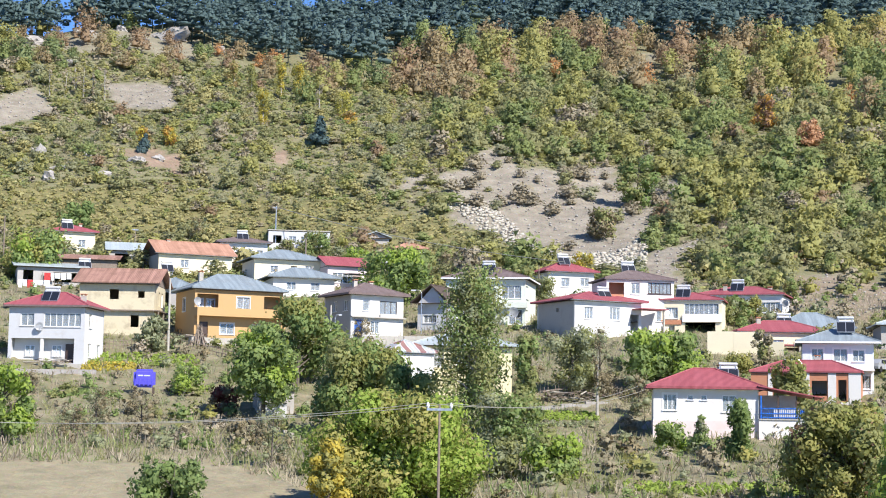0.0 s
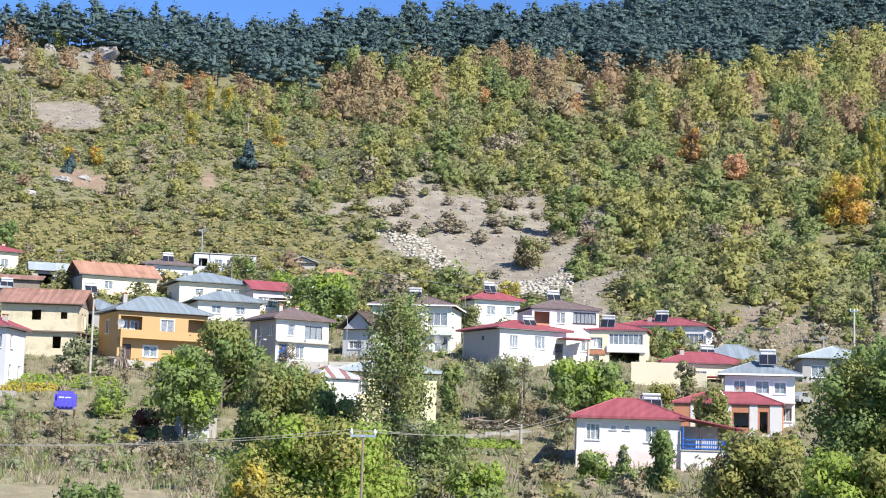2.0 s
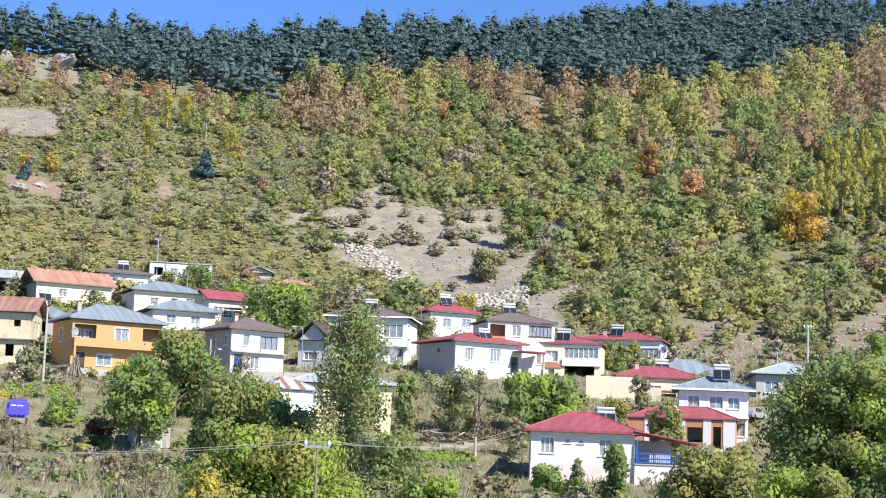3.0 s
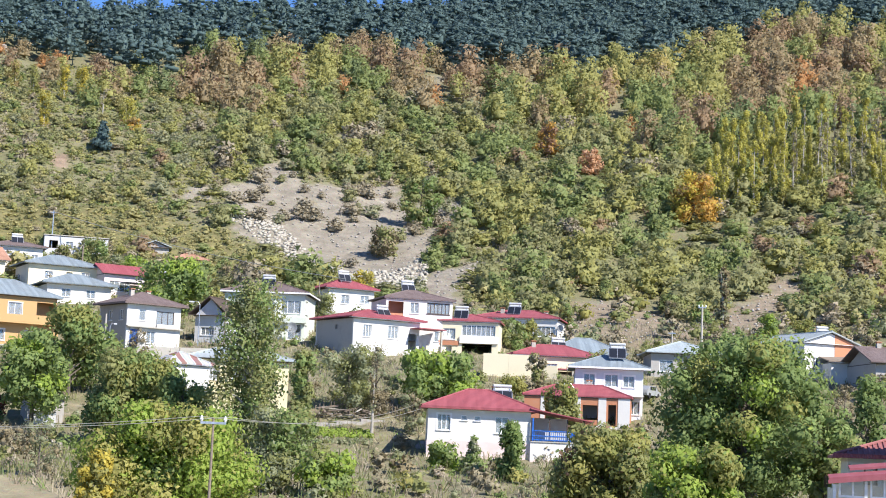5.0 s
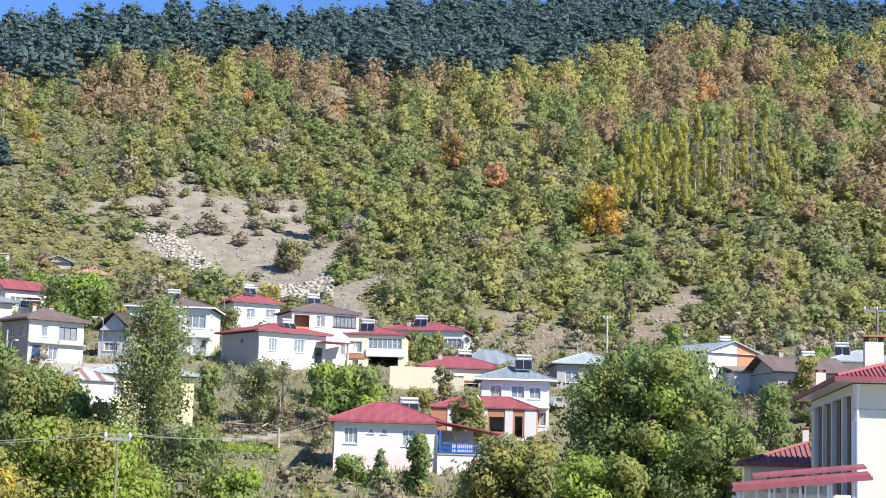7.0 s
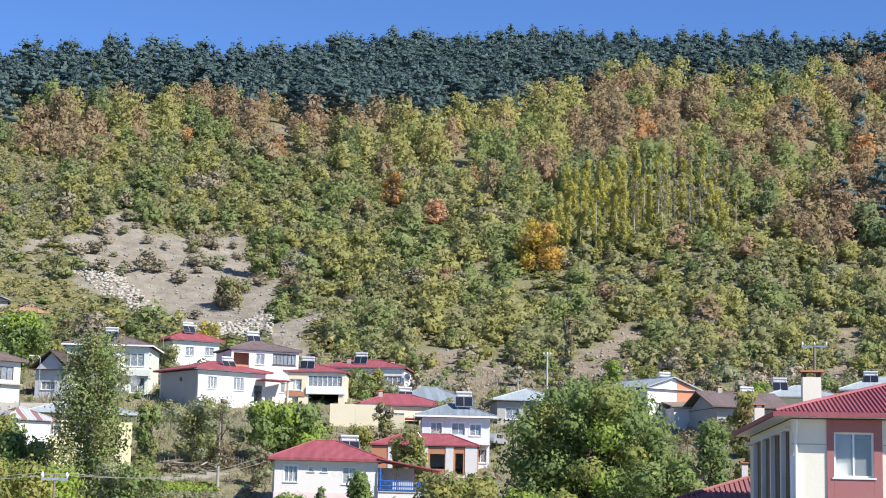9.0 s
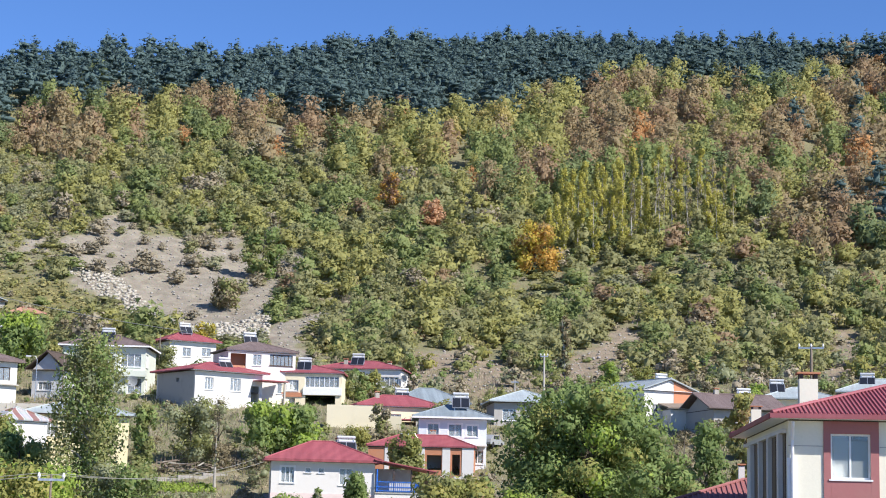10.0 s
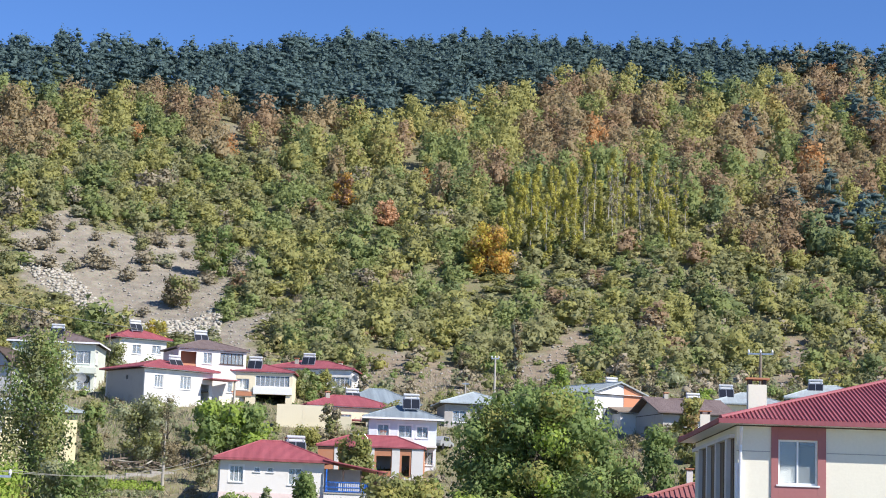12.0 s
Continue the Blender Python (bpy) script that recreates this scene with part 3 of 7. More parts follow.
def house(label, az, dist, w, d, h, turn, wall, roof, rise, over=0.6, kind="hip", opens=(), side_wall=None, base=0.0, plinth=None, chimneys=(), extra=(), fascia=None, lift=0.0, name="house", under=3.0, category="house", back=0.0, gable_mat=None):
    """A house whose front's middle stands az degrees to the right, dist metres away. turn: degrees by which its front is turned to the right of facing the viewer.
    opens: (side, u, z, w, h, kind[, more]) with kind 'win', 'band', 'door', 'hole'."""
    p = spot(az, dist)
    ob = new(name)
    ob.matrix_basis = Matrix.Translation(p + Vector((0, 0, lift))) @ Matrix.Rotation(radians(turn - az), 4, "Z") @ Matrix.Translation((-w / 2, 0, 0))
    tagged(ob, label, category, "houses of the village")
    PLANS.append((ob, w, d))
    side_wall = side_wall or {}
    for s in "flrb":
        m, length = SIDES[s](w, d)
        mine = [o for o in opens if o[0] == s]
        # side walls butt between front and back
        a0, a1 = (0.0, length) if s in "fb" else (0.25, length - 0.25)
        bm = wall_mesh(a1 - a0, -under, h, [(o[1] - a0, o[2], o[3], o[4]) for o in mine])
        part("wall", bm, side_wall.get(s, wall), ob, at=m @ pose(a0, 0, 0))
        for o in mine:
            _, u, z, ow, oh, what, *more = o
            if what == "win":
                window(ob, m, u, z, ow, oh, more[0] if more else 1, surround=more[1] if len(more) > 1 else None)
            elif what == "band":
                window(ob, m, u, z, ow, oh, more[0] if more else 5, frame=more[1] if len(more) > 1 else None)
            elif what == "door":
                part("door", boxes((u, 0.12, z, u + ow, 0.18, z + oh)), more[0] if more else M_dark_frame, ob, at=m)
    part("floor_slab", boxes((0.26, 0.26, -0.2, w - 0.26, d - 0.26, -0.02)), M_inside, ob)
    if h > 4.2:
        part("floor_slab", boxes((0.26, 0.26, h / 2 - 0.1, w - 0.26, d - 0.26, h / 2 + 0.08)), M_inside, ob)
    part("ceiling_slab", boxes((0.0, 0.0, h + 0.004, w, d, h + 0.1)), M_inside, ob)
    if plinth:
        pz, pm = plinth
        part("plinth", boxes((-0.04, -0.04, -under, w + 0.04, 0.0 - 0.003, pz), (-0.04, 0, -under, -0.003, d, pz), (w + 0.003, 0, -under, w + 0.04, d, pz)), pm, ob)
    part("roof", roof_mesh(w, d, h + 0.11, rise, over, kind), roof, ob)
    for line in roof_lines(w, d, h + 0.25, rise, over, kind):
        bm = bmesh.new()
        tube(bm, line, [0.09, 0.09], 6)
        part("ridge_cap", bm, roof, ob)
    part("soffit", boxes((-over + 0.05, -over + 0.05, h + 0.06, w + over - 0.05, -0.003, h + 0.1)), M_frame if wall in (M_white, M_pale_blue, M_cream) else M_timber, ob)
    if fascia:
        part("fascia", boxes((-over - 0.03, -over - 0.03, h + 0.02, w + over + 0.03, -over - 0.004, h + 0.22), (-over - 0.03, -over, h + 0.02, -over - 0.004, d + over, h + 0.22), (w + over + 0.004, -over, h + 0.02, w + over + 0.03, d + over, h + 0.22)), fascia, ob)
    if kind == "gx":
        for s in "lr":
            m, length = SIDES[s](w, d)
            gable(0, length, h + 0.1, rise * 0.93, s, gable_mat or side_wall.get(s, wall), ob, m)
    if kind == "gy":
        for s in "fb":
            m, length = SIDES[s](w, d)
            gable(0, length, h + 0.1, rise * 0.93, s, gable_mat or side_wall.get(s, wall), ob, m)
    for cx, cy, cz, ch in chimneys:
        c = part("chimney", boxes((cx - 0.25, cy - 0.25, h + 0.1, cx + 0.25, cy + 0.25, h + cz + ch)), M_concrete, ob)
        part("chimney_cap", boxes((cx - 0.33, cy - 0.33, h + cz + ch + 0.12, cx + 0.33, cy + 0.33, h + cz + ch + 0.2), (cx - 0.25, cy - 0.25, h + cz + ch, cx - 0.17, cy + 0.25, h + cz + ch + 0.12), (cx + 0.17, cy - 0.25, h + cz + ch, cx + 0.25, cy + 0.25, h + cz + ch + 0.12)), M_brick_panel, c)
    for nm, mat, *b in extra:
        if nm.endswith(("post", "roof", "rail")):
            for one in b:
                part(nm, boxes(one), mat, ob)
        else:
            part(nm, boxes(*b), mat, ob)
    return ob


def on(ob, x, y, z, turn=0.0):
    """A pose in the space of a thing."""
    return ob.matrix_basis @ pose(x, y, z, 0, 0, turn)


def solar_heater(m, tank_up=True, size=0.86):
    """Roof water heater: two tilted flat collectors before white drums on a steel stand."""
    ob = new("solar_water_heater")
    ob.matrix_basis = m @ pose(0, 0, -0.5) @ Matrix.Scale(size, 4)
    tagged(ob, "roof solar water heater with dark panels and white drum", "water heater", "solar water heaters")
    lean = pose(0, -0.55, 0.1, -40, 0, 0)
    for x in (-1.0, 0.05):
        part("collector", boxes((x, -0.04, 0, x + 0.95, 0.04, 1.55)), M_collector, ob, at=lean)
        part("collector_frame", boxes((x - 0.045, -0.06, -0.05, x - 0.004, 0.06, 1.6), (x + 0.954, -0.06, -0.05, x + 0.995, 0.06, 1.6), (x, -0.06, -0.05, x + 0.95, 0.06, -0.004), (x, -0.06, 1.554, x + 0.95, 0.06, 1.6)), M_metal, ob, at=lean)
    for z, r, y in ((1.42, 0.21, 0.62), (1.86, 0.17, 0.66)) if tank_up else ((1.42, 0.23, 0.62),):
        bm = bmesh.new()
        tube(bm, [(-1.0, y, z), (-0.94, y, z), (0.94, y, z), (1.0, y, z)], [r * 0.6, r, r, r * 0.6], 14)
        part("drum", bm, M_tankwhite, ob)
    for x in (-0.8, 0.8):
        bm = bmesh.new()
        for y in (0.4, 0.85):
            box(bm, x - 0.025, y - 0.025, -0.6, x + 0.025, y + 0.025, 1.75)
        box(bm, x - 0.025, -0.55, -0.5, x + 0.025, -0.5, 0.2)
        box(bm, x - 0.025, -0.5, 0.1, x + 0.025, 0.85, 0.15)
        part("stand", bm, M_metal, ob)
    bm = bmesh.new()
    tube(bm, [(1.04, 0.5, 1.3), (1.1, 0.1, 0.9), (1.08, -0.3, 0.3)], [0.025] * 3, 6)
    part("pipe", bm, M_metal, ob)
    return ob


def dish(m, size=0.45):
    ob = new("satellite_dish")
    ob.matrix_basis = m
    tagged(ob, "pale round satellite dish on a short arm", "satellite dish", "satellite dishes")
    bm = bmesh.new()
    rings = []
    for r in (0.05, 0.5, 1.0):
        rings.append([bm.verts.new((size * r * math.cos(a * 0.5236), -0.12 * r * r * size / 0.45, size * r * math.sin(a * 0.5236))) for a in range(12)])
    for a, b in zip(rings, rings[1:]):
        for k in range(12):
            bm.faces.new((a[k], a[(k + 1) % 12], b[(k + 1) % 12], b[k]))
    bm.faces.new(rings[0])
    bmesh.ops.solidify(bm, geom=bm.faces[:], thickness=0.02)
    part("reflector", bm, M_tankwhite, ob)
    bm = bmesh.new()
    tube(bm, [(0, 0.02, 0), (0, 0.3, -0.1), (0, 0.3, -0.6)], [0.025, 0.025, 0.025], 6)
    tube(bm, [(0, -0.02, -size * 0.8), (0, -0.4, -0.05)], [0.012, 0.012], 5)
    part("arm", bm, M_metal, ob)
    return ob


def leaf_quads(rng, blobs, count, size, hug=0.55, narrow=0.6, droop=0.0, jitter=0.5, ragged=0.12):
    """Diamond leaves in the shells of ellipsoid blobs: rows of cx, cy, cz, rx, ry, rz."""
    blobs = np.asarray(blobs, float)
    share = (blobs[:, 3] * blobs[:, 4] * blobs[:, 5]) ** (2 / 3)
    pick = rng.choice(len(blobs), count, p=share / share.sum())
    way = rng.normal(size=(count, 3))
    way /= np.linalg.norm(way, axis=1, keepdims=True)
    pos = blobs[pick, :3] + way * blobs[pick, 3:] * (hug + (1 - hug) * rng.random((count, 1)) ** 0.6) * (1 + ragged * rng.normal(size=(count, 1)))
    n = way + jitter * rng.normal(size=(count, 3))
    n /= np.linalg.norm(n, axis=1, keepdims=True)
    a = np.cross(n, rng.normal(size=(count, 3)))
    a[:, 2] -= droop
    a /= np.linalg.norm(a, axis=1, keepdims=True) + 1e-9
    b = np.cross(n, a)
    s = size * (0.6 + 0.8 * rng.random((count, 1)))
    q = np.stack([pos - a * s, pos - b * s * narrow - a * s * 0.1, pos + a * s, pos + b * s * narrow - a * s * 0.1], 1)
    soft = 0.85 * way + 0.35 * n + np.array([0, 0, 0.2])
    soft /= np.linalg.norm(soft, axis=1, keepdims=True)
    return np.concatenate([q, np.repeat(soft[:, None, :], 4, 1)], -1)


BALL = []
for _axis in range(3):
    for _s in (-1, 1):
        for _i in range(2):
            for _j in range(2):
                _q = []
                for _u, _v in ((_i, _j), (_i + 1, _j), (_i + 1, _j + 1), (_i, _j + 1)):
                    _p = [0, 0, 0]
                    _p[_axis], _p[(_axis + 1) % 3], _p[(_axis + 2) % 3] = _s, (_u - 1) * _s, _v - 1
                    _q.append(np.array(_p) / np.linalg.norm(_p))
                BALL.append(_q)
BALL = np.array(BALL, float)


def cores(rng, blobs, size=0.8):
    """Rough dense hearts of clumps, so that little shows through them."""
    out = []
    for b in blobs:
        b = np.asarray(b, float)
        bend = 1 + 0.18 * np.sin(BALL @ rng.normal(size=3) * 3 + rng.random() * 6)
        up = BALL.mean(1)[:, 2] > -0.5
        way = BALL[up] / b[3:]
        way /= np.linalg.norm(way, axis=-1, keepdims=True)
        out.append(np.concatenate([(b[:3] + BALL * bend[..., None] * b[3:] * size)[up], way], -1))
    return np.concatenate(out)


def quad_mesh(name, quads, mats, index=None):
    """Loose quads; where rows hold six numbers, the last three are the soft shading normals of their clump."""
    me = bpy.data.meshes.new(name)
    q = np.asarray(quads)
    sides = q.shape[1]
    q = q.reshape(-1, q.shape[-1])
    fill(me, q[:, :3], np.arange(len(q)).reshape(-1, sides))
    if q.shape[1] == 6:
        me.polygons.foreach_set("use_smooth", np.ones(len(me.polygons), bool))
        me.normals_split_custom_set_from_vertices(np.ascontiguousarray(q[:, 3:], np.float32))
    for m in mats:
        me.materials.append(m)
    if index is not None:
        me.polygons.foreach_set("material_index", np.ascontiguousarray(index, np.int32))
    return me


def tree(label, az, dist, height, width, mats, seed, leaves=5000, size=0.22, low=0.22, kind="round", bark=None, name="tree", group="village trees", blobs_n=26, shares=None, lift=0.0, category="tree"):
    """A tree: tapered trunk with limbs, and a crown of many small leaves in uneven clumps."""
    rng = np.random.default_rng(seed)
    p = spot(az, dist)
    ob = tagged(thing(name, p + Vector((0, 0, lift - 0.15)), float(rng.integers(0, 360))), label, category, group)
    c0, c1 = height * low, height
    blobs = []
    for k in range(blobs_n):
        f = (k + 0.5) / blobs_n
        if kind == "round":
            u = rng.random() ** 0.8
            zc = c0 + (c1 - c0) * (0.1 + 0.8 * f)
            prof = math.sqrt(max(0.05, 1 - ((zc - (c0 + 0.42 * (c1 - c0))) / (0.60 * (c1 - c0))) ** 2))
            rr = width / 2 * prof * (0.25 + 0.55 * u)
            s = width * (0.13 + 0.10 * rng.random()) * (26 / blobs_n) ** 0.33
            sz = s * (0.75 + 0.3 * rng.random())
        elif kind == "tall":
            zc = c0 + (c1 - c0) * f
            prof = 0.35 + 0.65 * math.sin(math.pi * min(1, 0.18 + 0.75 * f)) ** 0.8
            rr = width / 2 * prof * 0.7 * rng.random()
            s = width * 0.17 * (0.6 + 0.7 * rng.random())
            sz = s * 1.8
        else:
            zc = c0 + (c1 - c0) * f
            rr = width / 2 * (1 - f) * 0.75 * (0.4 + 0.6 * rng.random())
            s = width * (0.10 + 0.17 * (1 - f))
            sz = s * 0.8
        a = rng.random() * 6.2832
        blobs.append((rr * math.cos(a), rr * math.sin(a), min(zc, c1 - sz * 0.9), s, s, sz))
    q = leaf_quads(rng, blobs, leaves, size, hug=0.3 if kind == "tall" else 0.45)
    if kind != "tall":
        q = np.concatenate([q, cores(rng, [b for b in blobs], 0.36)])
    shares = shares or [1.0 / len(mats)] * len(mats)
    # neighbouring leaves share a tone: each clump of the crown leans to one of the colours
    near = np.argmin(((q[..., :3].mean(1)[:, None, :] - np.array(blobs)[None, :, :3]) ** 2).sum(-1), axis=1)
    tone = rng.choice(len(mats), len(blobs), p=shares)
    index = np.where(rng.random(len(q)) < 0.75, tone[near], rng.choice(len(mats), len(q), p=shares))
    crown = new("crown", quad_mesh("crown", q, mats, index))
    crown.parent = ob
    bm = bmesh.new()
    r = max(0.05, height * (0.011 if group == "poplar row" else 0.022))
    bend = rng.normal(size=2) * 0.03 * height
    spine = [(bend[0] * f * f, bend[1] * f * f, height * 0.92 * f - 0.4 * (f == 0)) for f in (0, 0.15, 0.35, 0.6, 0.8, 1.0)]
    tube(bm, spine, [r * 1.25, r, r * 0.8, r * 0.5, r * 0.3, r * 0.12], 8)
    for b in sorted(blobs, key=lambda b: b[2])[:: 2]:
        f = min(0.8, max(0.15, (b[2] - 0.25 * math.hypot(b[0], b[1]) * 2) / height))
        start = Vector((bend[0] * f * f, bend[1] * f * f, height * 0.92 * f))
        end = Vector(b[:3])
        mid = start.lerp(end, 0.5) + Vector((0, 0, 0.12 * (end - start).length))
        tube(bm, [start, mid, end], [r * 0.42, r * 0.26, r * 0.08], 6)
    part("trunk", bm, bark or M_bark, ob)
    return ob


# ---- the houses, from the stubble field upwards ----
# greyed front, whiter right wall: the sunlit side is painted in
h = house("white two-storey house with red hipped roof and glazed balcony", -19.8, 187, 8.4, 6.6, 6.0, -20, M_grey_white, M_red_roof, 1.6, 0.5,
          opens=[("f", 0.35, 0.0, 7.0, 2.65, "hole"), ("f", 1.3, 4.0, 1.5, 1.35, "win", 1), ("f", 3.9, 3.9, 4.1, 1.5, "band", 5), ("r", 1.6, 3.9, 0.9, 1.5, "win", 0), ("r", 1.6, 0.7, 0.9, 1.5, "win", 0), ("r", 4.6, 0.6, 0.9, 1.6, "win", 0)],
          side_wall={"r": M_white}, fascia=M_brown_roof, chimneys=[(3.0, 5.0, 0.9, 0.8), (7.2, 3.0, 0.6, 0.9)],
          extra=[("inner_wall", M_white, (0.26, 1.0, -0.2, 8.1, 1.15, 2.9)), ("balcony_post", M_white, (3.6, 0.0, -1.5, 3.9, 0.3, 2.6)), ("doorstep", M_concrete, (0.0, -1.0, -2.0, 8.4, -0.05, -0.1))])
for u in (1.6, 4.6):
    window(h, pose(0, 0.98, 0), u, 0.75, 1.1, 1.2, 1, deep=-0.1, surround=M_white)
part("door", boxes((6.1, 0.92, 0, 7.1, 0.99, 2.1)), M_dark_frame, h)
solar_heater(on(h, 4.2, 1.0, 7.15))
dish(on(h, 3.5, -0.25, 3.9, 20))

house("old two-storey house of flaking cream plaster with rusty roof", -17.55, 206, 9.0, 7.0, 6.0, -12, M_old_cream, M_rust_roof, 1.9, 0.8, "gx",
      opens=[("f", 3.6, 4.2, 1.1, 1.2, "hole"), ("f", 7.0, 4.4, 0.8, 0.8, "hole"), ("f", 6.2, 0.9, 1.0, 1.4, "hole"), ("r", 2.6, 3.6, 1.0, 1.7, "hole"), ("r", 4.6, 3.6, 1.0, 1.7, "win")],
      side_wall={"l": M_old_cream}, gable_mat=M_timber, extra=[("belt_course", M_timber, (-0.5, -0.5, 2.8, 9.6, -0.003, 2.95), (9.003, -0.3, 2.8, 9.7, 7.0, 2.95)), ("timber_post", M_timber, (9.5, -0.25, -2, 9.65, -0.1, 2.8), (9.5, 3.0, -2, 9.65, 3.15, 2.8))])

h = house("orange two-storey house with blue-grey hipped roof and open balconies", -13.5, 203.5, 11.0, 8.0, 5.9, 18, M_orange, M_blue_roof, 2.0, 0.55,
          opens=[("f", 0.3, 3.3, 2.6, 2.1, "hole"), ("f", 8.6, 3.3, 2.2, 2.1, "hole"), ("f", 5.2, 3.7, 1.6, 1.5, "win", 1, M_white), ("f", 3.2, 0.7, 1.7, 1.3, "win", 1, M_white), ("f", 0.6, 0.0, 1.1, 2.1, "door"), ("f", 7.2, 0.6, 1.3, 1.3, "win", 1, M_white), ("l", 3.0, 3.5, 1.2, 1.6, "win", 1, M_white)],
          chimneys=[(2.0, 4.5, 1.4, 1.0)],
          extra=[("balcony_slab", M_orange, (0.0, -1.2, 2.75, 11.0, -0.003, 2.95)), ("balcony_wall", M_orange, (0.0, -1.2, 2.953, 11.0, -1.05, 3.75)), ("balcony_wall", M_orange, (0.0, -1.047, 2.953, 0.15, -0.003, 3.75)),
                 ("balcony_post", M_orange, (-0.0, -1.2, -2, 0.25, -0.95, 2.74), (10.7, -1.2, -2, 10.95, -0.95, 2.74)), ("inner_wall", M_orange, (0.3, 1.5, 3.0, 10.7, 1.6, 5.6)), ("terrace", M_concrete, (-1, -2.6, -2.5, 11.5, -1.3, 0.1))])
for u in (0.5, 1.9):
    window(h, pose(0, 1.48, 0), u, 3.6, 0.95, 1.3, 1, deep=-0.1, surround=M_white)
dish(on(h, -0.1, -1.3, 4.4, 15), 0.5)

# the left wall's shade is put into its grey colour
h = house("white house with brown hipped roof, blue door and glazed balcony", -8.85, 208, 7.2, 7.6, 5.1, 27, M_white, M_brown_roof, 1.6, 0.65,
          opens=[("f", 1.6, 3.2, 0.9, 1.3, "win", 0), ("f", 3.9, 2.7, 2.4, 1.8, "band", 2, M_dark_frame), ("f", 0.5, 0.0, 1.1, 2.1, "door", M_blue_paint), ("f", 2.7, 0.5, 1.2, 1.5, "win", 1), ("l", 2.5, 3.2, 1.1, 1.3, "win"), ("l", 5.5, 3.2, 1.1, 1.3, "win")],
          side_wall={"l": M_grey_render}, fascia=M_brown_roof, chimneys=[(2.2, 3.6, 1.2, 0.8), (4.5, 3.8, 1.2, 0.7)],
          extra=[("storey_band", M_concrete, (-0.1, -0.5, 2.35, 7.3, -0.003, 2.5)), ("balcony_rail", M_white, (3.8, -0.5, 2.503, 6.5, -0.42, 2.9))])

h = house("pale cream cottage with orange tiled gable roof", -15.0, 260, 11.5, 8.0, 3.1, 16, M_cream, M_tile_roof, 2.2, 0.7, "gx",
          opens=[("f", 3.4, 1.2, 1.3, 1.2, "win", 1), ("f", 8.0, 1.2, 1.3, 1.2, "win", 1), ("l", 1.6, 0.8, 0.9, 1.2, "hole")], side_wall={"l": M_grey_render}, gable_mat=M_dark_timber, chimneys=[(2.5, 4.0, 1.6, 0.9)])
solar_heater(on(h, 0.6, -3.0, 0.6))

h = house("small white house with brown hipped roof and window band", -13.4, 268, 7.5, 6.5, 3.6, 8, M_white, M_brown_roof, 1.1, 0.7,
          opens=[("f", 0.6, 1.4, 1.0, 1.2, "win"), ("f", 2.4, 1.4, 1.0, 1.2, "win"), ("f", 4.0, 1.4, 1.0, 1.2, "win"), ("f", 5.8, 1.4, 1.0, 1.2, "win")])
solar_heater(on(h, 3.8, 2.0, 4.75))

h = house("cream house with blue-grey hipped sheet roof", -11.9, 255, 10.3, 8.5, 3.5, 14, M_cream, M_blue_roof, 1.7, 0.8,
          opens=[("f", 2.4, 1.5, 1.2, 1.1, "win", 1, M_white), ("f", 5.6, 0.9, 0.9, 1.8, "hole"), ("f", 7.8, 0.9, 1.3, 1.9, "win", 1), ("l", 2.0, 1.2, 1.2, 1.2, "win")], side_wall={"l": M_white})
house("low white house with blue-grey hipped roof", -11.35, 244, 9.0, 7.0, 2.6, 12, M_white, M_blue_roof, 1.6, 0.9, opens=[("f", 2.0, 0.9, 1.3, 1.2, "win"), ("f", 5.5, 0.9, 1.3, 1.2, "win")])

h = house("small cream house with red gable roof behind a tree", -19.0, 274, 6.5, 7.0, 3.9, 10, M_cream, M_red_roof, 1.3, 0.6, "hip", opens=[("f", 3.8, 1.5, 1.2, 1.3, "win")], chimneys=[(4.6, 3.0, 0.7, 0.9)])
solar_heater(on(h, 2.2, 1.0, 4.9))
h = house("low grey shed with patched tin roof", -19.7, 248, 9.5, 6.0, 2.6, 4, M_grey_render, M_grey_roof, 1.1, 0.6, "shed", opens=[("f", 0.8, 0.3, 1.4, 1.9, "hole"), ("f", 5.0, 0.6, 3.4, 1.4, "hole")], name="shed", category="shed")
solar_heater(on(h, 9.6, 2.5, 3.3))
house("rusty patched lean-to roof shed", -18.6, 257, 9.0, 6.0, 2.4, -4, M_timber, M_rust_roof, 1.2, 0.5, "shed", name="shed", category="shed", opens=[("f", 2.0, 0.4, 2.5, 1.4, "hole")])
house("long low barn with pale grey sheet roof", -16.7, 266, 11.0, 6.5, 2.7, 3, M_grey_render, M_grey_roof, 1.4, 0.5, "gx", name="barn", category="barn", opens=[("f", 1.0, 0.4, 2.2, 1.9, "hole"), ("f", 6.0, 0.9, 1.5, 1.0, "hole")])
house("small outbuilding with blue-grey sheet roof", -15.75, 229, 6.0, 6.5, 2.6, -8, M_grey_render, M_blue_roof, 1.6, 0.6, "hip", name="shed", category="shed", opens=[("f", 1.5, 0.3, 1.2, 1.9, "hole")])
house("flat-roofed white building with dark windows", -11.55, 284, 10.3, 6.0, 3.0, 3, M_grey_white, M_concrete, 0.05, 0.15, "shed", opens=[("f", 0.8, 1.0, 1.4, 1.3, "hole"), ("f", 6.6, 0.6, 1.6, 1.7, "hole"), ("f", 3.4, 1.0, 1.2, 1.2, "win")])
house("small hut with pale gable roof", -8.95, 289, 4.5, 4.0, 2.2, 0, M_grey_render, M_grey_roof, 1.0, 0.5, "gy", lift=-1.3, name="shed", category="shed", opens=[("f", 1.0, 0.2, 1.2, 1.7, "hole")])
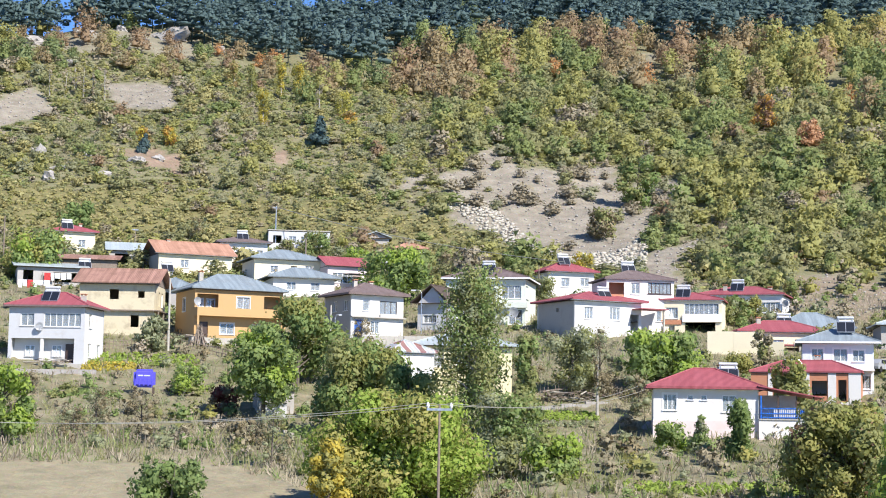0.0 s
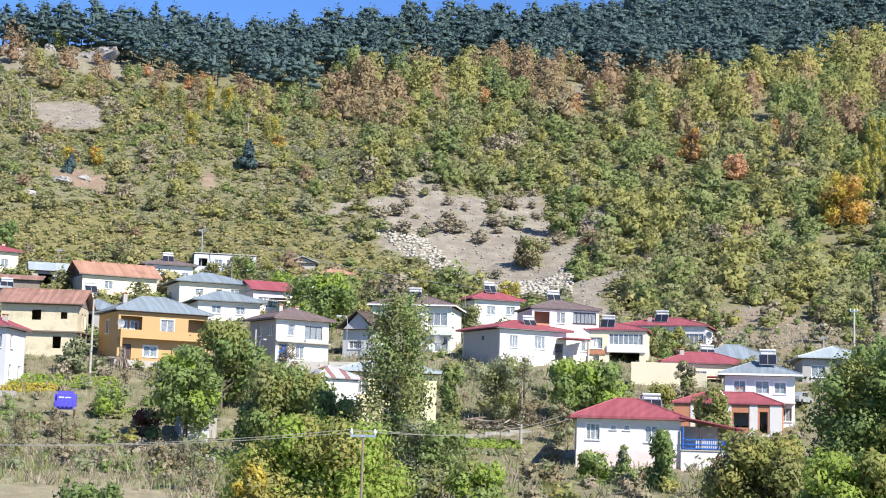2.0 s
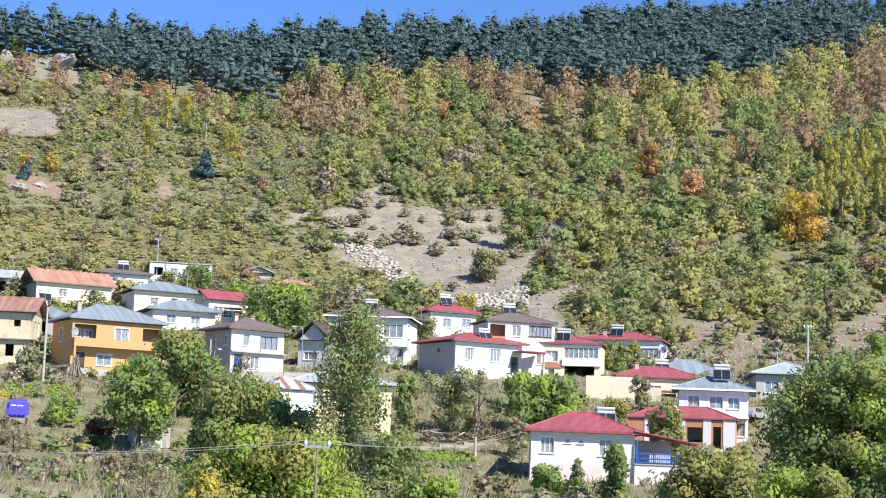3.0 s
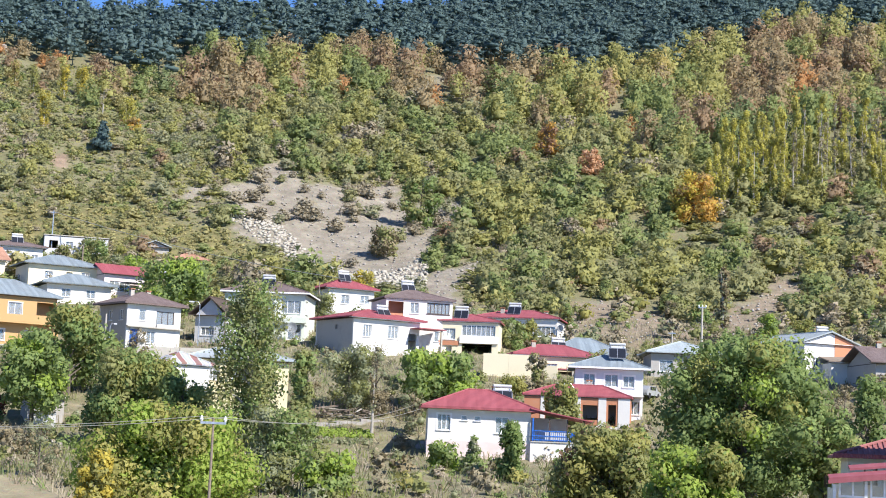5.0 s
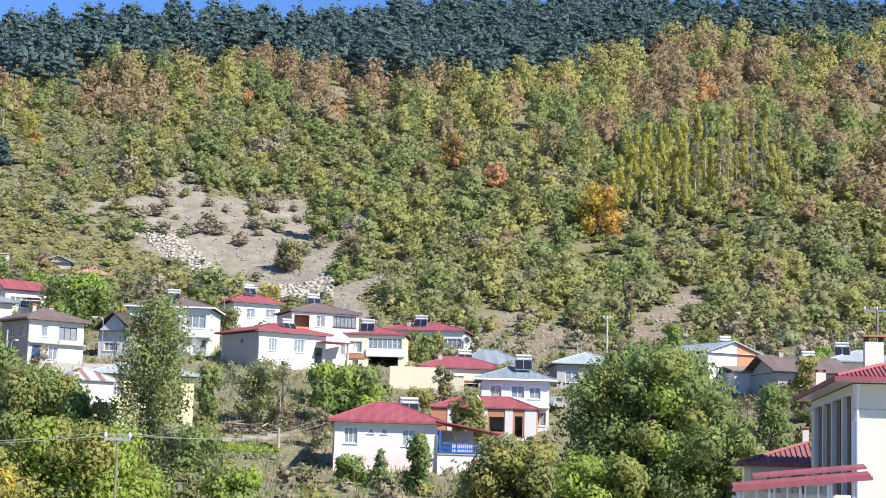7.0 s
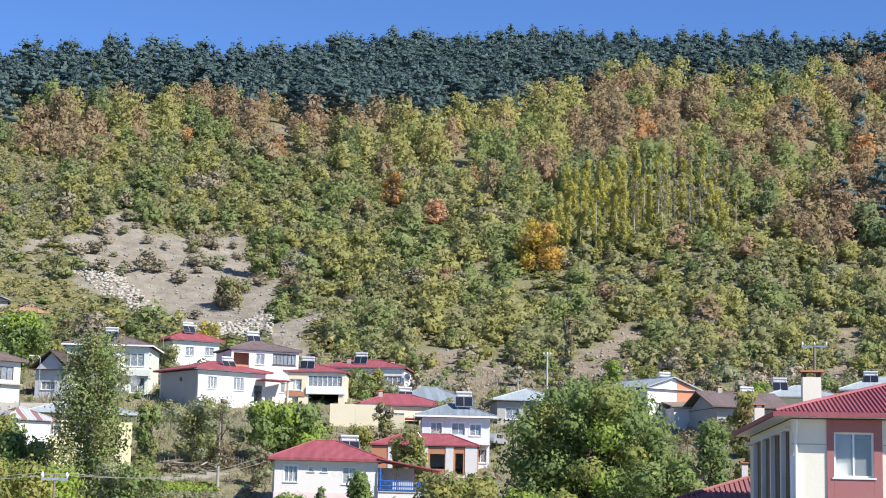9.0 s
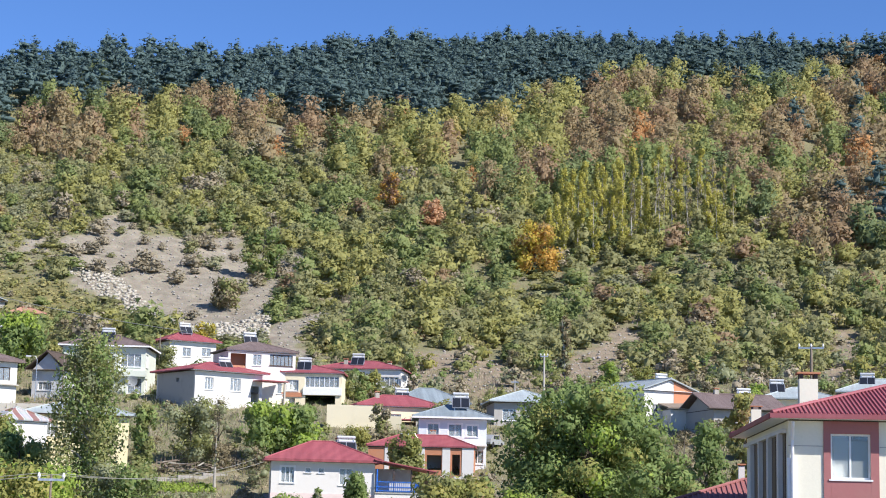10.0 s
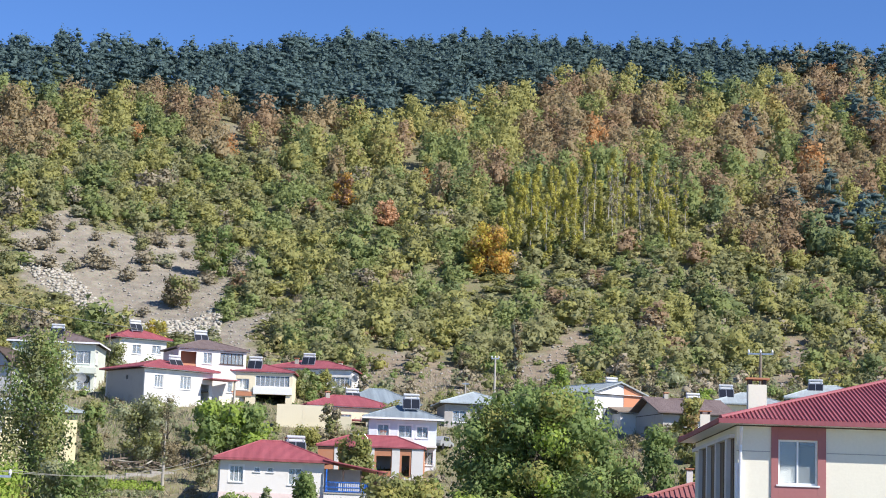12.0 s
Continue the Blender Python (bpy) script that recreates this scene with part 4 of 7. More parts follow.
h = house("small red-roofed house half hidden by a walnut tree", -9.9, 254, 6.2, 6.0, 3.2, 20, M_pale_pink, M_red_roof, 1.5, 0.6, "gx", opens=[("f", 0.8, 0.8, 3.2, 1.5, "band", 3)], extra=[("porch_roof", M_collector, (2.5, -2.6, 2.0, 5.5, -0.2, 2.1))])
solar_heater(on(h, 13.0, 9.0, 4.6))
house("distant house with orange roof above the trees", -7.75, 283, 5.0, 5.0, 2.8, 10, M_green_white, M_tile_roof, 1.3, 0.5, lift=-2.2, opens=[("f", 1.5, 1.0, 1.2, 1.2, "win")])

h = house("three-level white house with brown hipped roof and corner balconies", -5.2, 221, 10.6, 9.0, 6.7, -10, M_green_white, M_brown_roof, 1.7, 0.55, lift=-0.9,
          opens=[("f", 7.4, 4.2, 2.6, 1.7, "band", 2), ("f", 8.4, 0.8, 1.8, 2.0, "band", 1), ("f", 2.5, 4.2, 1.3, 1.4, "win"), ("f", 5.2, 4.2, 1.3, 1.4, "win"), ("r", 0.4, 4.2, 2.0, 1.7, "band", 2), ("r", 0.4, 0.8, 2.0, 2.0, "band", 1), ("f", 2.5, 1.0, 1.3, 1.4, "win")],
          fascia=M_frame, extra=[("balcony_slab", M_green_white, (6.9, -0.7, 2.95, 10.9, -0.003, 3.7))])
solar_heater(on(h, 5.4, 1.2, 8.1))
dish(on(h, 9.2, -1.1, 2.3, 0), 0.7)
house("small house with timber gable beside the poplar", -7.0, 214, 4.0, 6.5, 4.2, -24, M_grey_white, M_dark_timber, 2.2, 0.7, "gy", opens=[("f", 0.8, 1.8, 1.8, 1.0, "band", 2)], lift=-0.8)

h = house("white house with red hipped roof below the scree", -2.3, 247, 7.2, 7.0, 3.5, 22, M_white, M_red_roof, 1.7, 0.7, opens=[("f", 2.0, 1.4, 1.3, 1.3, "win"), ("f", 5.0, 1.6, 1.4, 1.2, "win"), ("l", 1.5, 1.3, 1.8, 1.6, "hole")])
solar_heater(on(h, 3.2, 2.0, 5.3))
h = house("white upper-storey house with brown hipped roof and dark window band", 0.02, 214.5, 8.8, 7.5, 6.6, 16, M_white, M_brown_roof, 1.3, 0.35,
          opens=[("f", 5.4, 5.0, 3.0, 1.4, "band", 5, M_dark_frame), ("f", 3.2, 4.9, 1.1, 1.4, "win"), ("f", 0.3, 4.0, 2.0, 2.3, "hole"), ("l", 3.5, 5.0, 1.2, 1.3, "win"), ("f", 6.5, 1.5, 1.3, 1.3, "win")],
          extra=[("balcony_wall", M_brick_panel, (0.3, 0.05, 4.0, 2.3, 0.15, 4.8)), ("inner_wall", M_brick_panel, (0.26, 1.4, 3.6, 2.6, 1.5, 6.9))], side_wall={"l": M_pale_pink})
solar_heater(on(h, 4.0, 4.2, 8.3), True)
# white house; grey on the left side stands in for shade
h = house("long white house with shade-grey left side and red low roof", -1.05, 210.5, 9.6, 9.5, 4.4, 31, M_white, M_red_roof, 1.35, 0.7, side_wall={"l": M_grey_render},
          opens=[("f", 1.4, 2.2, 1.2, 1.5, "win", 2), ("f", 5.0, 2.2, 1.5, 1.6, "win", 2), ("l", 4.9, 3.2, 0.6, 0.5, "hole"), ("l", 2.6, -0.6, 1.0, 1.2, "win", 1), ("l", 4.2, -0.6, 1.0, 1.2, "win", 1), ("f", 8.0, 1.0, 1.2, 2.0, "hole")],
          extra=[("porch_roof", M_red_roof, (8.2, -2.2, 3.6, 12.2, 0.5, 3.72)), ("porch_post", M_concrete, (11.6, -2.0, -2, 11.8, -1.8, 3.59)), ("porch_wall", M_cream, (9.7, -1.6, -2.5, 12.6, -1.4, 1.6))])
solar_heater(on(h, 5.5, 2.0, 5.3))
h = house("cream house with red roof and glazed veranda on posts", 1.72, 215, 7.6, 7.5, 4.7, -6, M_cream, M_red_roof, 1.1, 0.3, lift=-0.7,
          opens=[("f", 0.5, 2.5, 1.6, 1.4, "win", 1), ("f", 2.9, 3.0, 4.3, 1.4, "band", 6, M_frame), ("f", 3.0, 0.0, 3.8, 2.0, "hole"), ("f", 0.4, 0.0, 1.3, 1.6, "hole")], plinth=(0.4, M_pale_pink), extra=[("belt_course", M_brick_panel, (0.0, -0.12, 1.75, 2.6, -0.003, 2.3)), ("veranda_front", M_frame, (2.7, -0.25, 2.05, 7.6, -0.003, 2.95))])
solar_heater(on(h, 2.6, 1.4, 5.7))
h = house("white house with red hipped roofs and corner window", 3.3, 231, 11.5, 8.0, 4.0, -10, M_white, M_red_roof, 1.3, 0.4, lift=-1.3,
          opens=[("f", 6.9, 1.6, 1.2, 1.5, "win"), ("f", 8.6, 1.7, 2.6, 1.4, "band", 3), ("r", 0.4, 1.7, 2.0, 1.4, "band", 2), ("f", 2.5, 1.6, 1.3, 1.3, "win"), ("f", 9.6, -1.2, 1.2, 2.0, "hole")], chimneys=[(3.5, 2.0, 0.6, 0.9), (9.5, 2.5, 0.6, 0.6)])
solar_heater(on(h, 5.2, 1.6, 5.2))
dish(on(h, 12.0, -0.2, 2.9, -20), 0.5)
h = house("cream single-storey house with broad red hipped roof", 4.75, 204, 10.2, 7.0, 3.1, 12, M_cream, M_red_roof, 1.4, 0.5, lift=-1.35,
          opens=[("f", 3.6, 0.8, 1.5, 1.5, "win", 1), ("f", 6.5, 0.1, 2.2, 2.3, "hole"), ("l", 3.2, 0.1, 1.0, 2.1, "door"), ("f", 1.0, 0.9, 0.9, 1.3, "win")], side_wall={"l": M_pale_pink}, chimneys=[(2.6, 2.5, 0.8, 1.0)],
          extra=[("porch_roof", M_red_roof, (2.8, -2.6, 1.5, 6.8, -0.2, 1.65)), ("porch_post", M_concrete, (3.0, -2.5, -2, 3.2, -2.3, 1.49), (6.4, -2.5, -2, 6.6, -2.3, 1.49))])
solar_heater(on(h, 6.2, 4.6, 4.6))
house("long blue-grey sheet-roofed barn behind the red roofs", 5.75, 214, 9.0, 7.0, 2.4, 10, M_grey_render, M_blue_roof, 2.0, 0.6, "hip", name="barn", category="barn", opens=[("f", 6.0, 0.3, 2.0, 1.8, "hole")], lift=-1.7)
h = house("pale blue two-storey house with grey-blue hipped roof", 6.5, 178, 7.1, 7.5, 5.2, 2, M_pale_blue, M_blue_roof, 1.6, 0.7,
          opens=[("f", 0.9, 3.5, 1.2, 1.2, "win", 1, M_frame), ("f", 3.1, 3.4, 1.4, 1.3, "win", 1, M_frame), ("f", 5.0, 3.4, 1.2, 1.2, "win", 1, M_frame), ("f", 5.6, 0.6, 1.2, 1.4, "win"), ("r", 2.0, 3.5, 1.0, 1.2, "win")], fascia=M_frame,
          extra=[("balcony_slab", M_white, (2.2, -1.3, 2.4, 7.1, -0.003, 2.6)), ("balcony_wall", M_white, (2.2, -1.3, 2.603, 4.6, -1.2, 3.3))], side_wall={"r": M_white})
solar_heater(on(h, 4.4, 1.6, 6.9))
h = house("red-roofed house with bare brick infill and open porch", 5.45, 174, 10.8, 6.0, 2.9, -4, M_brick_panel, M_red_roof, 1.2, 0.2,
          opens=[("f", 2.2, 0.6, 2.6, 1.7, "hole"), ("f", 6.0, 0.7, 1.5, 1.5, "hole"), ("f", 8.6, 0.2, 0.8, 2.1, "hole")],
          extra=[("column", M_white, (1.7, -0.06, -2, 2.15, -0.003, 3.1)), ("column", M_white, (5.0, -0.06, -2, 5.8, -0.003, 3.1)), ("column", M_white, (7.6, -0.06, -2, 8.4, -0.003, 3.1)), ("column", M_white, (9.6, -0.06, -2, 10.8, -0.003, 3.1)), ("plinth_band", M_white, (0.0, -0.09, -2.0, 10.8, -0.065, 0.1))], chimneys=[(6.4, 3.2, 1.0, 0.8)])

h = house("white house with red hipped roof and bright blue balcony rail", 2.2, 154, 9.3, 7.4, 4.4, 3, M_white, M_red_roof, 1.75, 0.65,
          opens=[("f", 0.85, 2.5, 1.2, 1.45, "win", 2, M_frame), ("f", 3.0, 3.45, 0.55, 0.45, "win", 0), ("f", 4.2, 3.45, 0.55, 0.45, "win", 0), ("f", 6.1, 2.4, 1.2, 1.5, "win", 1), ("f", 5.9, 0.1, 1.4, 1.3, "win", 2, M_blue_paint)], plinth=(1.6, M_pale_pink), fascia=M_red_roof, chimneys=[(6.2, 4.8, 1.3, 0.9)],
          extra=[("annexe_wall", M_white, (9.303, -0.4, -3, 14.7, 4.5, 1.75)), ("annexe_plinth", M_pale_pink, (9.303, -0.46, -3, 14.26, -0.404, 0.2)), ("terrace_slab", M_concrete, (9.303, -0.5, 1.753, 14.4, 4.6, 1.85)), ("inner_wall", M_white, (9.303, 3.2, 1.853, 13.0, 3.4, 4.0)),
                 ("annexe_vent", M_dark_frame, (12.4, -0.43, 1.0, 13.7, -0.405, 1.35))])
part("veranda_roof", roof_mesh(6.2, 5.2, 3.7, 1.0, 0.3, "shed", 0.1), M_red_roof, h, at=pose(14.7, -0.5, 0, 0, 0, 90))
for x in (9.5, 11.0, 12.6, 14.1):
    part("veranda_post", boxes((x - 0.06, -0.4, 1.853, x + 0.06, -0.28, 3.9)), M_blue_paint if x < 11 else M_dark_frame, h)
bm = bmesh.new()
for z in (1.95, 2.3, 2.75):
    box(bm, 9.4, -0.45, z, 14.2, -0.41, z + 0.07)
for k in range(25):
    box(bm, 9.45 + k * 0.19, -0.447, 1.86, 9.48 + k * 0.19, -0.413, 2.74)
part("balcony_rail", bm, M_blue_paint, h, "bright blue railing")
part("blue_panel", boxes((12.9, -0.40, 1.9, 14.2, -0.38, 2.75)), M_blue_paint, h)
part("patterned_cloth", boxes((10.6, -0.40, 1.95, 12.8, -0.385, 2.7)), M_curtain, h, "patterned rug hung over the rail")
solar_heater(on(h, 6.9, 3.7, 5.75))

h = house("yellow house with striped blue-grey roof behind the poplar", -5.9, 168.5, 9.6, 8.0, 5.0, 4, M_yellow, M_grey_roof, 1.5, 0.6, lift=1.1,
          opens=[("f", 0.8, 3.0, 2.0, 1.4, "band", 2), ("f", 4.0, 3.0, 1.2, 1.3, "win"), ("f", 6.5, 3.0, 1.2, 1.3, "win"), ("r", 2.0, 2.8, 1.2, 1.4, "win")], side_wall={"l": M_white})
house("small shed with red and white striped tin roof", -7.6, 166, 4.4, 4.6, 5.2, 24, M_white, M_striped_roof, 1.2, 0.35, "hip", lift=0.55, name="shed", category="shed", opens=[("f", 1.0, 1.5, 1.0, 1.0, "hole")])
house("white hut with flat roof among walnut trees", -12.2, 165, 3.6, 3.2, 2.1, 8, M_grey_render, M_concrete, 0.05, 0.35, "shed", name="shed", category="shed", opens=[("f", 1.4, 0.2, 1.2, 1.9, "hole")])

h = house("white and orange gabled house with pale sheet roof", 13.75, 206, 7.4, 11.0, 4.8, 36, M_white, M_grey_roof, 1.4, 0.4, "gy", opens=[("f", 1.2, 1.6, 0.9, 1.6, "win"), ("l", 3.0, 1.6, 1.0, 1.4, "win")],
          extra=[("orange_panel", M_terracotta, (4.3, -0.05, 1.6, 7.4, -0.004, 4.8))], lift=-0.8)
bm = bmesh.new()
a = [bm.verts.new(p) for p in ((4.3, -0.05, 4.803), (7.4, -0.05, 4.803), (7.4, -0.05, 4.92), (4.3, -0.05, 6.0))]
b = [bm.verts.new(v.co + Vector((0, 0.045, 0))) for v in a]
bm.faces.new(a)
bm.faces.new(b[::-1])
for i in range(4):
    bm.faces.new((a[i], b[i], b[(i + 1) % 4], a[(i + 1) % 4]))
part("orange_gable", bm, M_terracotta, h)
solar_heater(on(h, 4.6, 2.4, 6.0))
house("grey timber lean-to with sheet roof", 14.35, 203, 4.2, 4.0, 2.3, 20, M_white, M_timber, 0.9, 0.5, "shed", name="shed", category="shed")
house("low house with pale green-grey hipped roof", 9.0, 204, 8.0, 8.0, 2.6, 8, M_grey_render, M_grey_roof, 1.6, 0.7, opens=[("f", 1.0, 0.5, 1.6, 1.4, "win"), ("f", 4.4, 0.6, 1.4, 1.3, "win")])
h = house("grey house with broad brown sheet roof", 16.3, 196, 8.0, 9.0, 3.4, 22, M_grey_render, M_brown_roof, 1.9, 0.9, "gx", opens=[("f", 1.6, 0.8, 1.1, 1.6, "win"), ("f", 3.8, 0.8, 1.1, 1.6, "win"), ("l", 3.0, 0.9, 1.2, 1.3, "hole")], chimneys=[(2.0, 4.5, 1.9, 0.7)])
solar_heater(on(h, 5.0, 3.0, 5.0))
h = house("low house with grey-green sheet roof", 18.0, 206, 8.0, 7.0, 3.2, 6, M_cream, M_grey_roof, 1.5, 0.7, opens=[("f", 2.0, 1.2, 1.2, 1.2, "win")])
solar_heater(on(h, 1.6, 2.0, 4.6))
h = house("house with grey sheet roof at the hill foot", 20.6, 208, 9.0, 7.0, 3.8, 0, M_white, M_grey_roof, 1.7, 0.7, opens=[("f", 3.0, 1.4, 1.2, 1.2, "win")])
solar_heater(on(h, 3.0, 2.0, 5.2))


# ---- the near house: pale cream with old-rose window bands and a ribbed red roof ----
def near_house():
    ob = new("apartment_house")
    # its near left corner
    ob.matrix_basis = Matrix.Translation((20.3, 63.85, 0.2)) @ Matrix.Rotation(radians(-11.0), 4, "Z")
    tagged(ob, "cream and old-rose apartment house with ribbed red roof", "house", "houses of the village")
    W, D, TOP, LOW = 19.0, 17.0, 3.42, -8.0
    win = [("f", 1.6, 1.22, 1.5, 1.72), ("f", 6.5, 1.22, 1.5, 1.72), ("f", 1.6, -1.9, 1.5, 1.72), ("f", 6.5, -1.9, 1.5, 1.72)]
    for s in "flrb":
        m, length = SIDES[s](W, D)
        a0, a1 = (0.0, length) if s in "fb" else (0.25, length - 0.25)
        part("wall", wall_mesh(a1 - a0, LOW, TOP, [(o[1] - a0, *o[2:]) for o in win if o[0] == s]), M_pale_cream, ob, at=m @ pose(a0, 0, 0))
    for s, u, z, w, hh in win:
        m, _ = SIDES[s](W, D)
        window(ob, m, u, z, w, hh, 1, deep=0.08, curtain=s == "f", frame=M_frame if s == "f" else M_dark_frame)
    for u in (1.6, 6.5):
        for z in (1.22, -1.9):
            bm = boxes((u - 0.27, -0.06, z - 0.9, u - 0.004, -0.003, z + 2.2), (u + 1.504, -0.06, z - 0.9, u + 1.82, -0.003, z + 2.2), (u, -0.06, z + 1.724, u + 1.5, -0.003, z + 2.2), (u, -0.06, z - 0.9, u + 1.5, -0.003, z - 0.075))
            part("rose_band", bm, M_pink, ob)
    for a, b in ((0.0, 1.3), (3.45, 6.2), (8.35, W)):
        part("joint_line", boxes((a, -0.012, 2.45, b, -0.003, 2.48)), M_concrete, ob)
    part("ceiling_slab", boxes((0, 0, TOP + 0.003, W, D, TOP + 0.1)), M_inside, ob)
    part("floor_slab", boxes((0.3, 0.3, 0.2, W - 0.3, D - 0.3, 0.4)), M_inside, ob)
    bm = bmesh.new()
    tube(bm, [(0.12, -0.5, TOP - 0.05), (0.12, -0.45, TOP - 0.2), (0.14, -0.12, TOP - 0.75), (0.14, -0.12, LOW)], [0.065] * 4, 8)
    part("drainpipe", bm, M_frame, ob)
    # opaque boards: the darkness of the recesses between pilasters is only their colour
    for y0, y1 in ((0.75, 1.6), (4.2, 5.5), (7.8, 9.2), (11.6, 13.0)):
        part("dark_strip", boxes((-0.04, y0, LOW, -0.003, y1, TOP - 0.45)), M_dark_frame, ob, "dark upright strip beside a white pilaster")
        part("pilaster", boxes((-0.22, y1 + 0.004, LOW, -0.003, y1 + 0.5, TOP - 0.45)), M_white, ob)
    part("lintel", boxes((-0.22, 0.5, TOP - 0.446, -0.003, D - 0.5, TOP - 0.3)), M_white, ob)
    part("pilaster", boxes((-0.05, -0.05, LOW, 0.32, -0.003, 2.0)), M_frame, ob)
    over, rise, z0 = 0.7, 2.6, TOP + 0.12
    roof = part("roof", roof_mesh(W, D, z0, rise, over, "hip", 0.12), M_rose_roof, ob)
    # ribs run from the eaves up to the hips and the ridge
    half = (D + 2 * over) / 2
    slope = math.atan2(rise, half)
    bm = bmesh.new()

    def rib(a, b):
        a, b = Vector(a), Vector(b)
        if (b - a).length < 0.25:
            return
        side = Vector((b - a)).cross(Vector((0, 0, 1))).normalized() * 0.045
        up = side.cross(b - a).normalized() * (-0.055)
        if up.z < 0:
            up = -up
        v = [bm.verts.new(p) for p in (a - side, a + side, a + side * 0.5 + up, a - side * 0.5 + up, b - side, b + side, b + side * 0.5 + up, b - side * 0.5 + up)]
        for f in ((0, 1, 2, 3), (7, 6, 5, 4), (1, 0, 4, 5), (3, 2, 6, 7), (2, 1, 5, 6), (0, 3, 7, 4)):
            bm.faces.new([v[i] for i in f])

    zt = z0 + 0.125
    k = 0.12
    while k < W + 2 * over:
        run = min(k, W + 2 * over - k, half)
        rib((k - over, -over, zt), (k - over, -over + run, zt + rise * run / half))
        k += 0.17
    k = 0.12
    while k < D + 2 * over:
        run = min(k, D + 2 * over - k, half)
        rib((-over, k - over, zt), (-over + run, k - over, zt + rise * run / half))
        k += 0.17
    part("roof_rib", bm, M_rose_roof, ob)
    bm = bmesh.new()
    for end in ((0, 1), (1, 1)):
        x = -over if end[0] == 0 else W + over
        tip = (x + half if end[0] == 0 else x - half, -over + half, zt + rise + 0.03)
        tube(bm, [(x, -over, zt + 0.03), tip], [0.09, 0.09], 8)
        tube(bm, [(x, D + over, zt + 0.03), tip], [0.09, 0.09], 8)
    tube(bm, [(-over + half, -over + half, zt + rise + 0.05), (W + over - half, -over + half, zt + rise + 0.05)], [0.1, 0.1], 8)
    part("ridge_cap", bm, M_rose_roof, ob)
    part("gutter", boxes((-over - 0.08, -over - 0.1, z0 - 0.06, W + over + 0.08, -over - 0.004, z0 + 0.12), (-over - 0.1, -over, z0 - 0.06, -over - 0.004, D + over, z0 + 0.12)), M_rose_roof, ob)
    part("soffit", boxes((-over, -over, z0 - 0.07, W + over, -0.01, z0 - 0.01), (-over, 0, z0 - 0.07, -0.01, D + over, z0 - 0.01)), M_frame, ob)
    for cx, cy, hh, k in ((0.95, 1.5, 1.6, 1.0), (-0.3, 9.5, 0.85, 0.6)):
        c = part("chimney", boxes((cx - 0.36 * k, cy - 0.28 * k, z0, cx + 0.36 * k, cy + 0.28 * k, z0 + hh)), M_pale_cream, ob, "cement-rendered chimney with a slab cap")
        part("chimney_cap", boxes((cx - 0.46 * k, cy - 0.38 * k, z0 + hh + 0.2 * k, cx + 0.46 * k, cy + 0.38 * k, z0 + hh + 0.27 * k)), M_brick_panel, c)
        part("chimney_pier", boxes(*[(cx + (a - 0.07) * k, cy + (b - 0.07) * k, z0 + hh, cx + (a + 0.07) * k, cy + (b + 0.07) * k, z0 + hh + 0.2 * k - 0.003) for a in (-0.28, 0.28) for b in (-0.2, 0.2)]), M_dark_frame, c)
    return ob


near_house()


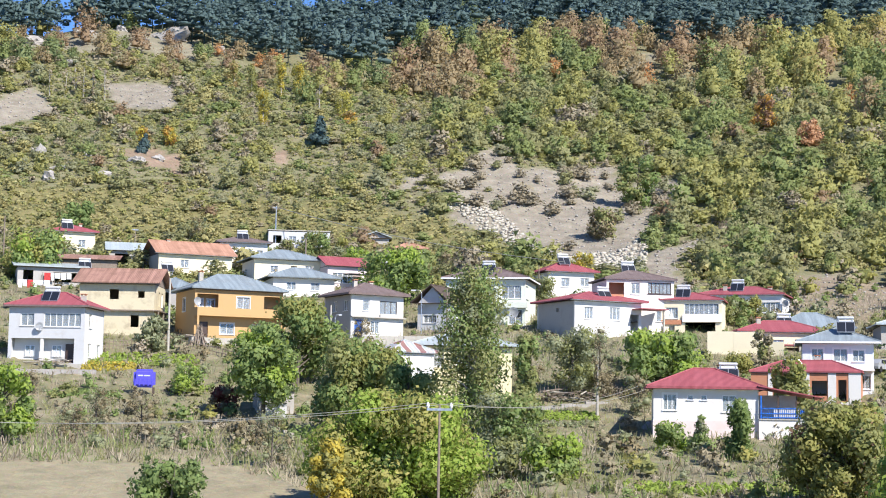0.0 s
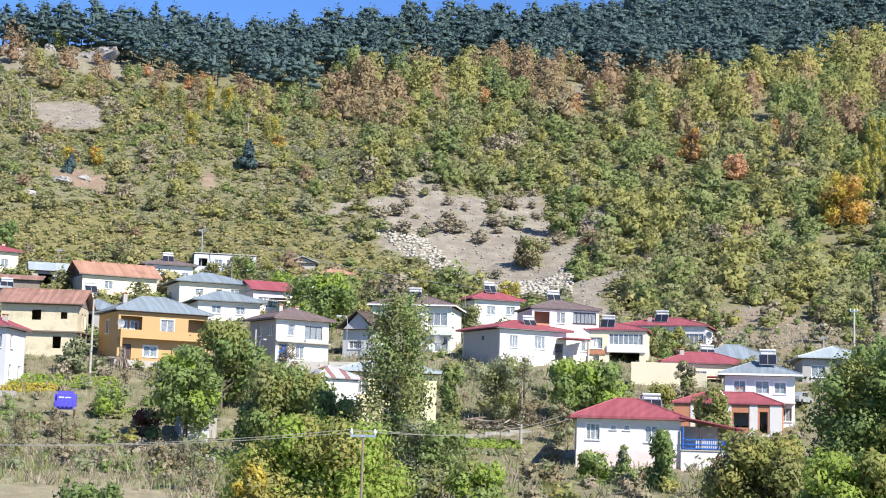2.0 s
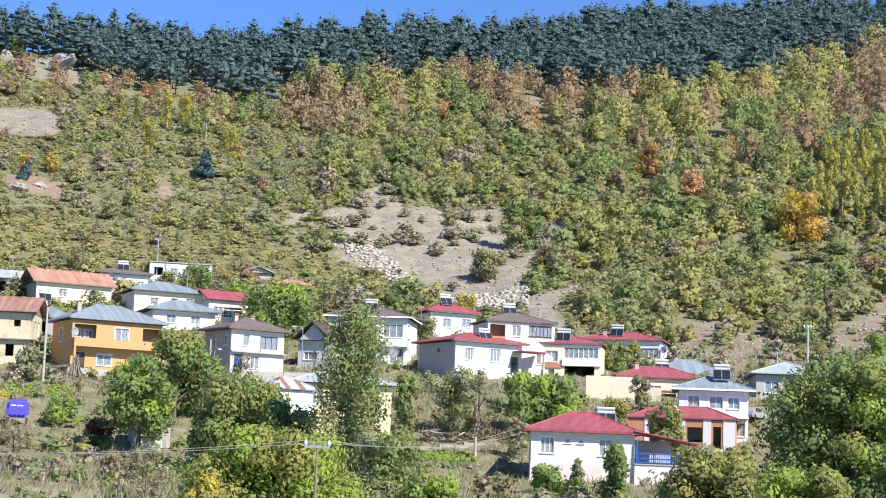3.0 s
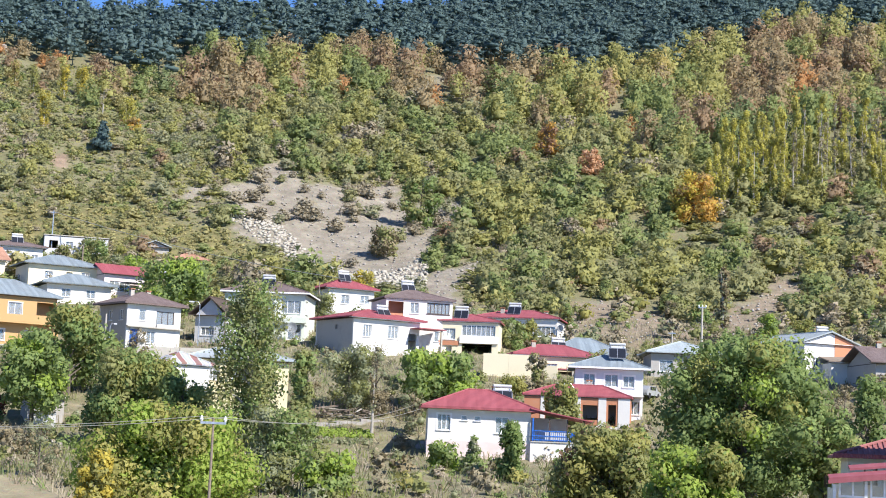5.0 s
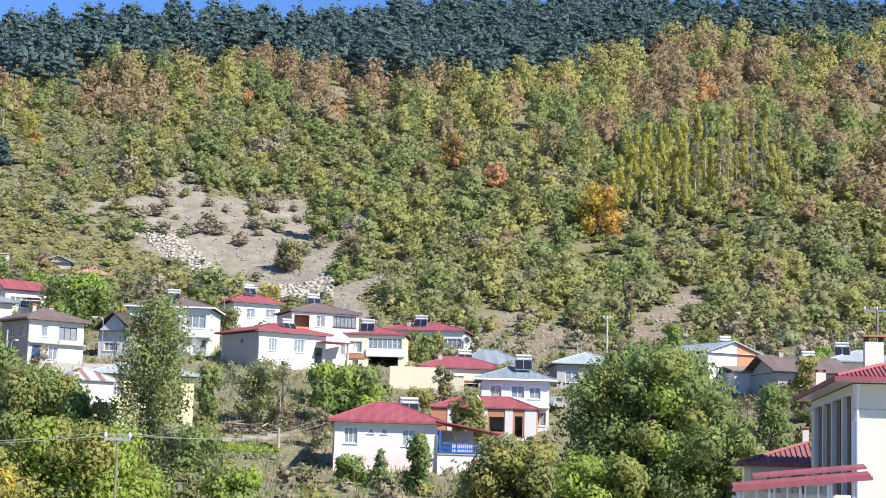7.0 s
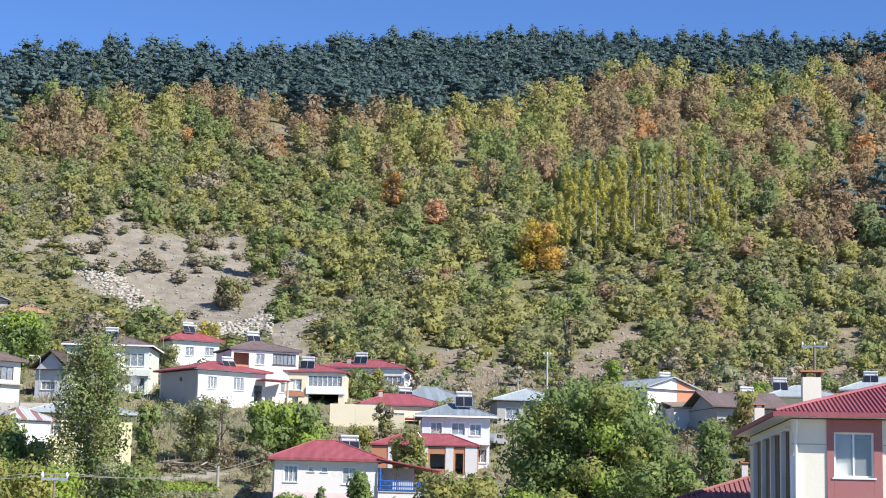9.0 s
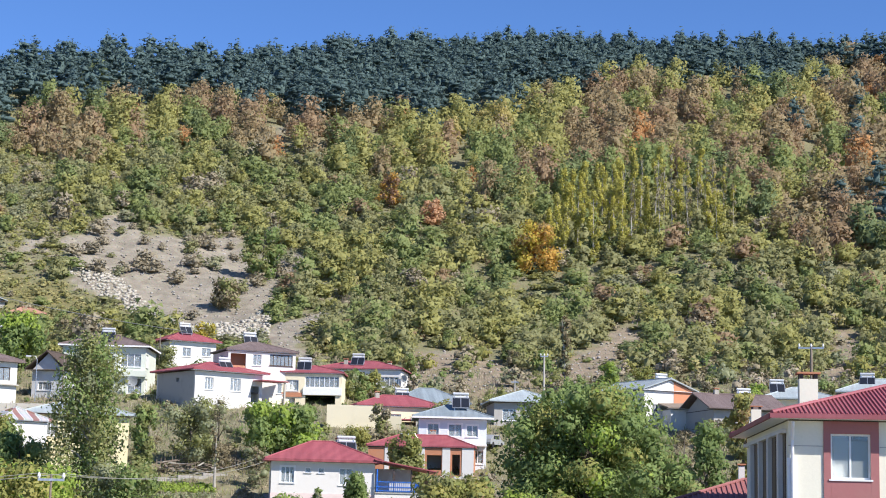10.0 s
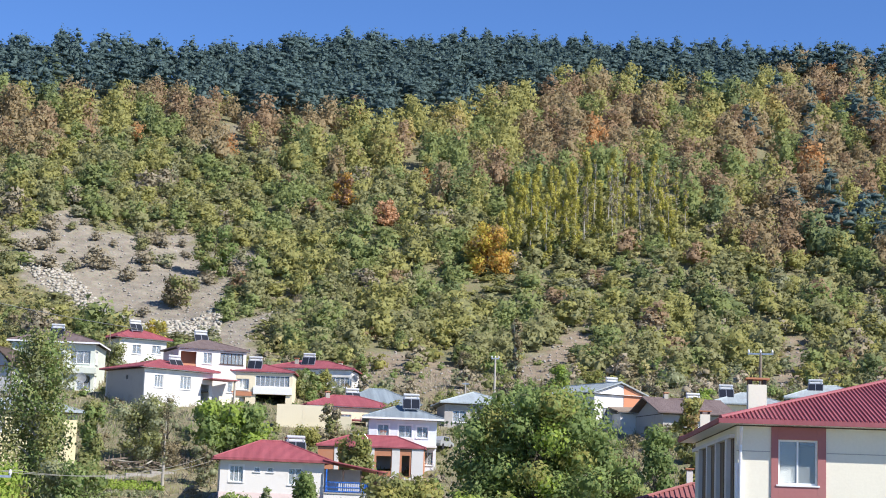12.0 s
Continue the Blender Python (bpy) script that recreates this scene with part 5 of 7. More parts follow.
def low_building():
    """The lower red-roofed building behind the near house."""
    ob = new("low_house")
    ob.matrix_basis = Matrix.Scale(1.3, 4) @ Matrix.Translation((16.3, 63.7, 0.0)) @ Matrix.Rotation(radians(-11.0), 4, "Z")
    tagged(ob, "cream low house with faded red ribbed roof", "house", "houses of the village")
    W, D, TOP, rise, half = 3.7, 4.6, 0.42, 0.85, 2.8
    for s in "flb":
        m, length = SIDES[s](W, D)
        a0, a1 = (0.0, length) if s in "fb" else (0.25, length - 0.25)
        mine = [(0.6, -0.75, 0.5, 0.9), (1.5, -0.75, 0.5, 0.9), (2.6, -0.75, 0.5, 0.9)] if s == "f" else []
        part("wall", wall_mesh(a1 - a0, -8, TOP, [(o[0] - a0, *o[1:]) for o in mine]), M_pale_cream, ob, at=m @ pose(a0, 0, 0))
        for o in mine:
            window(ob, m, *o, 0, frame=M_dark_frame)
    x0, y0, y1, x1, z = -0.5, -0.5, D + 0.5, W, TOP + 0.05
    bm = bmesh.new()
    top = [bm.verts.new(p) for p in ((x0, y0, z), (x1, y0, z), (x1, y1, z), (x0, y1, z), (x0 + half, D / 2, z + rise), (x1, D / 2, z + rise))]
    low = [bm.verts.new(v.co - Vector((0, 0, 0.1))) for v in top]
    for f in ((0, 1, 5, 4), (2, 3, 4, 5), (3, 0, 4), (1, 2, 5)):
        bm.faces.new([top[i] for i in f])
        bm.faces.new([low[i] for i in reversed(f)])
    for i, j in ((0, 1), (1, 2), (2, 3), (3, 0)):
        bm.faces.new((low[i], low[j], top[j], top[i]))
    part("roof", bm, M_faded_roof, ob)
    pitch = math.degrees(math.atan2(rise, half))
    bm = bmesh.new()
    k = 0.1
    while k < x1 - x0:
        run = min(k, half)
        box(bm, x0 + k - 0.03, 0, 0.003, x0 + k + 0.03, run / math.cos(radians(pitch)), 0.05, pose(0, y0, z, pitch, 0, 0))
        k += 0.2
    part("roof_rib", bm, M_faded_roof, ob)
    bm = bmesh.new()
    tube(bm, [(x0, y0, z + 0.04), (x0 + half, D / 2, z + rise + 0.04), (x1, D / 2, z + rise + 0.04)], [0.07, 0.07, 0.07], 7)
    part("ridge_cap", bm, M_faded_roof, ob)
    part("gutter", boxes((x0 - 0.08, y0 - 0.1, z - 0.1, x1, y0 - 0.004, z + 0.06)), M_red_roof, ob)
    c = part("chimney", boxes((2.12, 2.3, z + 0.4, 2.36, 2.54, z + 1.4)), M_white, ob)
    part("chimney_cap", boxes((2.07, 2.25, z + 1.45, 2.41, 2.59, z + 1.5), (2.14, 2.32, z + 1.403, 2.34, 2.52, z + 1.447)), M_brick_panel, c)
    return ob


def glazed_veranda():
    """The veranda against the near house, under two steps of sheet roofing."""
    ob = new("veranda")
    ob.matrix_basis = Matrix.Translation((16.3, 63.7, 0.0)) @ Matrix.Rotation(radians(-11.0), 4, "Z")
    tagged(ob, "white glazed veranda with red sheet roof and rails", "veranda")
    tilt = pose(-0.8, -2.9, 0, 0, -6.5, 0)
    part("veranda_roof", roof_mesh(4.8, 0.8, -0.45, 0.12, 0.05, "shed", 0.08), M_rose_roof, ob, at=tilt)
    part("veranda_roof", roof_mesh(4.0, 0.7, -0.3, 0.12, 0.05, "shed", 0.08), M_rose_roof, ob, at=tilt @ pose(0.8, 0.9, 0.12))
    part("gutter", boxes((-0.1, -0.16, -0.58, 4.9, -0.064, -0.44)), M_rose_roof, ob, at=tilt)
    for x in (-0.6, 0.5, 1.6, 2.6, 3.5):
        part("veranda_post", boxes((x - 0.05, -2.7, -8, x + 0.05, -2.6, -0.52 + 0.11 * x)), M_frame, ob)
    for z0, z1 in ((-1.42, -1.14), (-2.1, -2.0), (-2.9, -2.6)):
        part("veranda_rail", boxes((-0.5, -2.76, z0, 3.6, -2.704, z1)), M_frame, ob)
    for x in (-0.45, 0.65, 1.75):
        window(ob, pose(0, -2.62, 0), x, -1.05, 1.0, 0.75 + 0.05 * x, 1, deep=0.0, sill=False)
    part("end_wall", boxes((-0.75, -2.55, -8, -0.62, -0.6, -0.75)), M_pale_cream, ob)
    part("back_wall", boxes((-0.6, -0.9, -8, 3.6, -0.8, -0.6)), M_pale_cream, ob)
    return ob


low_building()
glazed_veranda()


# ---- trees of the village, each a thing of its own ----
tree("broad walnut tree turning yellow before the village", -8.09, 105, 7.2, 12.1, [F_bright, F_walnut, F_lime, F_green], 1, 34000, 0.15, 0.03, blobs_n=100, shares=[0.6, 0.17, 0.18, 0.05])
tree("small yellow-leaved tree at the walnut's edge", -10.35, 98, 5.0, 2.6, [F_yellow, F_lime], 2, 3000, 0.13, 0.0, blobs_n=24, shares=[0.55, 0.45])
tree("green tree beside the garden wall", -12.61, 160, 9.6, 6.9, [F_green, F_bright, F_dark], 3, 5000, 0.22, 0.2)
tree("dark walnut tree above the hut", -11.49, 178, 9.6, 8.9, [F_walnut, F_green, F_green], 4, 6000, 0.24, 0.12, blobs_n=30)
tree("olive-green walnut tree among the houses", -9.36, 150, 8.9, 10.0, [F_walnut, F_olive, F_green], 5, 14000, 0.19, 0.05, blobs_n=60)
tree("walnut tree in the shade of the poplar", -7.73, 146, 6.9, 5.8, [F_green, F_green, F_walnut], 6, 4500, 0.2, 0.1)
tree("tall silvery poplar with loose leaves", -5.49, 140, 15.3, 7.7, [F_olive, F_grey, F_green], 7, 21000, 0.14, 0.03, "tall", M_pale_bark, blobs_n=80, shares=[0.4, 0.2, 0.4])
tree("slim young poplar with grey-green leaves", -3.83, 138, 9.8, 3.3, [F_olive, F_green], 8, 4200, 0.16, 0.08, "tall", M_pale_bark, blobs_n=30)
tree("bright green walnut tree between the houses", -8.38, 238, 8.2, 11.9, [F_bright, F_green, F_dark], 9, 6000, 0.28, 0.05, blobs_n=30)
tree("round green tree by the lane", 0.68, 178, 6.7, 9.5, [F_bright, F_green, F_green], 10, 6500, 0.25, 0.05, blobs_n=30)
tree("grey-green willow bush in the thicket", -2.22, 176, 7.3, 6.5, [F_grey, F_grey, F_olive], 11, 5200, 0.15, 0.02)
tree("bare-twigged tree in the thicket", -1.32, 178, 7.2, 5.2, [F_dry, F_grey], 12, 3400, 0.075, 0.08, blobs_n=26)
tree("thin bare-branched sapling in the thicket", -1.4, 165, 7.1, 1.6, [F_brown, F_grey], 13, 300, 0.15, 0.3, "tall", M_pale_bark, blobs_n=10)
tree("small pyramid-shaped garden tree", 2.03, 140, 3.3, 2.7, [F_grey, F_green], 14, 1800, 0.15, 0.05, "cone")
tree("dark slender garden tree before the white house", 3.29, 136, 4.8, 3.3, [F_green, F_dark], 15, 3600, 0.17, 0.03, "tall", blobs_n=34)
tree("olive walnut tree with yellowing leaves", 6.61, 108, 6.9, 8.1, [F_walnut, F_olive, F_lime, F_rust], 16, 15000, 0.16, 0.03, blobs_n=60, shares=[0.45, 0.3, 0.15, 0.1])
tree("huge dark walnut tree", 11.01, 125, 12.7, 14.4, [F_green, F_dark, F_bright, F_walnut], 17, 34000, 0.165, 0.03, blobs_n=105, shares=[0.48, 0.26, 0.12, 0.14])
tree("bright green walnut tree below the huge one", 9.51, 96, 6.7, 6.9, [F_bright, F_green, F_walnut], 18, 13000, 0.155, 0.02, blobs_n=50)
tree("green tree at the field's edge", -21.05, 140, 6.5, 4.9, [F_bright, F_green], 19, 3600, 0.2, 0.1)
tree("dark green bush in the field", -15.61, 88, 4.4, 4.3, [F_green, F_green, F_dark], 20, 5200, 0.13, 0.0, blobs_n=36, name="bush", category="bush")
tree("yellow-green tree before the red-roofed cottage", -20.33, 255, 7.5, 11.1, [F_lime, F_green, F_bright], 21, 4000, 0.28, 0.05)
tree("small olive-green tree beside the glazed veranda", 3.15, 222, 3.9, 4.4, [F_olive, F_green], 22, 1800, 0.25, 0.05)
tree("small walnut tree by the brick house", 4.99, 166, 6.1, 4.3, [F_walnut, F_olive], 23, 2200, 0.2, 0.1)
tree("silvery shrub before the old house", -16.36, 195, 4.3, 4.0, [F_grey], 24, 1600, 0.2, 0.0, name="bush", category="bush")
tree("yellowing tree behind the near house", 16.16, 170, 10.5, 4.0, [F_ochre, F_lime, F_olive], 25, 2600, 0.22, 0.05)
tree("round yellow shrub below the scree", -1.85, 255, 5.4, 4.4, [F_yellow, F_lime], 26, 1300, 0.22, 0.0, name="bush", category="bush")
tree("dark red shrub by the path", -13.9, 165, 2.7, 3.3, [F_red, F_brown], 27, 1400, 0.16, 0.0, name="bush", category="bush")
tree("dark green tree behind the tin-roofed sheds", -18.91, 290, 7.0, 6.8, [F_dark, F_green], 28, 1500, 0.3, 0.0)
tree("green tree over the brown-roofed house", -4.15, 238, 5.8, 6.3, [F_olive, F_green], 29, 2000, 0.26, 0.0)
tree("dark green shrub on the weedy slope", 14.96, 150, 9.4, 4.5, [F_green, F_dark], 30, 2600, 0.2, 0.0)
tree("tall shrub beside the near house", 13.66, 125, 8.2, 4.6, [F_green, F_olive], 31, 3600, 0.18, 0.0)
tree("thin dry poplar with bare crown", 10.23, 247.0, 9.2, 2.8, [F_brown, F_grey], 32, 700, 0.3, 0.05, "tall", M_pale_bark, blobs_n=20)
tree("bushy green tree by the red-roofed houses", -0.33, 238, 0.4, 4.4, [F_green, F_olive], 33, 1600, 0.24, 0.0)

tree("grey-green bush at the foot of the poplar", -4.29, 134, 5.4, 6.7, [F_grey, F_olive, F_green], 34, 5000, 0.17, 0.0, blobs_n=30, name="bush", category="bush")
tree("green bush beside the vegetable beds", -2.85, 120, 3.4, 5.2, [F_green, F_bright, F_olive], 35, 3600, 0.17, 0.0, blobs_n=24, name="bush", category="bush")

tree("green bush before the flat white building", -10.85, 277, 4.6, 5.2, [F_green, F_olive], 36, 1500, 0.2, 0.0, name="bush", category="bush")
tree("olive bush before the flat white building", -12.0, 277, 3.4, 4.0, [F_olive, F_dry], 37, 1000, 0.2, 0.0, name="bush", category="bush")
tree("bushy green tree beside the cream house", -9.55, 262, 5.0, 5.0, [F_green, F_bright], 38, 1500, 0.22, 0.0)

# ---- single trees that stand out on the hillside ----
tree("round tree in orange and yellow autumn leaves", 9.17, 323.0, 10.7, 10.2, [F_orange, F_yellow, F_ochre], 41, 4200, 0.3, 0.0, shares=[0.45, 0.35, 0.2], group="hillside trees")
tree("small coral-pink autumn tree on the slope", 5.64, 359.5, 6.2, 6.0, [F_coral], 42, 1400, 0.28, 0.0, group="hillside trees")
tree("small orange autumn tree on the slope", 4.14, 376.0, 8.2, 6.2, [F_orange, F_rust], 43, 1400, 0.28, 0.0, group="hillside trees")
tree("dark fir tree alone on the slope", -10.93, 357.0, 6.5, 5.5, [F_fir], 44, 1500, 0.34, 0.05, "cone", group="hillside trees", blobs_n=24)
tree("small dark conifer on the slope", -16.8, 343.0, 4.1, 3.9, [F_fir], 45, 800, 0.3, 0.0, "cone", group="hillside trees", blobs_n=16)
tree("green tree standing in the scree", -0.1, 321.5, 10.2, 8.0, [F_green, F_olive], 46, 2600, 0.3, 0.0, group="hillside trees", blobs_n=20)
tree("leafy bush in the scree", -1.29, 298.5, 5.5, 6.2, [F_olive, F_brown], 47, 1500, 0.28, 0.0, group="hillside trees", name="bush", category="bush")
for k, (az, dd, hh, ww, tones) in enumerate([(-12.88, 370, 9.0, 4.0, [F_lime, F_yellow]), (-12.3, 396, 8.5, 4.2, [F_yellow, F_lime]), (-11.7, 401, 8.0, 4.0, [F_lime, F_yellow]), (-10.1, 381, 7.5, 5.0, [F_lime, F_poplar]), (-13.3, 402, 8.0, 4.2, [F_lime, F_olive]), (-13.9, 412, 7.5, 5.0, [F_ochre, F_lime])]):
    tree("slender yellow-green autumn tree on the slope", az, dd, hh, ww, tones, 110 + k, 1500, 0.2, 0.05, "tall", M_pale_bark, group="hillside trees", blobs_n=18)
for k, (az, dd) in enumerate([(-19.5, 398), (-19.2, 400), (-18.9, 397), (-18.6, 395), (-20.0, 392), (-18.2, 398), (-10.98, 388)]):
    tree("thin pale half-bare poplar on the slope", az, dd, 7.0 + 0.6 * (k % 3), 2.2, [F_straw, F_lime], 120 + k, 500, 0.16, 0.1, "tall", M_pale_bark, group="hillside trees", blobs_n=14)
for k, (az, dd, hh) in enumerate([(-16.0, 351, 4.5), (-16.9, 352, 3.6), (-9.9, 379, 3.4)]):
    tree("small orange-yellow autumn bush on the slope", az, dd, hh, 3.6, [F_ochre, F_orange, F_yellow], 130 + k, 900, 0.2, 0.0, group="hillside trees", name="bush", category="bush", blobs_n=14)
poplar_rng = random.Random(8)
for k in range(40):
    f = k / 39
    az, dd = 9.7 + 6.1 * f + poplar_rng.uniform(-0.12, 0.12), 331 + 14 * (k % 3) + 12 * f + poplar_rng.uniform(-4, 4)
    hh = 9.5 + 6.0 * math.sin(math.pi * min(1.0, 0.15 + 0.75 * f)) + poplar_rng.uniform(-1.2, 1.2)
    bare_stem = f > 0.45 and poplar_rng.random() < 0.6
    tree("bare-stemmed poplar in a row" if bare_stem else "yellow-green poplar in a row", az, dd, hh, 2.4 if bare_stem else 3.6, [F_dry, F_poplar] if bare_stem else [F_poplar, F_poplar, F_lime], 60 + k, 900 if bare_stem else 2100, 0.15 if bare_stem else 0.18, 0.12 if bare_stem else 0.06, "tall", M_pale_bark, group="poplar row", blobs_n=20)

# ---- small fruit trees and tall shrubs among the houses ----
fruit_spots = [(-17.45, 273), (-14.95, 290), (-10.0, 281), (-10.18, 268), (-6.8, 222), (-6.54, 268), (-4.33, 266), (-3.18, 240), (2.96, 221), (3.7, 224), (4.99, 237), (7.16, 192), (-1.16, 175), (-3.62, 176), (-4.27, 155), (-0.03, 167), (1.01, 142), (-4.53, 120), (4.07, 195), (-18.07, 154), (-16.6, 150), (-18.78, 146), (-13.05, 141), (-12.28, 125), (-20.46, 172), (-15.16, 173), (-9.36, 207)]
fruit_spots += [(12.14, 201), (15.05, 220), (16.64, 214), (17.37, 233), (15.35, 192), (14.24, 180), (11.73, 239), (6.26, 201), (3.26, 186), (-1.19, 175), (16.0, 186), (8.47, 256), (12.87, 235)]
fruit_tones = [[F_olive, F_green], [F_grey, F_olive], [F_green, F_bright], [F_brown, F_dry], [F_walnut, F_lime], [F_brown, F_grey], [F_olive, F_dry]]
fruit_words = ["small olive-green fruit tree", "small grey-green shrubby tree", "small bright green fruit tree", "small bare brown-twigged tree", "small yellowing fruit tree", "thin grey-brown half-bare tree", "dry olive-brown tall shrub"]
fruit_rng = random.Random(5)
for k, (az, dd) in enumerate(fruit_spots):
    j = fruit_rng.randrange(7)
    if (az < -12 and dd < 160) or (-4 < az < 0.5 and 160 < dd < 180):
        j = 3 + 2 * (k % 2)
    tree(fruit_words[j] + " among the gardens", az, dd, fruit_rng.uniform(2.6, 4.6), fruit_rng.uniform(2.6, 4.4), fruit_tones[j], 200 + k, 1500 if j not in (3, 5) else 1800, 0.15 if j not in (3, 5) else 0.07, 0.05, blobs_n=16, group="garden trees")


# ---- poles and wires, walls, tank, fences and other village things ----
def pole(label, az, dist, height, arm=0.0, lamp=0.0, radius=0.11, mat=None, group="utility poles", name="utility_pole", insulators=0, lean=0.0):
    p = spot(az, dist)
    ob = tagged(thing(name, p, -az), label, "pole", group)
    bm = bmesh.new()
    tube(bm, [(0, 0, -0.5), (lean * 0.5, 0, height * 0.5), (lean, 0, height)], [radius, radius * 0.85, radius * 0.65], 8)
    part("pole", bm, mat or M_timber, ob)
    if arm:
        part("crossarm", boxes((lean - arm, -0.09, height - 0.35, lean + arm, -0.005, height - 0.22)), M_metal, ob)
    for k in range(insulators):
        x = lean + (-arm + 2 * arm * k / max(1, insulators - 1)) * 0.92
        bm = bmesh.new()
        tube(bm, [(x, -0.05, height - 0.215), (x, -0.05, height - 0.1), (x, -0.05, height + 0.02), (x, -0.05, height + 0.1)], [0.05, 0.1, 0.07, 0.03], 8)
        part("insulator", bm, M_porcelain, ob)
    if lamp:
        bm = bmesh.new()
        tube(bm, [(lean, 0, height - 0.1), (lean + lamp * 0.3, 0, height + 0.35), (lean + lamp, 0, height + 0.3)], [0.04, 0.035, 0.03], 6)
        part("lamp_arm", bm, M_metal, ob)
        part("lamp_head", boxes((lean + lamp * 0.8, -0.12, height + 0.2, lean + lamp * 1.5, 0.12, height + 0.36)), M_tankwhite, ob)
    return ob, p + Vector((0, 0, height - 0.15))


def wire(points, sag, label="thin grey overhead cable", radius=0.018):
    cu = bpy.data.curves.new("overhead_cable", "CURVE")
    cu.dimensions, cu.bevel_depth, cu.bevel_resolution = "3D", radius, 1
    for a, b in zip(points, points[1:]):
        s = cu.splines.new("POLY")
        s.points.add(16)
        for k in range(17):
            f = k / 16
            q = Vector(a).lerp(Vector(b), f) - Vector((0, 0, sag * 4 * f * (1 - f)))
            s.points[k].co = (*q, 1)
    cu.materials.append(M_wire)
    return tagged(new("overhead_cable", cu), label, "cable", "overhead cables")


_, n0 = pole("grey timber power pole with two white insulators", -6.69, 94, 6.9, 0.7, insulators=2, radius=0.09)
far_left, far_right = spot(-27, 105) + Vector((0, 0, 5.2)), spot(0.2, 157) + Vector((0, 0, 4.3))
for off in (-0.7, 0.7):
    wire([far_left + Vector((off, 0, 0)), n0 + Vector((off, 0, 0.2)), far_right + Vector((off, 0, 0))], 0.9)
pole("grey concrete pole beside the old house", -15.82, 195.5, 8.3, radius=0.16, mat=M_concrete)
_, up = pole("tall thin lattice pole above the roofs", -12.35, 284.5, 7.4, 0.5, radius=0.13, mat=M_metal)
wire([up, spot(-2.5, 244) + Vector((0, 0, 5.5))], 1.0, "pale sagging overhead cable", 0.055)
pole("timber pole above the tin roofs", -17.03, 277.0, 4.8, 0.5, radius=0.1)
pole("weathered timber pole behind the cream house", -11.32, 266.0, 5.2, radius=0.15)
pole("concrete lamp pole among the walnut trees", -10.42, 196.5, 5.5, radius=0.13, mat=M_concrete, lamp=0.0)
pole("slim street lamp with white head", -10.27, 196.5, 4.1, radius=0.06, mat=M_metal, lamp=0.5, name="street_lamp")
pole("curved street lamp beside the white house", -7.36, 211.0, 5.2, radius=0.06, mat=M_metal, lamp=-0.9, name="street_lamp")
pole("white steel mast before the pale blue house", 6.74, 181.0, 7.2, radius=0.1, mat=M_metal)
pole("leaning lamp post by the brick house", 5.47, 174.5, 3.9, radius=0.05, mat=M_metal, lamp=-1.2, name="street_lamp", lean=-0.4)
pole("tall concrete power pole at the hill foot", 9.54, 224.0, 6.2, 0.5, radius=0.17, mat=M_concrete, insulators=3)
pole("short concrete pole at the hill foot", 8.56, 223.5, 2.8, 0.5, radius=0.13, mat=M_concrete)
_, far = pole("steel power pole with two crossarms", 18.4, 150, 15.7, 1.1, radius=0.17, mat=M_timber, insulators=3)
pole("timber pole by the upper red roofs", -6.5, 212.0, 5.7, radius=0.1)
pole("timber pole above the brown-roofed house", -3.4, 239.5, 5.6, radius=0.1)
pole("short timber pole by the lane", -21.27, 262.5, 8.0, radius=0.12)


def water_tank(az, dist):
    ob = tagged(thing("water_tank", spot(az, dist), -az - 6), "violet-blue ribbed plastic water tank on steel legs", "water tank")
    bm = bmesh.new()
    box(bm, -1.05, -0.75, 0.75, 1.05, 0.75, 2.55)
    bmesh.ops.bevel(bm, geom=bm.edges[:], offset=0.28, segments=3, affect="EDGES")
    part("tank", bm, M_tank_blue, ob)
    for k in range(5):
        x = -0.85 + 0.425 * k
        bm = boxes((x - 0.06, -0.80, 0.9, x + 0.06, -0.752, 1.6))
        part("rib", bm, M_tank_blue, ob)
    part("marking", boxes((-0.6, -0.775, 1.85, -0.1, -0.753, 1.99)), M_tankwhite, ob)
    part("marking", boxes((-0.02, -0.775, 1.85, 0.6, -0.753, 1.97)), M_tankwhite, ob)
    for x in (-0.9, 0.9):
        for y in (-0.6, 0.6):
            part("leg", boxes((x - 0.05, y - 0.05, -0.4, x + 0.05, y + 0.05, 0.78)), M_dark_frame, ob)
    return ob


water_tank(-16.55, 172.5)


def low_wall(label, az0, d0, az1, d1, height, thick=0.3, mat=None, sink=1.0, name="garden_wall", cap=False):
    """A wall between two places, its top following the ground in short lengths."""
    a, b = spot(az0, d0), spot(az1, d1)
    ob = tagged(new(name), label, "wall", "garden walls")
    ob.matrix_basis = Matrix.Translation(a) @ Matrix.Rotation(math.atan2(b.y - a.y, b.x - a.x), 4, "Z")
    flat = Vector((b.x - a.x, b.y - a.y, 0)).length
    n = max(1, round(flat / 2.5))
    for k in range(n):
        x0, x1 = flat * k / n, flat * (k + 1) / n
        q = a.lerp(b, (k + 0.5) / n)
        z = float(ground(q.x, q.y)) - a.z
        part("wall_length", boxes((x0, 0, z - sink, x1 - 0.01, thick, z + height)), mat or M_concrete, ob)
        if cap:
            part("coping", boxes((x0, -0.06, z + height + 0.003, x1 - 0.01, thick + 0.06, z + height + 0.1)), M_concrete, ob)
    return ob


low_wall("beige cement retaining wall below the red roofs", 2.25, 199.0, 3.97, 198.6, 2.7, mat=M_cream)
low_wall("beige cement retaining wall below the veranda", 3.99, 198.6, 4.76, 198.2, 1.6, mat=M_cream)
low_wall("pale concrete wall under the white house", -9.36, 202.0, -6.88, 203.0, 1.1)
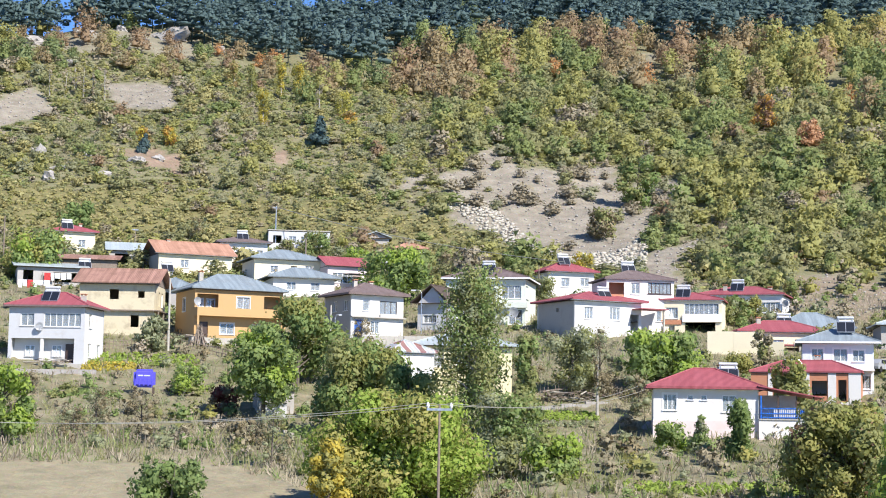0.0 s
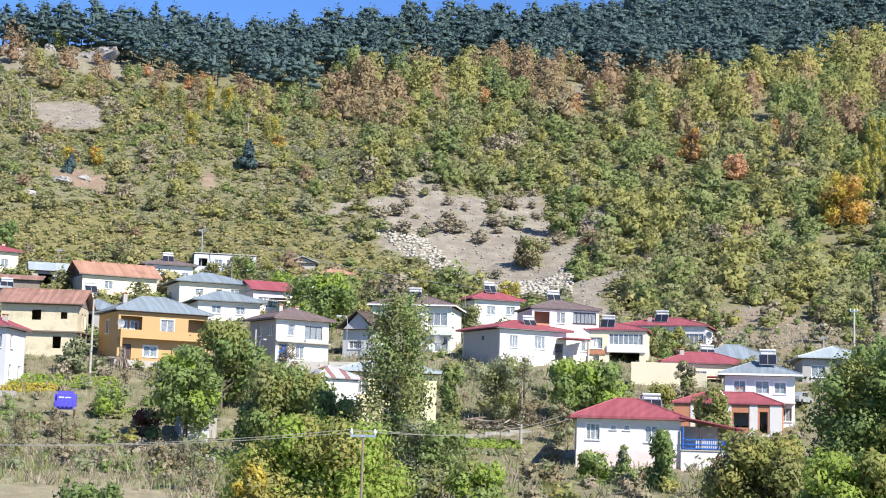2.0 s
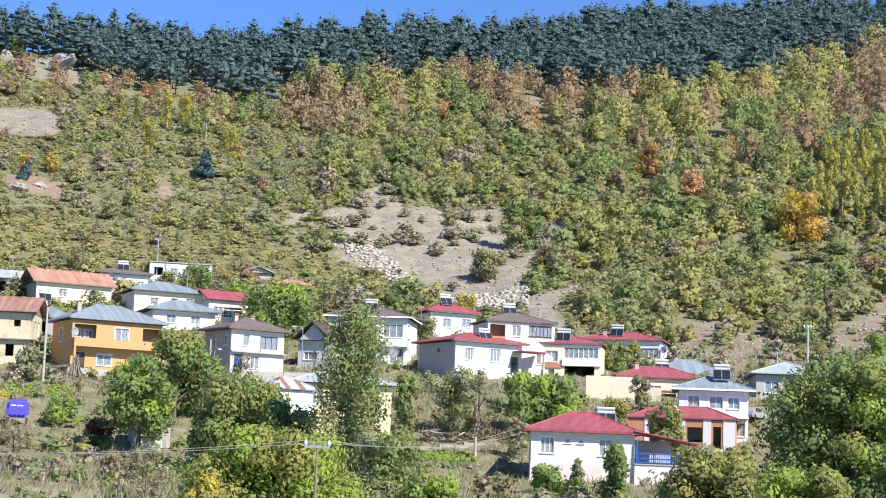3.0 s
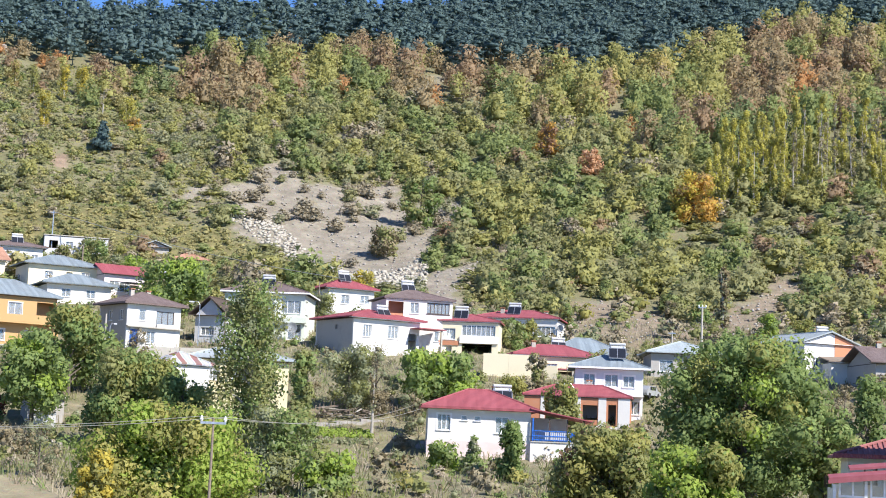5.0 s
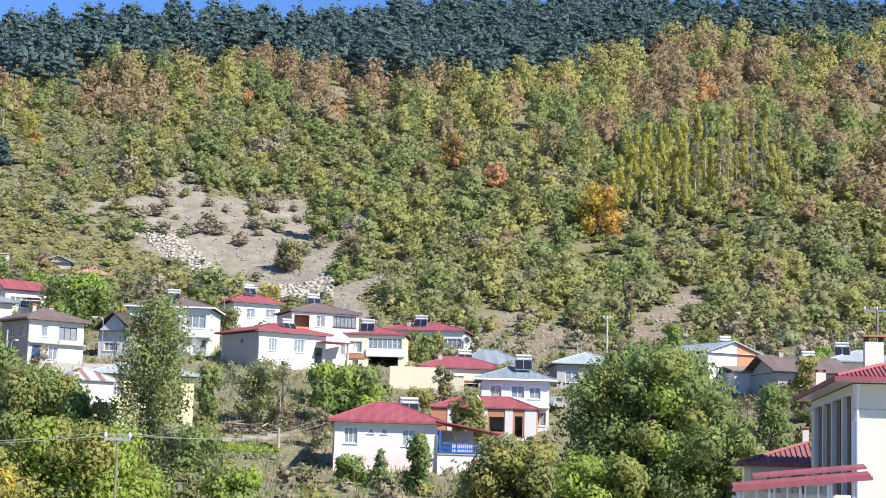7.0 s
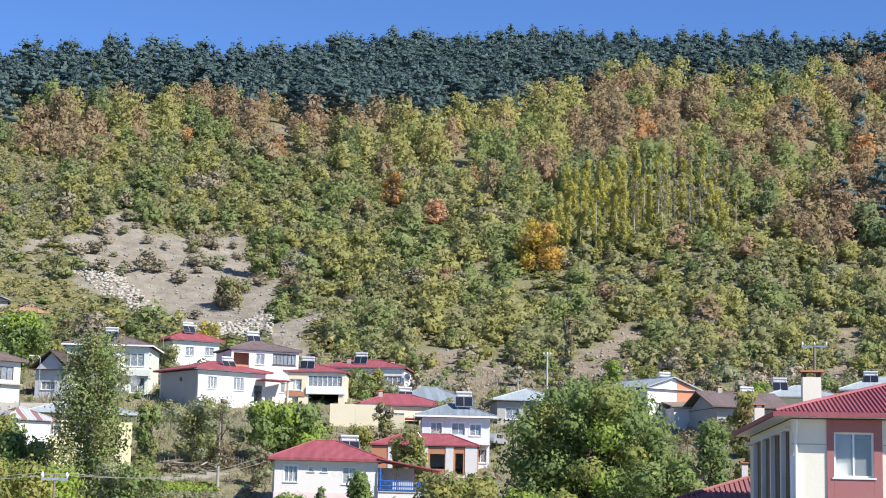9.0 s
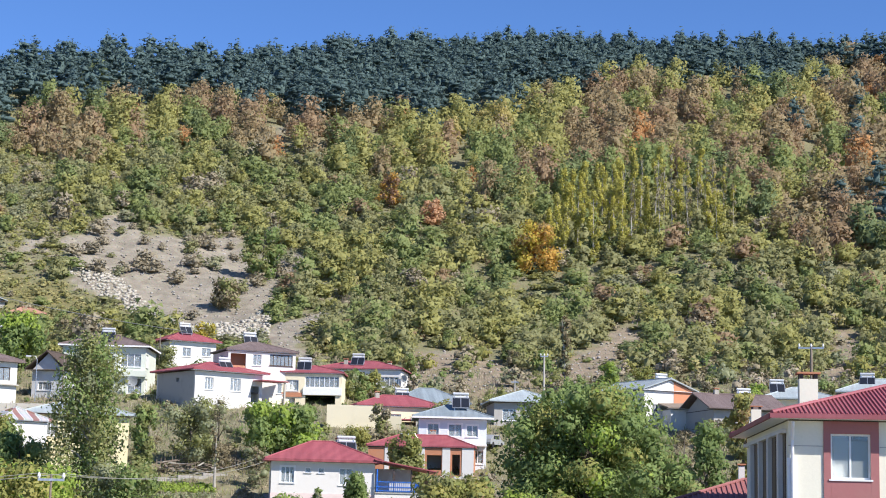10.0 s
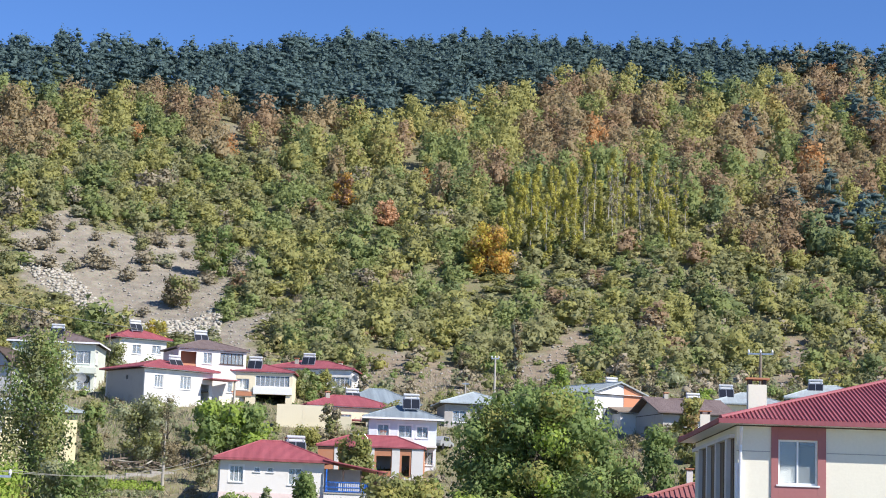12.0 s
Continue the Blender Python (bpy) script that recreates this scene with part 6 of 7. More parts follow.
low_wall("white slatted enclosure wall by the path", -12.7, 161.0, -11.82, 161.0, 1.6, mat=M_grey_white, cap=True)
low_wall("pale concrete ramp wall by the path", -12.83, 159.0, -11.65, 146.5, 0.5, mat=M_rubble)
low_wall("stone terrace wall before the white house", -20.85, 181.5, -18.13, 182.0, 0.5, mat=M_grey_stone)
low_wall("rubble terrace wall in the garden", -3.42, 168.0, -0.97, 172.0, 0.35, mat=M_grey_stone)
low_wall("old stone wall on the slope", -5.01, 273.5, -3.66, 250.0, 0.6, mat=M_grey_stone)


def fence(label, az0, d0, az1, d1, gap, height, seed, rails=True, mat=None):
    rng = random.Random(seed)
    a, b = spot(az0, d0), spot(az1, d1)
    ob = tagged(new("fence"), label, "fence", "garden fences")
    ob.matrix_basis = Matrix.Translation(a)
    n = int((b - a).length / gap)
    for k in range(n + 1):
        q = a.lerp(b, k / n)
        z = float(ground(q.x, q.y)) - a.z
        bm = bmesh.new()
        h = height * rng.uniform(0.75, 1.2)
        dx = rng.uniform(-0.08, 0.08)
        tube(bm, [(q.x - a.x, q.y - a.y, z - 0.3), (q.x - a.x + dx, q.y - a.y, z + h)], [0.05, 0.035], 5)
        part("post", bm, mat or M_timber, ob)
    if rails:
        for f in (0.4, 0.8):
            bm = bmesh.new()
            pts = [a.lerp(b, k / 12) for k in range(13)]
            tube(bm, [(q.x - a.x, q.y - a.y, float(ground(q.x, q.y)) - a.z + height * f) for q in pts], [0.035] * 13, 5)
            part("rail", bm, mat or M_timber, ob)
    return ob


fence("weathered stick fence before the old house", -17.98, 194.5, -15.77, 199.0, 0.45, 1.2, 1)
fence("weathered stick fence above the gardens", -15.77, 199.0, -13.51, 190.5, 0.5, 1.1, 2)
fence("grey stick fence along the stubble field", -20.93, 138.5, -16.95, 141.5, 0.6, 1.0, 3, rails=False)
fence("grey stick fence along the stubble field", -16.95, 141.5, -13.42, 136.5, 0.7, 0.9, 4, rails=False)
fence("broken timber fence in the garden", -3.33, 173.0, -0.69, 179.5, 0.5, 1.2, 5)
fence("timber fence beside the lane", -1.35, 179.5, -0.03, 171.5, 0.6, 1.1, 6)
fence("dark fence under the white house", -7.93, 202.5, -6.79, 208.0, 0.6, 1.2, 7)


def plank_pile(label, az, dist, seed, n=14):
    rng = random.Random(seed)
    ob = tagged(thing("plank_pile", spot(az, dist), rng.uniform(-30, 30)), label, "timber pile", "timber piles")
    for k in range(n):
        l = rng.uniform(1.5, 3.4)
        part("plank", boxes((-l / 2, -0.09, -0.03, l / 2, 0.09, 0.03)), M_rubble if rng.random() < 0.5 else M_timber, ob, at=pose(rng.uniform(-1.4, 1.4), rng.uniform(-0.8, 0.8), 0.1 + 0.055 * k, rng.uniform(-12, 12), rng.uniform(-9, 9), rng.uniform(-60, 60)))
    return ob


plank_pile("heap of grey broken planks in the garden", -2.95, 173.0, 1, 18)
plank_pile("heap of pale planks and rubble", -1.82, 173.0, 2, 16)
plank_pile("dark firewood heap before the white house", -19.69, 186.0, 3, 12)
plank_pile("grey timber heap beside the orange house", -14.84, 202.0, 4, 14)
plank_pile("planks lying beside the brown-roofed house", 15.08, 198.5, 5, 12)


def boulder(label, az, dist, size, seed, mat):
    rng = np.random.default_rng(seed)
    ob = tagged(thing("boulder", spot(az, dist), float(rng.integers(0, 360))), label, "boulder", "boulders")
    bm = bmesh.new()
    bmesh.ops.create_icosphere(bm, subdivisions=3, radius=1)
    k = rng.normal(size=(4, 3)) * 2.6
    for v in bm.verts:
        c = np.array(v.co)
        v.co = Vector(c * (1 + 0.12 * sum(np.sin(w @ c + i) for i, w in enumerate(k)) + 0.10 * rng.normal()) * np.array(size) * 0.8)
    part("rock", bm, mat, ob)
    return ob


boulder("pale limestone crag at the wood's upper edge", -1.86, 503.5, (4.0, 2.6, 2.6), 1, M_rubble)
boulder("pale rock outcrop on the upper slope", -20.25, 344.0, (2.2, 1.6, 2.6), 2, M_grey_stone)
boulder("pale rock outcrop on the upper slope", -19.93, 323.5, (2.2, 1.6, 1.8), 3, M_grey_stone)
boulder("grey rocky outcrop in the thin wood", -20.57, 447.5, (5.0, 3, 2.2), 4, M_grey_stone)
boulder("grey rocky outcrop in the thin wood", -18.92, 459.0, (5.5, 3, 1.8), 5, M_grey_stone)
boulder("grey rocky outcrop in the thin wood", -16.11, 462.0, (8, 3, 3.4), 6, M_grey_stone)
for k, (az, dd) in enumerate([(-21.32, 464), (-19.94, 462), (-19.44, 426), (-17.71, 464), (-17.05, 456), (-15.26, 472), (-14.39, 454), (-18.38, 477), (-20.82, 424), (-15.51, 434)]):
    boulder("pale stony outcrop below the pines", az, dd, (1.8 + 0.8 * (k % 3), 1.6, 0.7 + 0.3 * (k % 4)), 20 + k, M_grey_stone)
for k, (az, dd) in enumerate([(-19.15, 348), (-18.77, 340), (-19.49, 332), (-20.44, 350), (-18.1, 326), (-17.09, 335), (-16.35, 340)]):
    boulder("weathered pale rock on the open slope", az, dd, (1.5 + 0.5 * (k % 3), 1.2, 0.9 + 0.3 * (k % 2)), 40 + k, M_grey_stone)
boulder("grey boulder in the garden", 0.35, 160.0, (1.0, 0.8, 0.8), 7, M_grey_stone)


def laundry(az, dist, span, seed):
    rng = random.Random(seed)
    ob = tagged(thing("washing_line", spot(az, dist), -az), "washing line hung with white and red cloths", "washing line")
    for x in (-span / 2, span / 2):
        bm = bmesh.new()
        tube(bm, [(x, 0, -0.4), (x, 0, 2.0)], [0.05, 0.04], 6)
        part("post", bm, M_timber, ob)
    part("line", boxes((-span / 2, -0.01, 1.93, span / 2, 0.01, 1.95)), M_wire, ob)
    x = -span / 2 + 0.2
    while x < span / 2 - 0.6:
        w, l = rng.uniform(0.4, 0.9), rng.uniform(0.6, 1.2)
        part("cloth", boxes((x, -0.02, 1.93 - l, x + w, -0.005 - 0.02, 1.925)), M_red_cloth if rng.random() < 0.12 else M_white_cloth, ob)
        x += w + 0.1
    return ob


laundry(-20.2, 239.5, 5.0, 1)
laundry(-19.52, 247.5, 4.0, 2)


def stick_pile(az, dist):
    """Branches stood up against one another."""
    rng = random.Random(9)
    ob = tagged(thing("branch_pile", spot(az, dist)), "grey-brown branches stacked upright beside the orange house", "branch pile")
    for k in range(46):
        a, r, high = k * 0.75 + rng.uniform(-0.3, 0.3), rng.uniform(0.7, 1.35), rng.uniform(1.5, 2.6)
        foot = Vector((r * math.cos(a), r * math.sin(a), -0.15))
        tip = Vector((rng.uniform(-0.25, 0.25), rng.uniform(-0.25, 0.25), high))
        bm = bmesh.new()
        tube(bm, [foot, foot.lerp(tip, 0.5) + Vector((rng.uniform(-0.1, 0.1), rng.uniform(-0.1, 0.1), 0)), tip], [0.07, 0.055, 0.03], 5)
        part("branch", bm, M_timber, ob)


stick_pile(-14.8, 199.5)


def car(az, dist, turn):
    ob = tagged(thing("parked_car", spot(az, dist), turn), "silver-grey car parked in a shaded lane", "car")
    bm = bmesh.new()
    prof = [(-2.0, 0.35), (2.0, 0.35), (2.05, 0.75), (1.1, 0.9), (0.5, 1.4), (-1.2, 1.42), (-1.9, 0.95), (-2.05, 0.6)]
    a = [bm.verts.new((x, -0.8, z)) for x, z in prof]
    b = [bm.verts.new((x, 0.8, z)) for x, z in prof]
    bm.faces.new(a)
    bm.faces.new(b[::-1])
    for k in range(len(prof)):
        bm.faces.new((a[k], b[k], b[(k + 1) % len(prof)], a[(k + 1) % len(prof)]))
    part("body", bm, M_car, ob)
    part("side_window", boxes((-1.1, -0.82, 0.95, 0.5, -0.803, 1.32)), M_collector, ob)
    for x in (-1.25, 1.25):
        for y in (-0.82, 0.62):
            bm = bmesh.new()
            tube(bm, [(x, y, 0.32), (x, y + 0.2, 0.32)], [0.32, 0.32], 14)
            part("wheel", bm, M_rubber, ob)


car(7.79, 189.0, 60)


def plot(name, label, az, dist, w, d, turn, mat, seed, n=160, size=0.25):
    """A bed of vegetables: many low leaf tufts."""
    rng = np.random.default_rng(seed)
    c = spot(az, dist)
    t = radians(turn - az)
    lx, ly = rng.uniform(-w / 2, w / 2, n), np.round(rng.uniform(-d / 2, d / 2, n) / 0.8) * 0.8
    x, y = c.x + lx * math.cos(t) - ly * math.sin(t), c.y + lx * math.sin(t) + ly * math.cos(t)
    blobs = np.stack([x, y, ground(x, y) + 0.12, *(np.full(n, size),) * 3], -1)
    tagged(new(name, quad_mesh(name, leaf_quads(rng, blobs, n * 14, 0.16, 0.4), [mat])), label, "vegetable bed", kind="stuff")


plot("vegetable_bed", "bright green vegetable bed in the terraced garden", -2.76, 165.0, 8, 4, 0, F_bright, 1, 220)
plot("vegetable_bed", "pale green cabbage bed", -2.94, 161.0, 9, 2, 0, F_grey, 2, 120)
plot("vegetable_bed", "green and yellow vegetable garden before the old house", -16.96, 189.5, 14, 6, 0, F_bright, 3, 260)
plot("vegetable_bed", "yellow-leaved garden bed before the old house", -17.78, 185.5, 6, 4, 0, F_yellow, 4, 110)
plot("vegetable_bed", "green garden bed by the field", -18.47, 172.0, 7, 3, 0, F_green, 5, 110)
plot("vegetable_bed", "green grass strip below the white house", 2.95, 116.0, 14, 5, 0, F_bright, 6, 260)


# ---- what nobody could count: woods, scrub, stones, weeds ----
def scatter(rng, az0, az1, d0, d1, gap):
    """Jittered places in degrees and metres, about gap metres apart."""
    a, d = [], []
    r = d0
    while r < d1:
        n = int(radians(az1 - az0) * r / gap)
        a.append(az0 + (np.arange(n) + rng.random(n)) * (az1 - az0) / n)
        d.append(r + gap * (rng.random(n) - 0.5) * 1.3)
        r += gap
    return np.concatenate(a), np.concatenate(d)


def planted(name, label, templates, az, d, scale, tone, mats, rng, kind="stuff", category="woodland", stretch=None, sink=0.1):
    """Many plants in one object: each place takes one of the templates, turned and scaled, in one of the tones."""
    x, y = d * np.sin(np.radians(az)), d * np.cos(np.radians(az))
    z = ground(x, y) - sink
    pick = rng.integers(0, len(templates), len(az))
    turn = rng.random(len(az)) * 6.2832
    tall = scale * (1 + 0.25 * rng.normal(size=len(az))).clip(0.6, 1.5) if stretch is None else stretch
    out, index = [], []
    for k, q in enumerate(templates):
        i = np.where(pick == k)[0]
        c, s = np.cos(turn[i])[:, None, None], np.sin(turn[i])[:, None, None]
        px, py, pz = q[None, :, :, 0], q[None, :, :, 1], q[None, :, :, 2]
        sc = scale[i][:, None, None]
        place = [(px * c - py * s) * sc + x[i][:, None, None], (px * s + py * c) * sc + y[i][:, None, None], pz * tall[i][:, None, None] + z[i][:, None, None]]
        if q.shape[-1] == 6:
            nx, ny, nz = q[None, :, :, 3], q[None, :, :, 4], q[None, :, :, 5]
            place += [nx * c - ny * s, nx * s + ny * c, nz + 0 * sc]
        out.append(np.stack(place, -1).reshape(-1, q.shape[1], len(place)))
        index.append(np.repeat(tone[i], len(q)))
    return tagged(new(name, quad_mesh(name, np.concatenate(out), mats, np.concatenate(index))), label, category, kind=kind)


def leaf_sprays(rng, blobs, count, size, hug=0.35, flat=0.0, slender=0.8):
    """Three-cornered leaf sprays through ragged clumps, shaded partly with their clump and partly with the whole plant."""
    blobs = np.asarray(blobs, float)
    share = (blobs[:, 3] * blobs[:, 4] * blobs[:, 5]) ** (2 / 3)
    pick = rng.choice(len(blobs), count, p=share / share.sum())
    way = rng.normal(size=(count, 3))
    way[:, 2] = np.where(way[:, 2] < -0.5, -way[:, 2], way[:, 2])
    way /= np.linalg.norm(way, axis=1, keepdims=True)
    pos = blobs[pick, :3] + way * blobs[pick, 3:] * (hug + (1.05 - hug) * rng.random((count, 1)) ** 0.7) * (1 + 0.16 * rng.normal(size=(count, 1)))
    whole = pos - np.array([0, 0, 0.35]) * blobs[:, 2].max()
    whole /= np.linalg.norm(whole, axis=1, keepdims=True) + 1e-6
    n = way + 0.7 * rng.normal(size=(count, 3)) + np.array([0, 0, flat])
    n /= np.linalg.norm(n, axis=1, keepdims=True)
    a = np.cross(n, rng.normal(size=(count, 3)))
    a /= np.linalg.norm(a, axis=1, keepdims=True) + 1e-9
    b = np.cross(n, a)
    s = size * (0.5 + 1.0 * rng.random((count, 1)))
    tri = np.stack([pos - a * s * slender - b * s * 0.5, pos + a * s * slender - b * s * 0.5, pos + b * s * 0.9], 1)
    soft = 0.7 * way + 0.3 * whole + 0.22 * n + np.array([0, 0, 0.15])
    soft /= np.linalg.norm(soft, axis=1, keepdims=True)
    return np.concatenate([tri, np.repeat(soft[:, None, :], 3, 1)], -1)


RING = np.array([(0.9 * math.cos(k * 1.2566), 0.9 * math.sin(k * 1.2566), -0.6) for k in range(5)] + [(0.72 * math.cos(k * 1.2566 + 0.63), 0.72 * math.sin(k * 1.2566 + 0.63), 0.6) for k in range(5)] + [(0, 0, 1.0)])
DOME = np.array([t for k in range(5) for t in ((k, (k + 1) % 5, 5 + k), (5 + k, (k + 1) % 5, 5 + (k + 1) % 5), (5 + k, 5 + (k + 1) % 5, 10))])


def hearts(rng, blobs, size=0.9):
    """Dense hearts of the clumps: small faceted domes, shaded round."""
    out = []
    for b in blobs:
        b = np.asarray(b, float)
        t = rng.random() * 6.28
        turn = np.array([[math.cos(t), math.sin(t), 0], [-math.sin(t), math.cos(t), 0], [0, 0, 1]])
        p = (RING * (1 + 0.14 * rng.normal(size=(11, 1)))) @ turn
        way = p / b[3:] / np.linalg.norm(p / b[3:], axis=-1, keepdims=True) + np.array([0, 0, 0.45])
        way /= np.linalg.norm(way, axis=-1, keepdims=True)
        out.append(np.concatenate([b[:3] + p[DOME] * b[3:] * size, way[DOME]], -1))
    return np.concatenate(out)


def round_template(rng, count, size, flat=0.9, n=7, spread=0.30):
    """A shrub or broad crown about 1 wide and flat high, made of rounded clumps."""
    blobs = [(0, 0, 0.36 * flat, 0.27, 0.27, 0.40 * flat)]
    for k in range(n):
        f = (k + 0.5) / n
        a, r = k * 2.4 + rng.random(), spread * (0.55 + 0.45 * rng.random()) * math.sqrt(max(0.1, 1 - (f * 0.95) ** 2))
        s = 0.15 + 0.09 * rng.random()
        blobs.append((r * math.cos(a), r * math.sin(a), flat * (0.14 + 0.68 * f), s, s, s * 1.05 * flat))
    return np.concatenate([leaf_sprays(rng, blobs, count, size), hearts(rng, blobs[:1] + (blobs[1:5:2] if n > 3 else []), 0.62)])


def pine_template(rng, slim=1.0):
    """A pine about 1 high: drooping plates of needles in whorls round a straight stem, sky between them."""
    blobs = [(0, 0, 0.93, 0.06, 0.06, 0.07), (0, 0, 0.6, 0.10, 0.10, 0.26)]
    for k in range(16):
        f = (k + 0.5) / 16
        r = slim * 0.27 * (1 - f ** 1.6) ** 0.8 * (0.55 + 0.5 * rng.random())
        a = k * 2.4 + 0.7 * rng.random()
        wide = slim * (0.085 + 0.055 * (1 - f) + 0.03 * rng.random())
        blobs.append((r * math.cos(a), r * math.sin(a), 0.30 + 0.58 * f - 0.05 * rng.random(), wide, wide, 0.06 + 0.02 * rng.random()))
    stem = []
    for k in range(3):
        a, b = k * 2.094, (k + 1) * 2.094
        c = [(0.014 * math.cos(a), 0.014 * math.sin(a), -0.02), (0.014 * math.cos(b), 0.014 * math.sin(b), -0.02), (0, 0, 0.9)]
        stem.append([p + (math.cos(a), math.sin(a), 0.0) for p in c])
    return np.concatenate([leaf_sprays(rng, blobs[2:] + blobs[:1], 230, 0.036, 0.25, 0.9, 0.6), hearts(rng, blobs[1:2] + blobs[2::2], 0.66), np.array(stem)])


def grown(az, d):
    """How high plants stand: kept low before bare ground, the poplar row and trees that stand out, so the camera sees
    these.
    """
    k = np.ones(len(az))
    for poly in SCREE + RED_SOIL + [GULLY]:
        for ahead in (3, 7) if poly is GULLY else (3, 7, 11):
            k = np.where(inside(az, d + ahead, poly), np.minimum(k, 0.28 + 0.016 * ahead), k)
    row = (az > 9.4) & (az < 16.0) & (d > 300) & (d < 330)
    k = np.where(row, np.minimum(k, 0.75), k)
    for a, r in SOLO:
        side = np.abs(az - a) * 0.0175 * d
        k = np.where((side < 4.0) & (d > r - 20) & (d < r + 3), np.minimum(k, 0.4), k)
    return k


def bare(az, d):
    """Ground on which next to nothing grows."""
    out = np.zeros(len(az), bool)
    for poly in SCREE[:4] + RED_SOIL + [GULLY]:
        out |= inside(az, d, poly)
    return out


def near_any(az, d, places, wide, deep):
    """Whether a place lies near one of several (degrees, metres)."""
    out = np.zeros(len(az), bool)
    for a, r in places:
        out |= ((az - a) / wide) ** 2 + ((d - r) / deep) ** 2 < 1
    return out


SOLO = [(9.17, 323.0), (5.64, 359.5), (4.14, 376.0), (-10.93, 357.0), (-16.8, 343.0), (-0.1, 321.5), (-1.29, 298.5)]
RUSTY = [(11.6, 518), (14.0, 472), (13.0, 449), (-0.8, 453), (-7.6, 428), (-2.3, 478), (19.6, 388), (18.7, 345), (20.4, 362), (2.7, 465), (1.6, 438), (11.1, 460), (-19, 450), (-16.5, 455), (-13.8, 430), (20.6, 420), (4.6, 470)]
GOLDEN = [(6.8, 446), (9.2, 488), (14.8, 530), (18.4, 482), (5.9, 416), (3.5, 500), (-6.6, 470), (16.7, 476), (4.1, 444), (-11.9, 400), (-12.9, 372), (-4.0, 455), (8.0, 460)]
GREENS = [(8.2, 409), (9.4, 390), (16.5, 414), (15.9, 356), (-5.1, 424), (17.8, 402), (-9.5, 440), (12.5, 400)]
DARKS = [(8.0, 376), (7.1, 384), (16.8, 346), (20.8, 338), (10.6, 395), (14.9, 398)]


def hillside():
    rng = np.random.default_rng(11)
    pines = [pine_template(rng, w) for w in (0.8, 0.9, 1.0, 1.0, 1.1, 1.2)]
    shrubs = [round_template(rng, 245, 0.060, 0.85, 7) for _ in range(8)]
    crowns = [round_template(rng, 440, 0.048, 1.1, 12, 0.33) for _ in range(8)]
    # the pine wood along the ridge
    az, d = scatter(rng, -25, 27, 400, 690, 5.9)
    ridge = np.interp(az, RIDGE_AZ, RIDGE_D)
    edge = np.interp(az, PINE_AZ, PINE_D) - np.interp(az, [-14, -8, 2, 6, 19, 22], [6, 17, 19, 27, 27, 4]) + 5 * np.sin(az * 2.1) + 6 * rng.normal(size=len(az))
    edge = np.minimum(edge, ridge - 16)
    keep = (d > edge) & (d < ridge + 12) & ~((d > ridge + 4) & (rng.random(len(az)) < 0.5))
    az, d = az[keep], d[keep]
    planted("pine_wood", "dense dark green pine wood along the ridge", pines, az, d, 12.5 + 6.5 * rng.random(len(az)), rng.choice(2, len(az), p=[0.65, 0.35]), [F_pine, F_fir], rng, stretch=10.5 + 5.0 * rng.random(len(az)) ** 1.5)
    # the autumn wood below it
    az, d = scatter(rng, -25, 27, 300, 600, 6.9)
    top = np.interp(az, PINE_AZ, PINE_D) - np.interp(az, [-14, -8, 2, 6, 19, 22], [4, 14, 16, 24, 24, 0]) + 5 * np.sin(az * 1.7) + 5 * rng.normal(size=len(az))
    low = np.interp(az, WOOD_AZ, WOOD_D) + 5 * np.sin(az * 1.3 + 1) + 6 * rng.normal(size=len(az))
    thin = np.interp(az, [-18, -14, -9, 2, 6], [0.6, 0.66, 0.88, 0.88, 1.0])
    row = (az > 9.6) & (az < 15.9) & (d < 365 + (az - 9.6) * 5)
    tall = grown(az, d)
    keep = (d < top) & (d > low) & ~bare(az, d) & ~row & (tall > 0.41) & (rng.random(len(az)) < thin)
    az, d = az[keep], d[keep]
    patch = np.sin(az * 2.6 + d * 0.07) + np.sin(az * 1.1 - d * 0.045 + 2) + 0.7 * rng.normal(size=len(az))
    patch = patch + np.interp(az, [4, 11, 20], [0.0, 0.55, 0.65])
    tone = np.select([patch < -1.7, patch < -0.7, patch < 0.5, patch < 1.7], [0, 1, 2, 3], 4)
    for places, t, wide, deep, sure in ((GREENS, 1, 0.9, 17, 0.7), (GOLDEN, 5, 0.8, 18, 0.55), (GOLDEN, 2, 0.9, 20, 0.4), (RUSTY, 4, 0.9, 19, 0.6), (RUSTY, 3, 1.2, 26, 0.4), (DARKS, 0, 0.7, 12, 0.85)):
        tone = np.where(near_any(az, d, places, wide, deep) & (rng.random(len(az)) < sure), t, tone)
    tone = np.where(rng.random(len(az)) < 0.025, 6, tone)
    wide = (5.4 + 6.0 * rng.random(len(az)) ** 1.3) * np.where(az < -8, 0.8, 1.0)
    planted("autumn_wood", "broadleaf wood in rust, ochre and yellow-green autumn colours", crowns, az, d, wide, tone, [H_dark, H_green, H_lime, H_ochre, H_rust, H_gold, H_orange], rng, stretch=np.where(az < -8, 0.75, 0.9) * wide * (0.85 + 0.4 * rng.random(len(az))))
    dark = rng.random(len(az)) < np.interp(az, [15, 18, 20.5, 22.5], [0.005, 0.04, 0.10, 0.3])
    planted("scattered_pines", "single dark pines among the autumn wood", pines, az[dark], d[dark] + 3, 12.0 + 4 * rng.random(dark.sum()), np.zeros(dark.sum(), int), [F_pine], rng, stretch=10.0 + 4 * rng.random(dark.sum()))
    # scrub on the open slope: broad rounded bushes to the east, low ones to the west
    az, d = scatter(rng, -25, 27, 256, 470, 4.1)
    low = np.interp(az, WOOD_AZ, WOOD_D) + 10
    _, _, gold = zones(az, d)
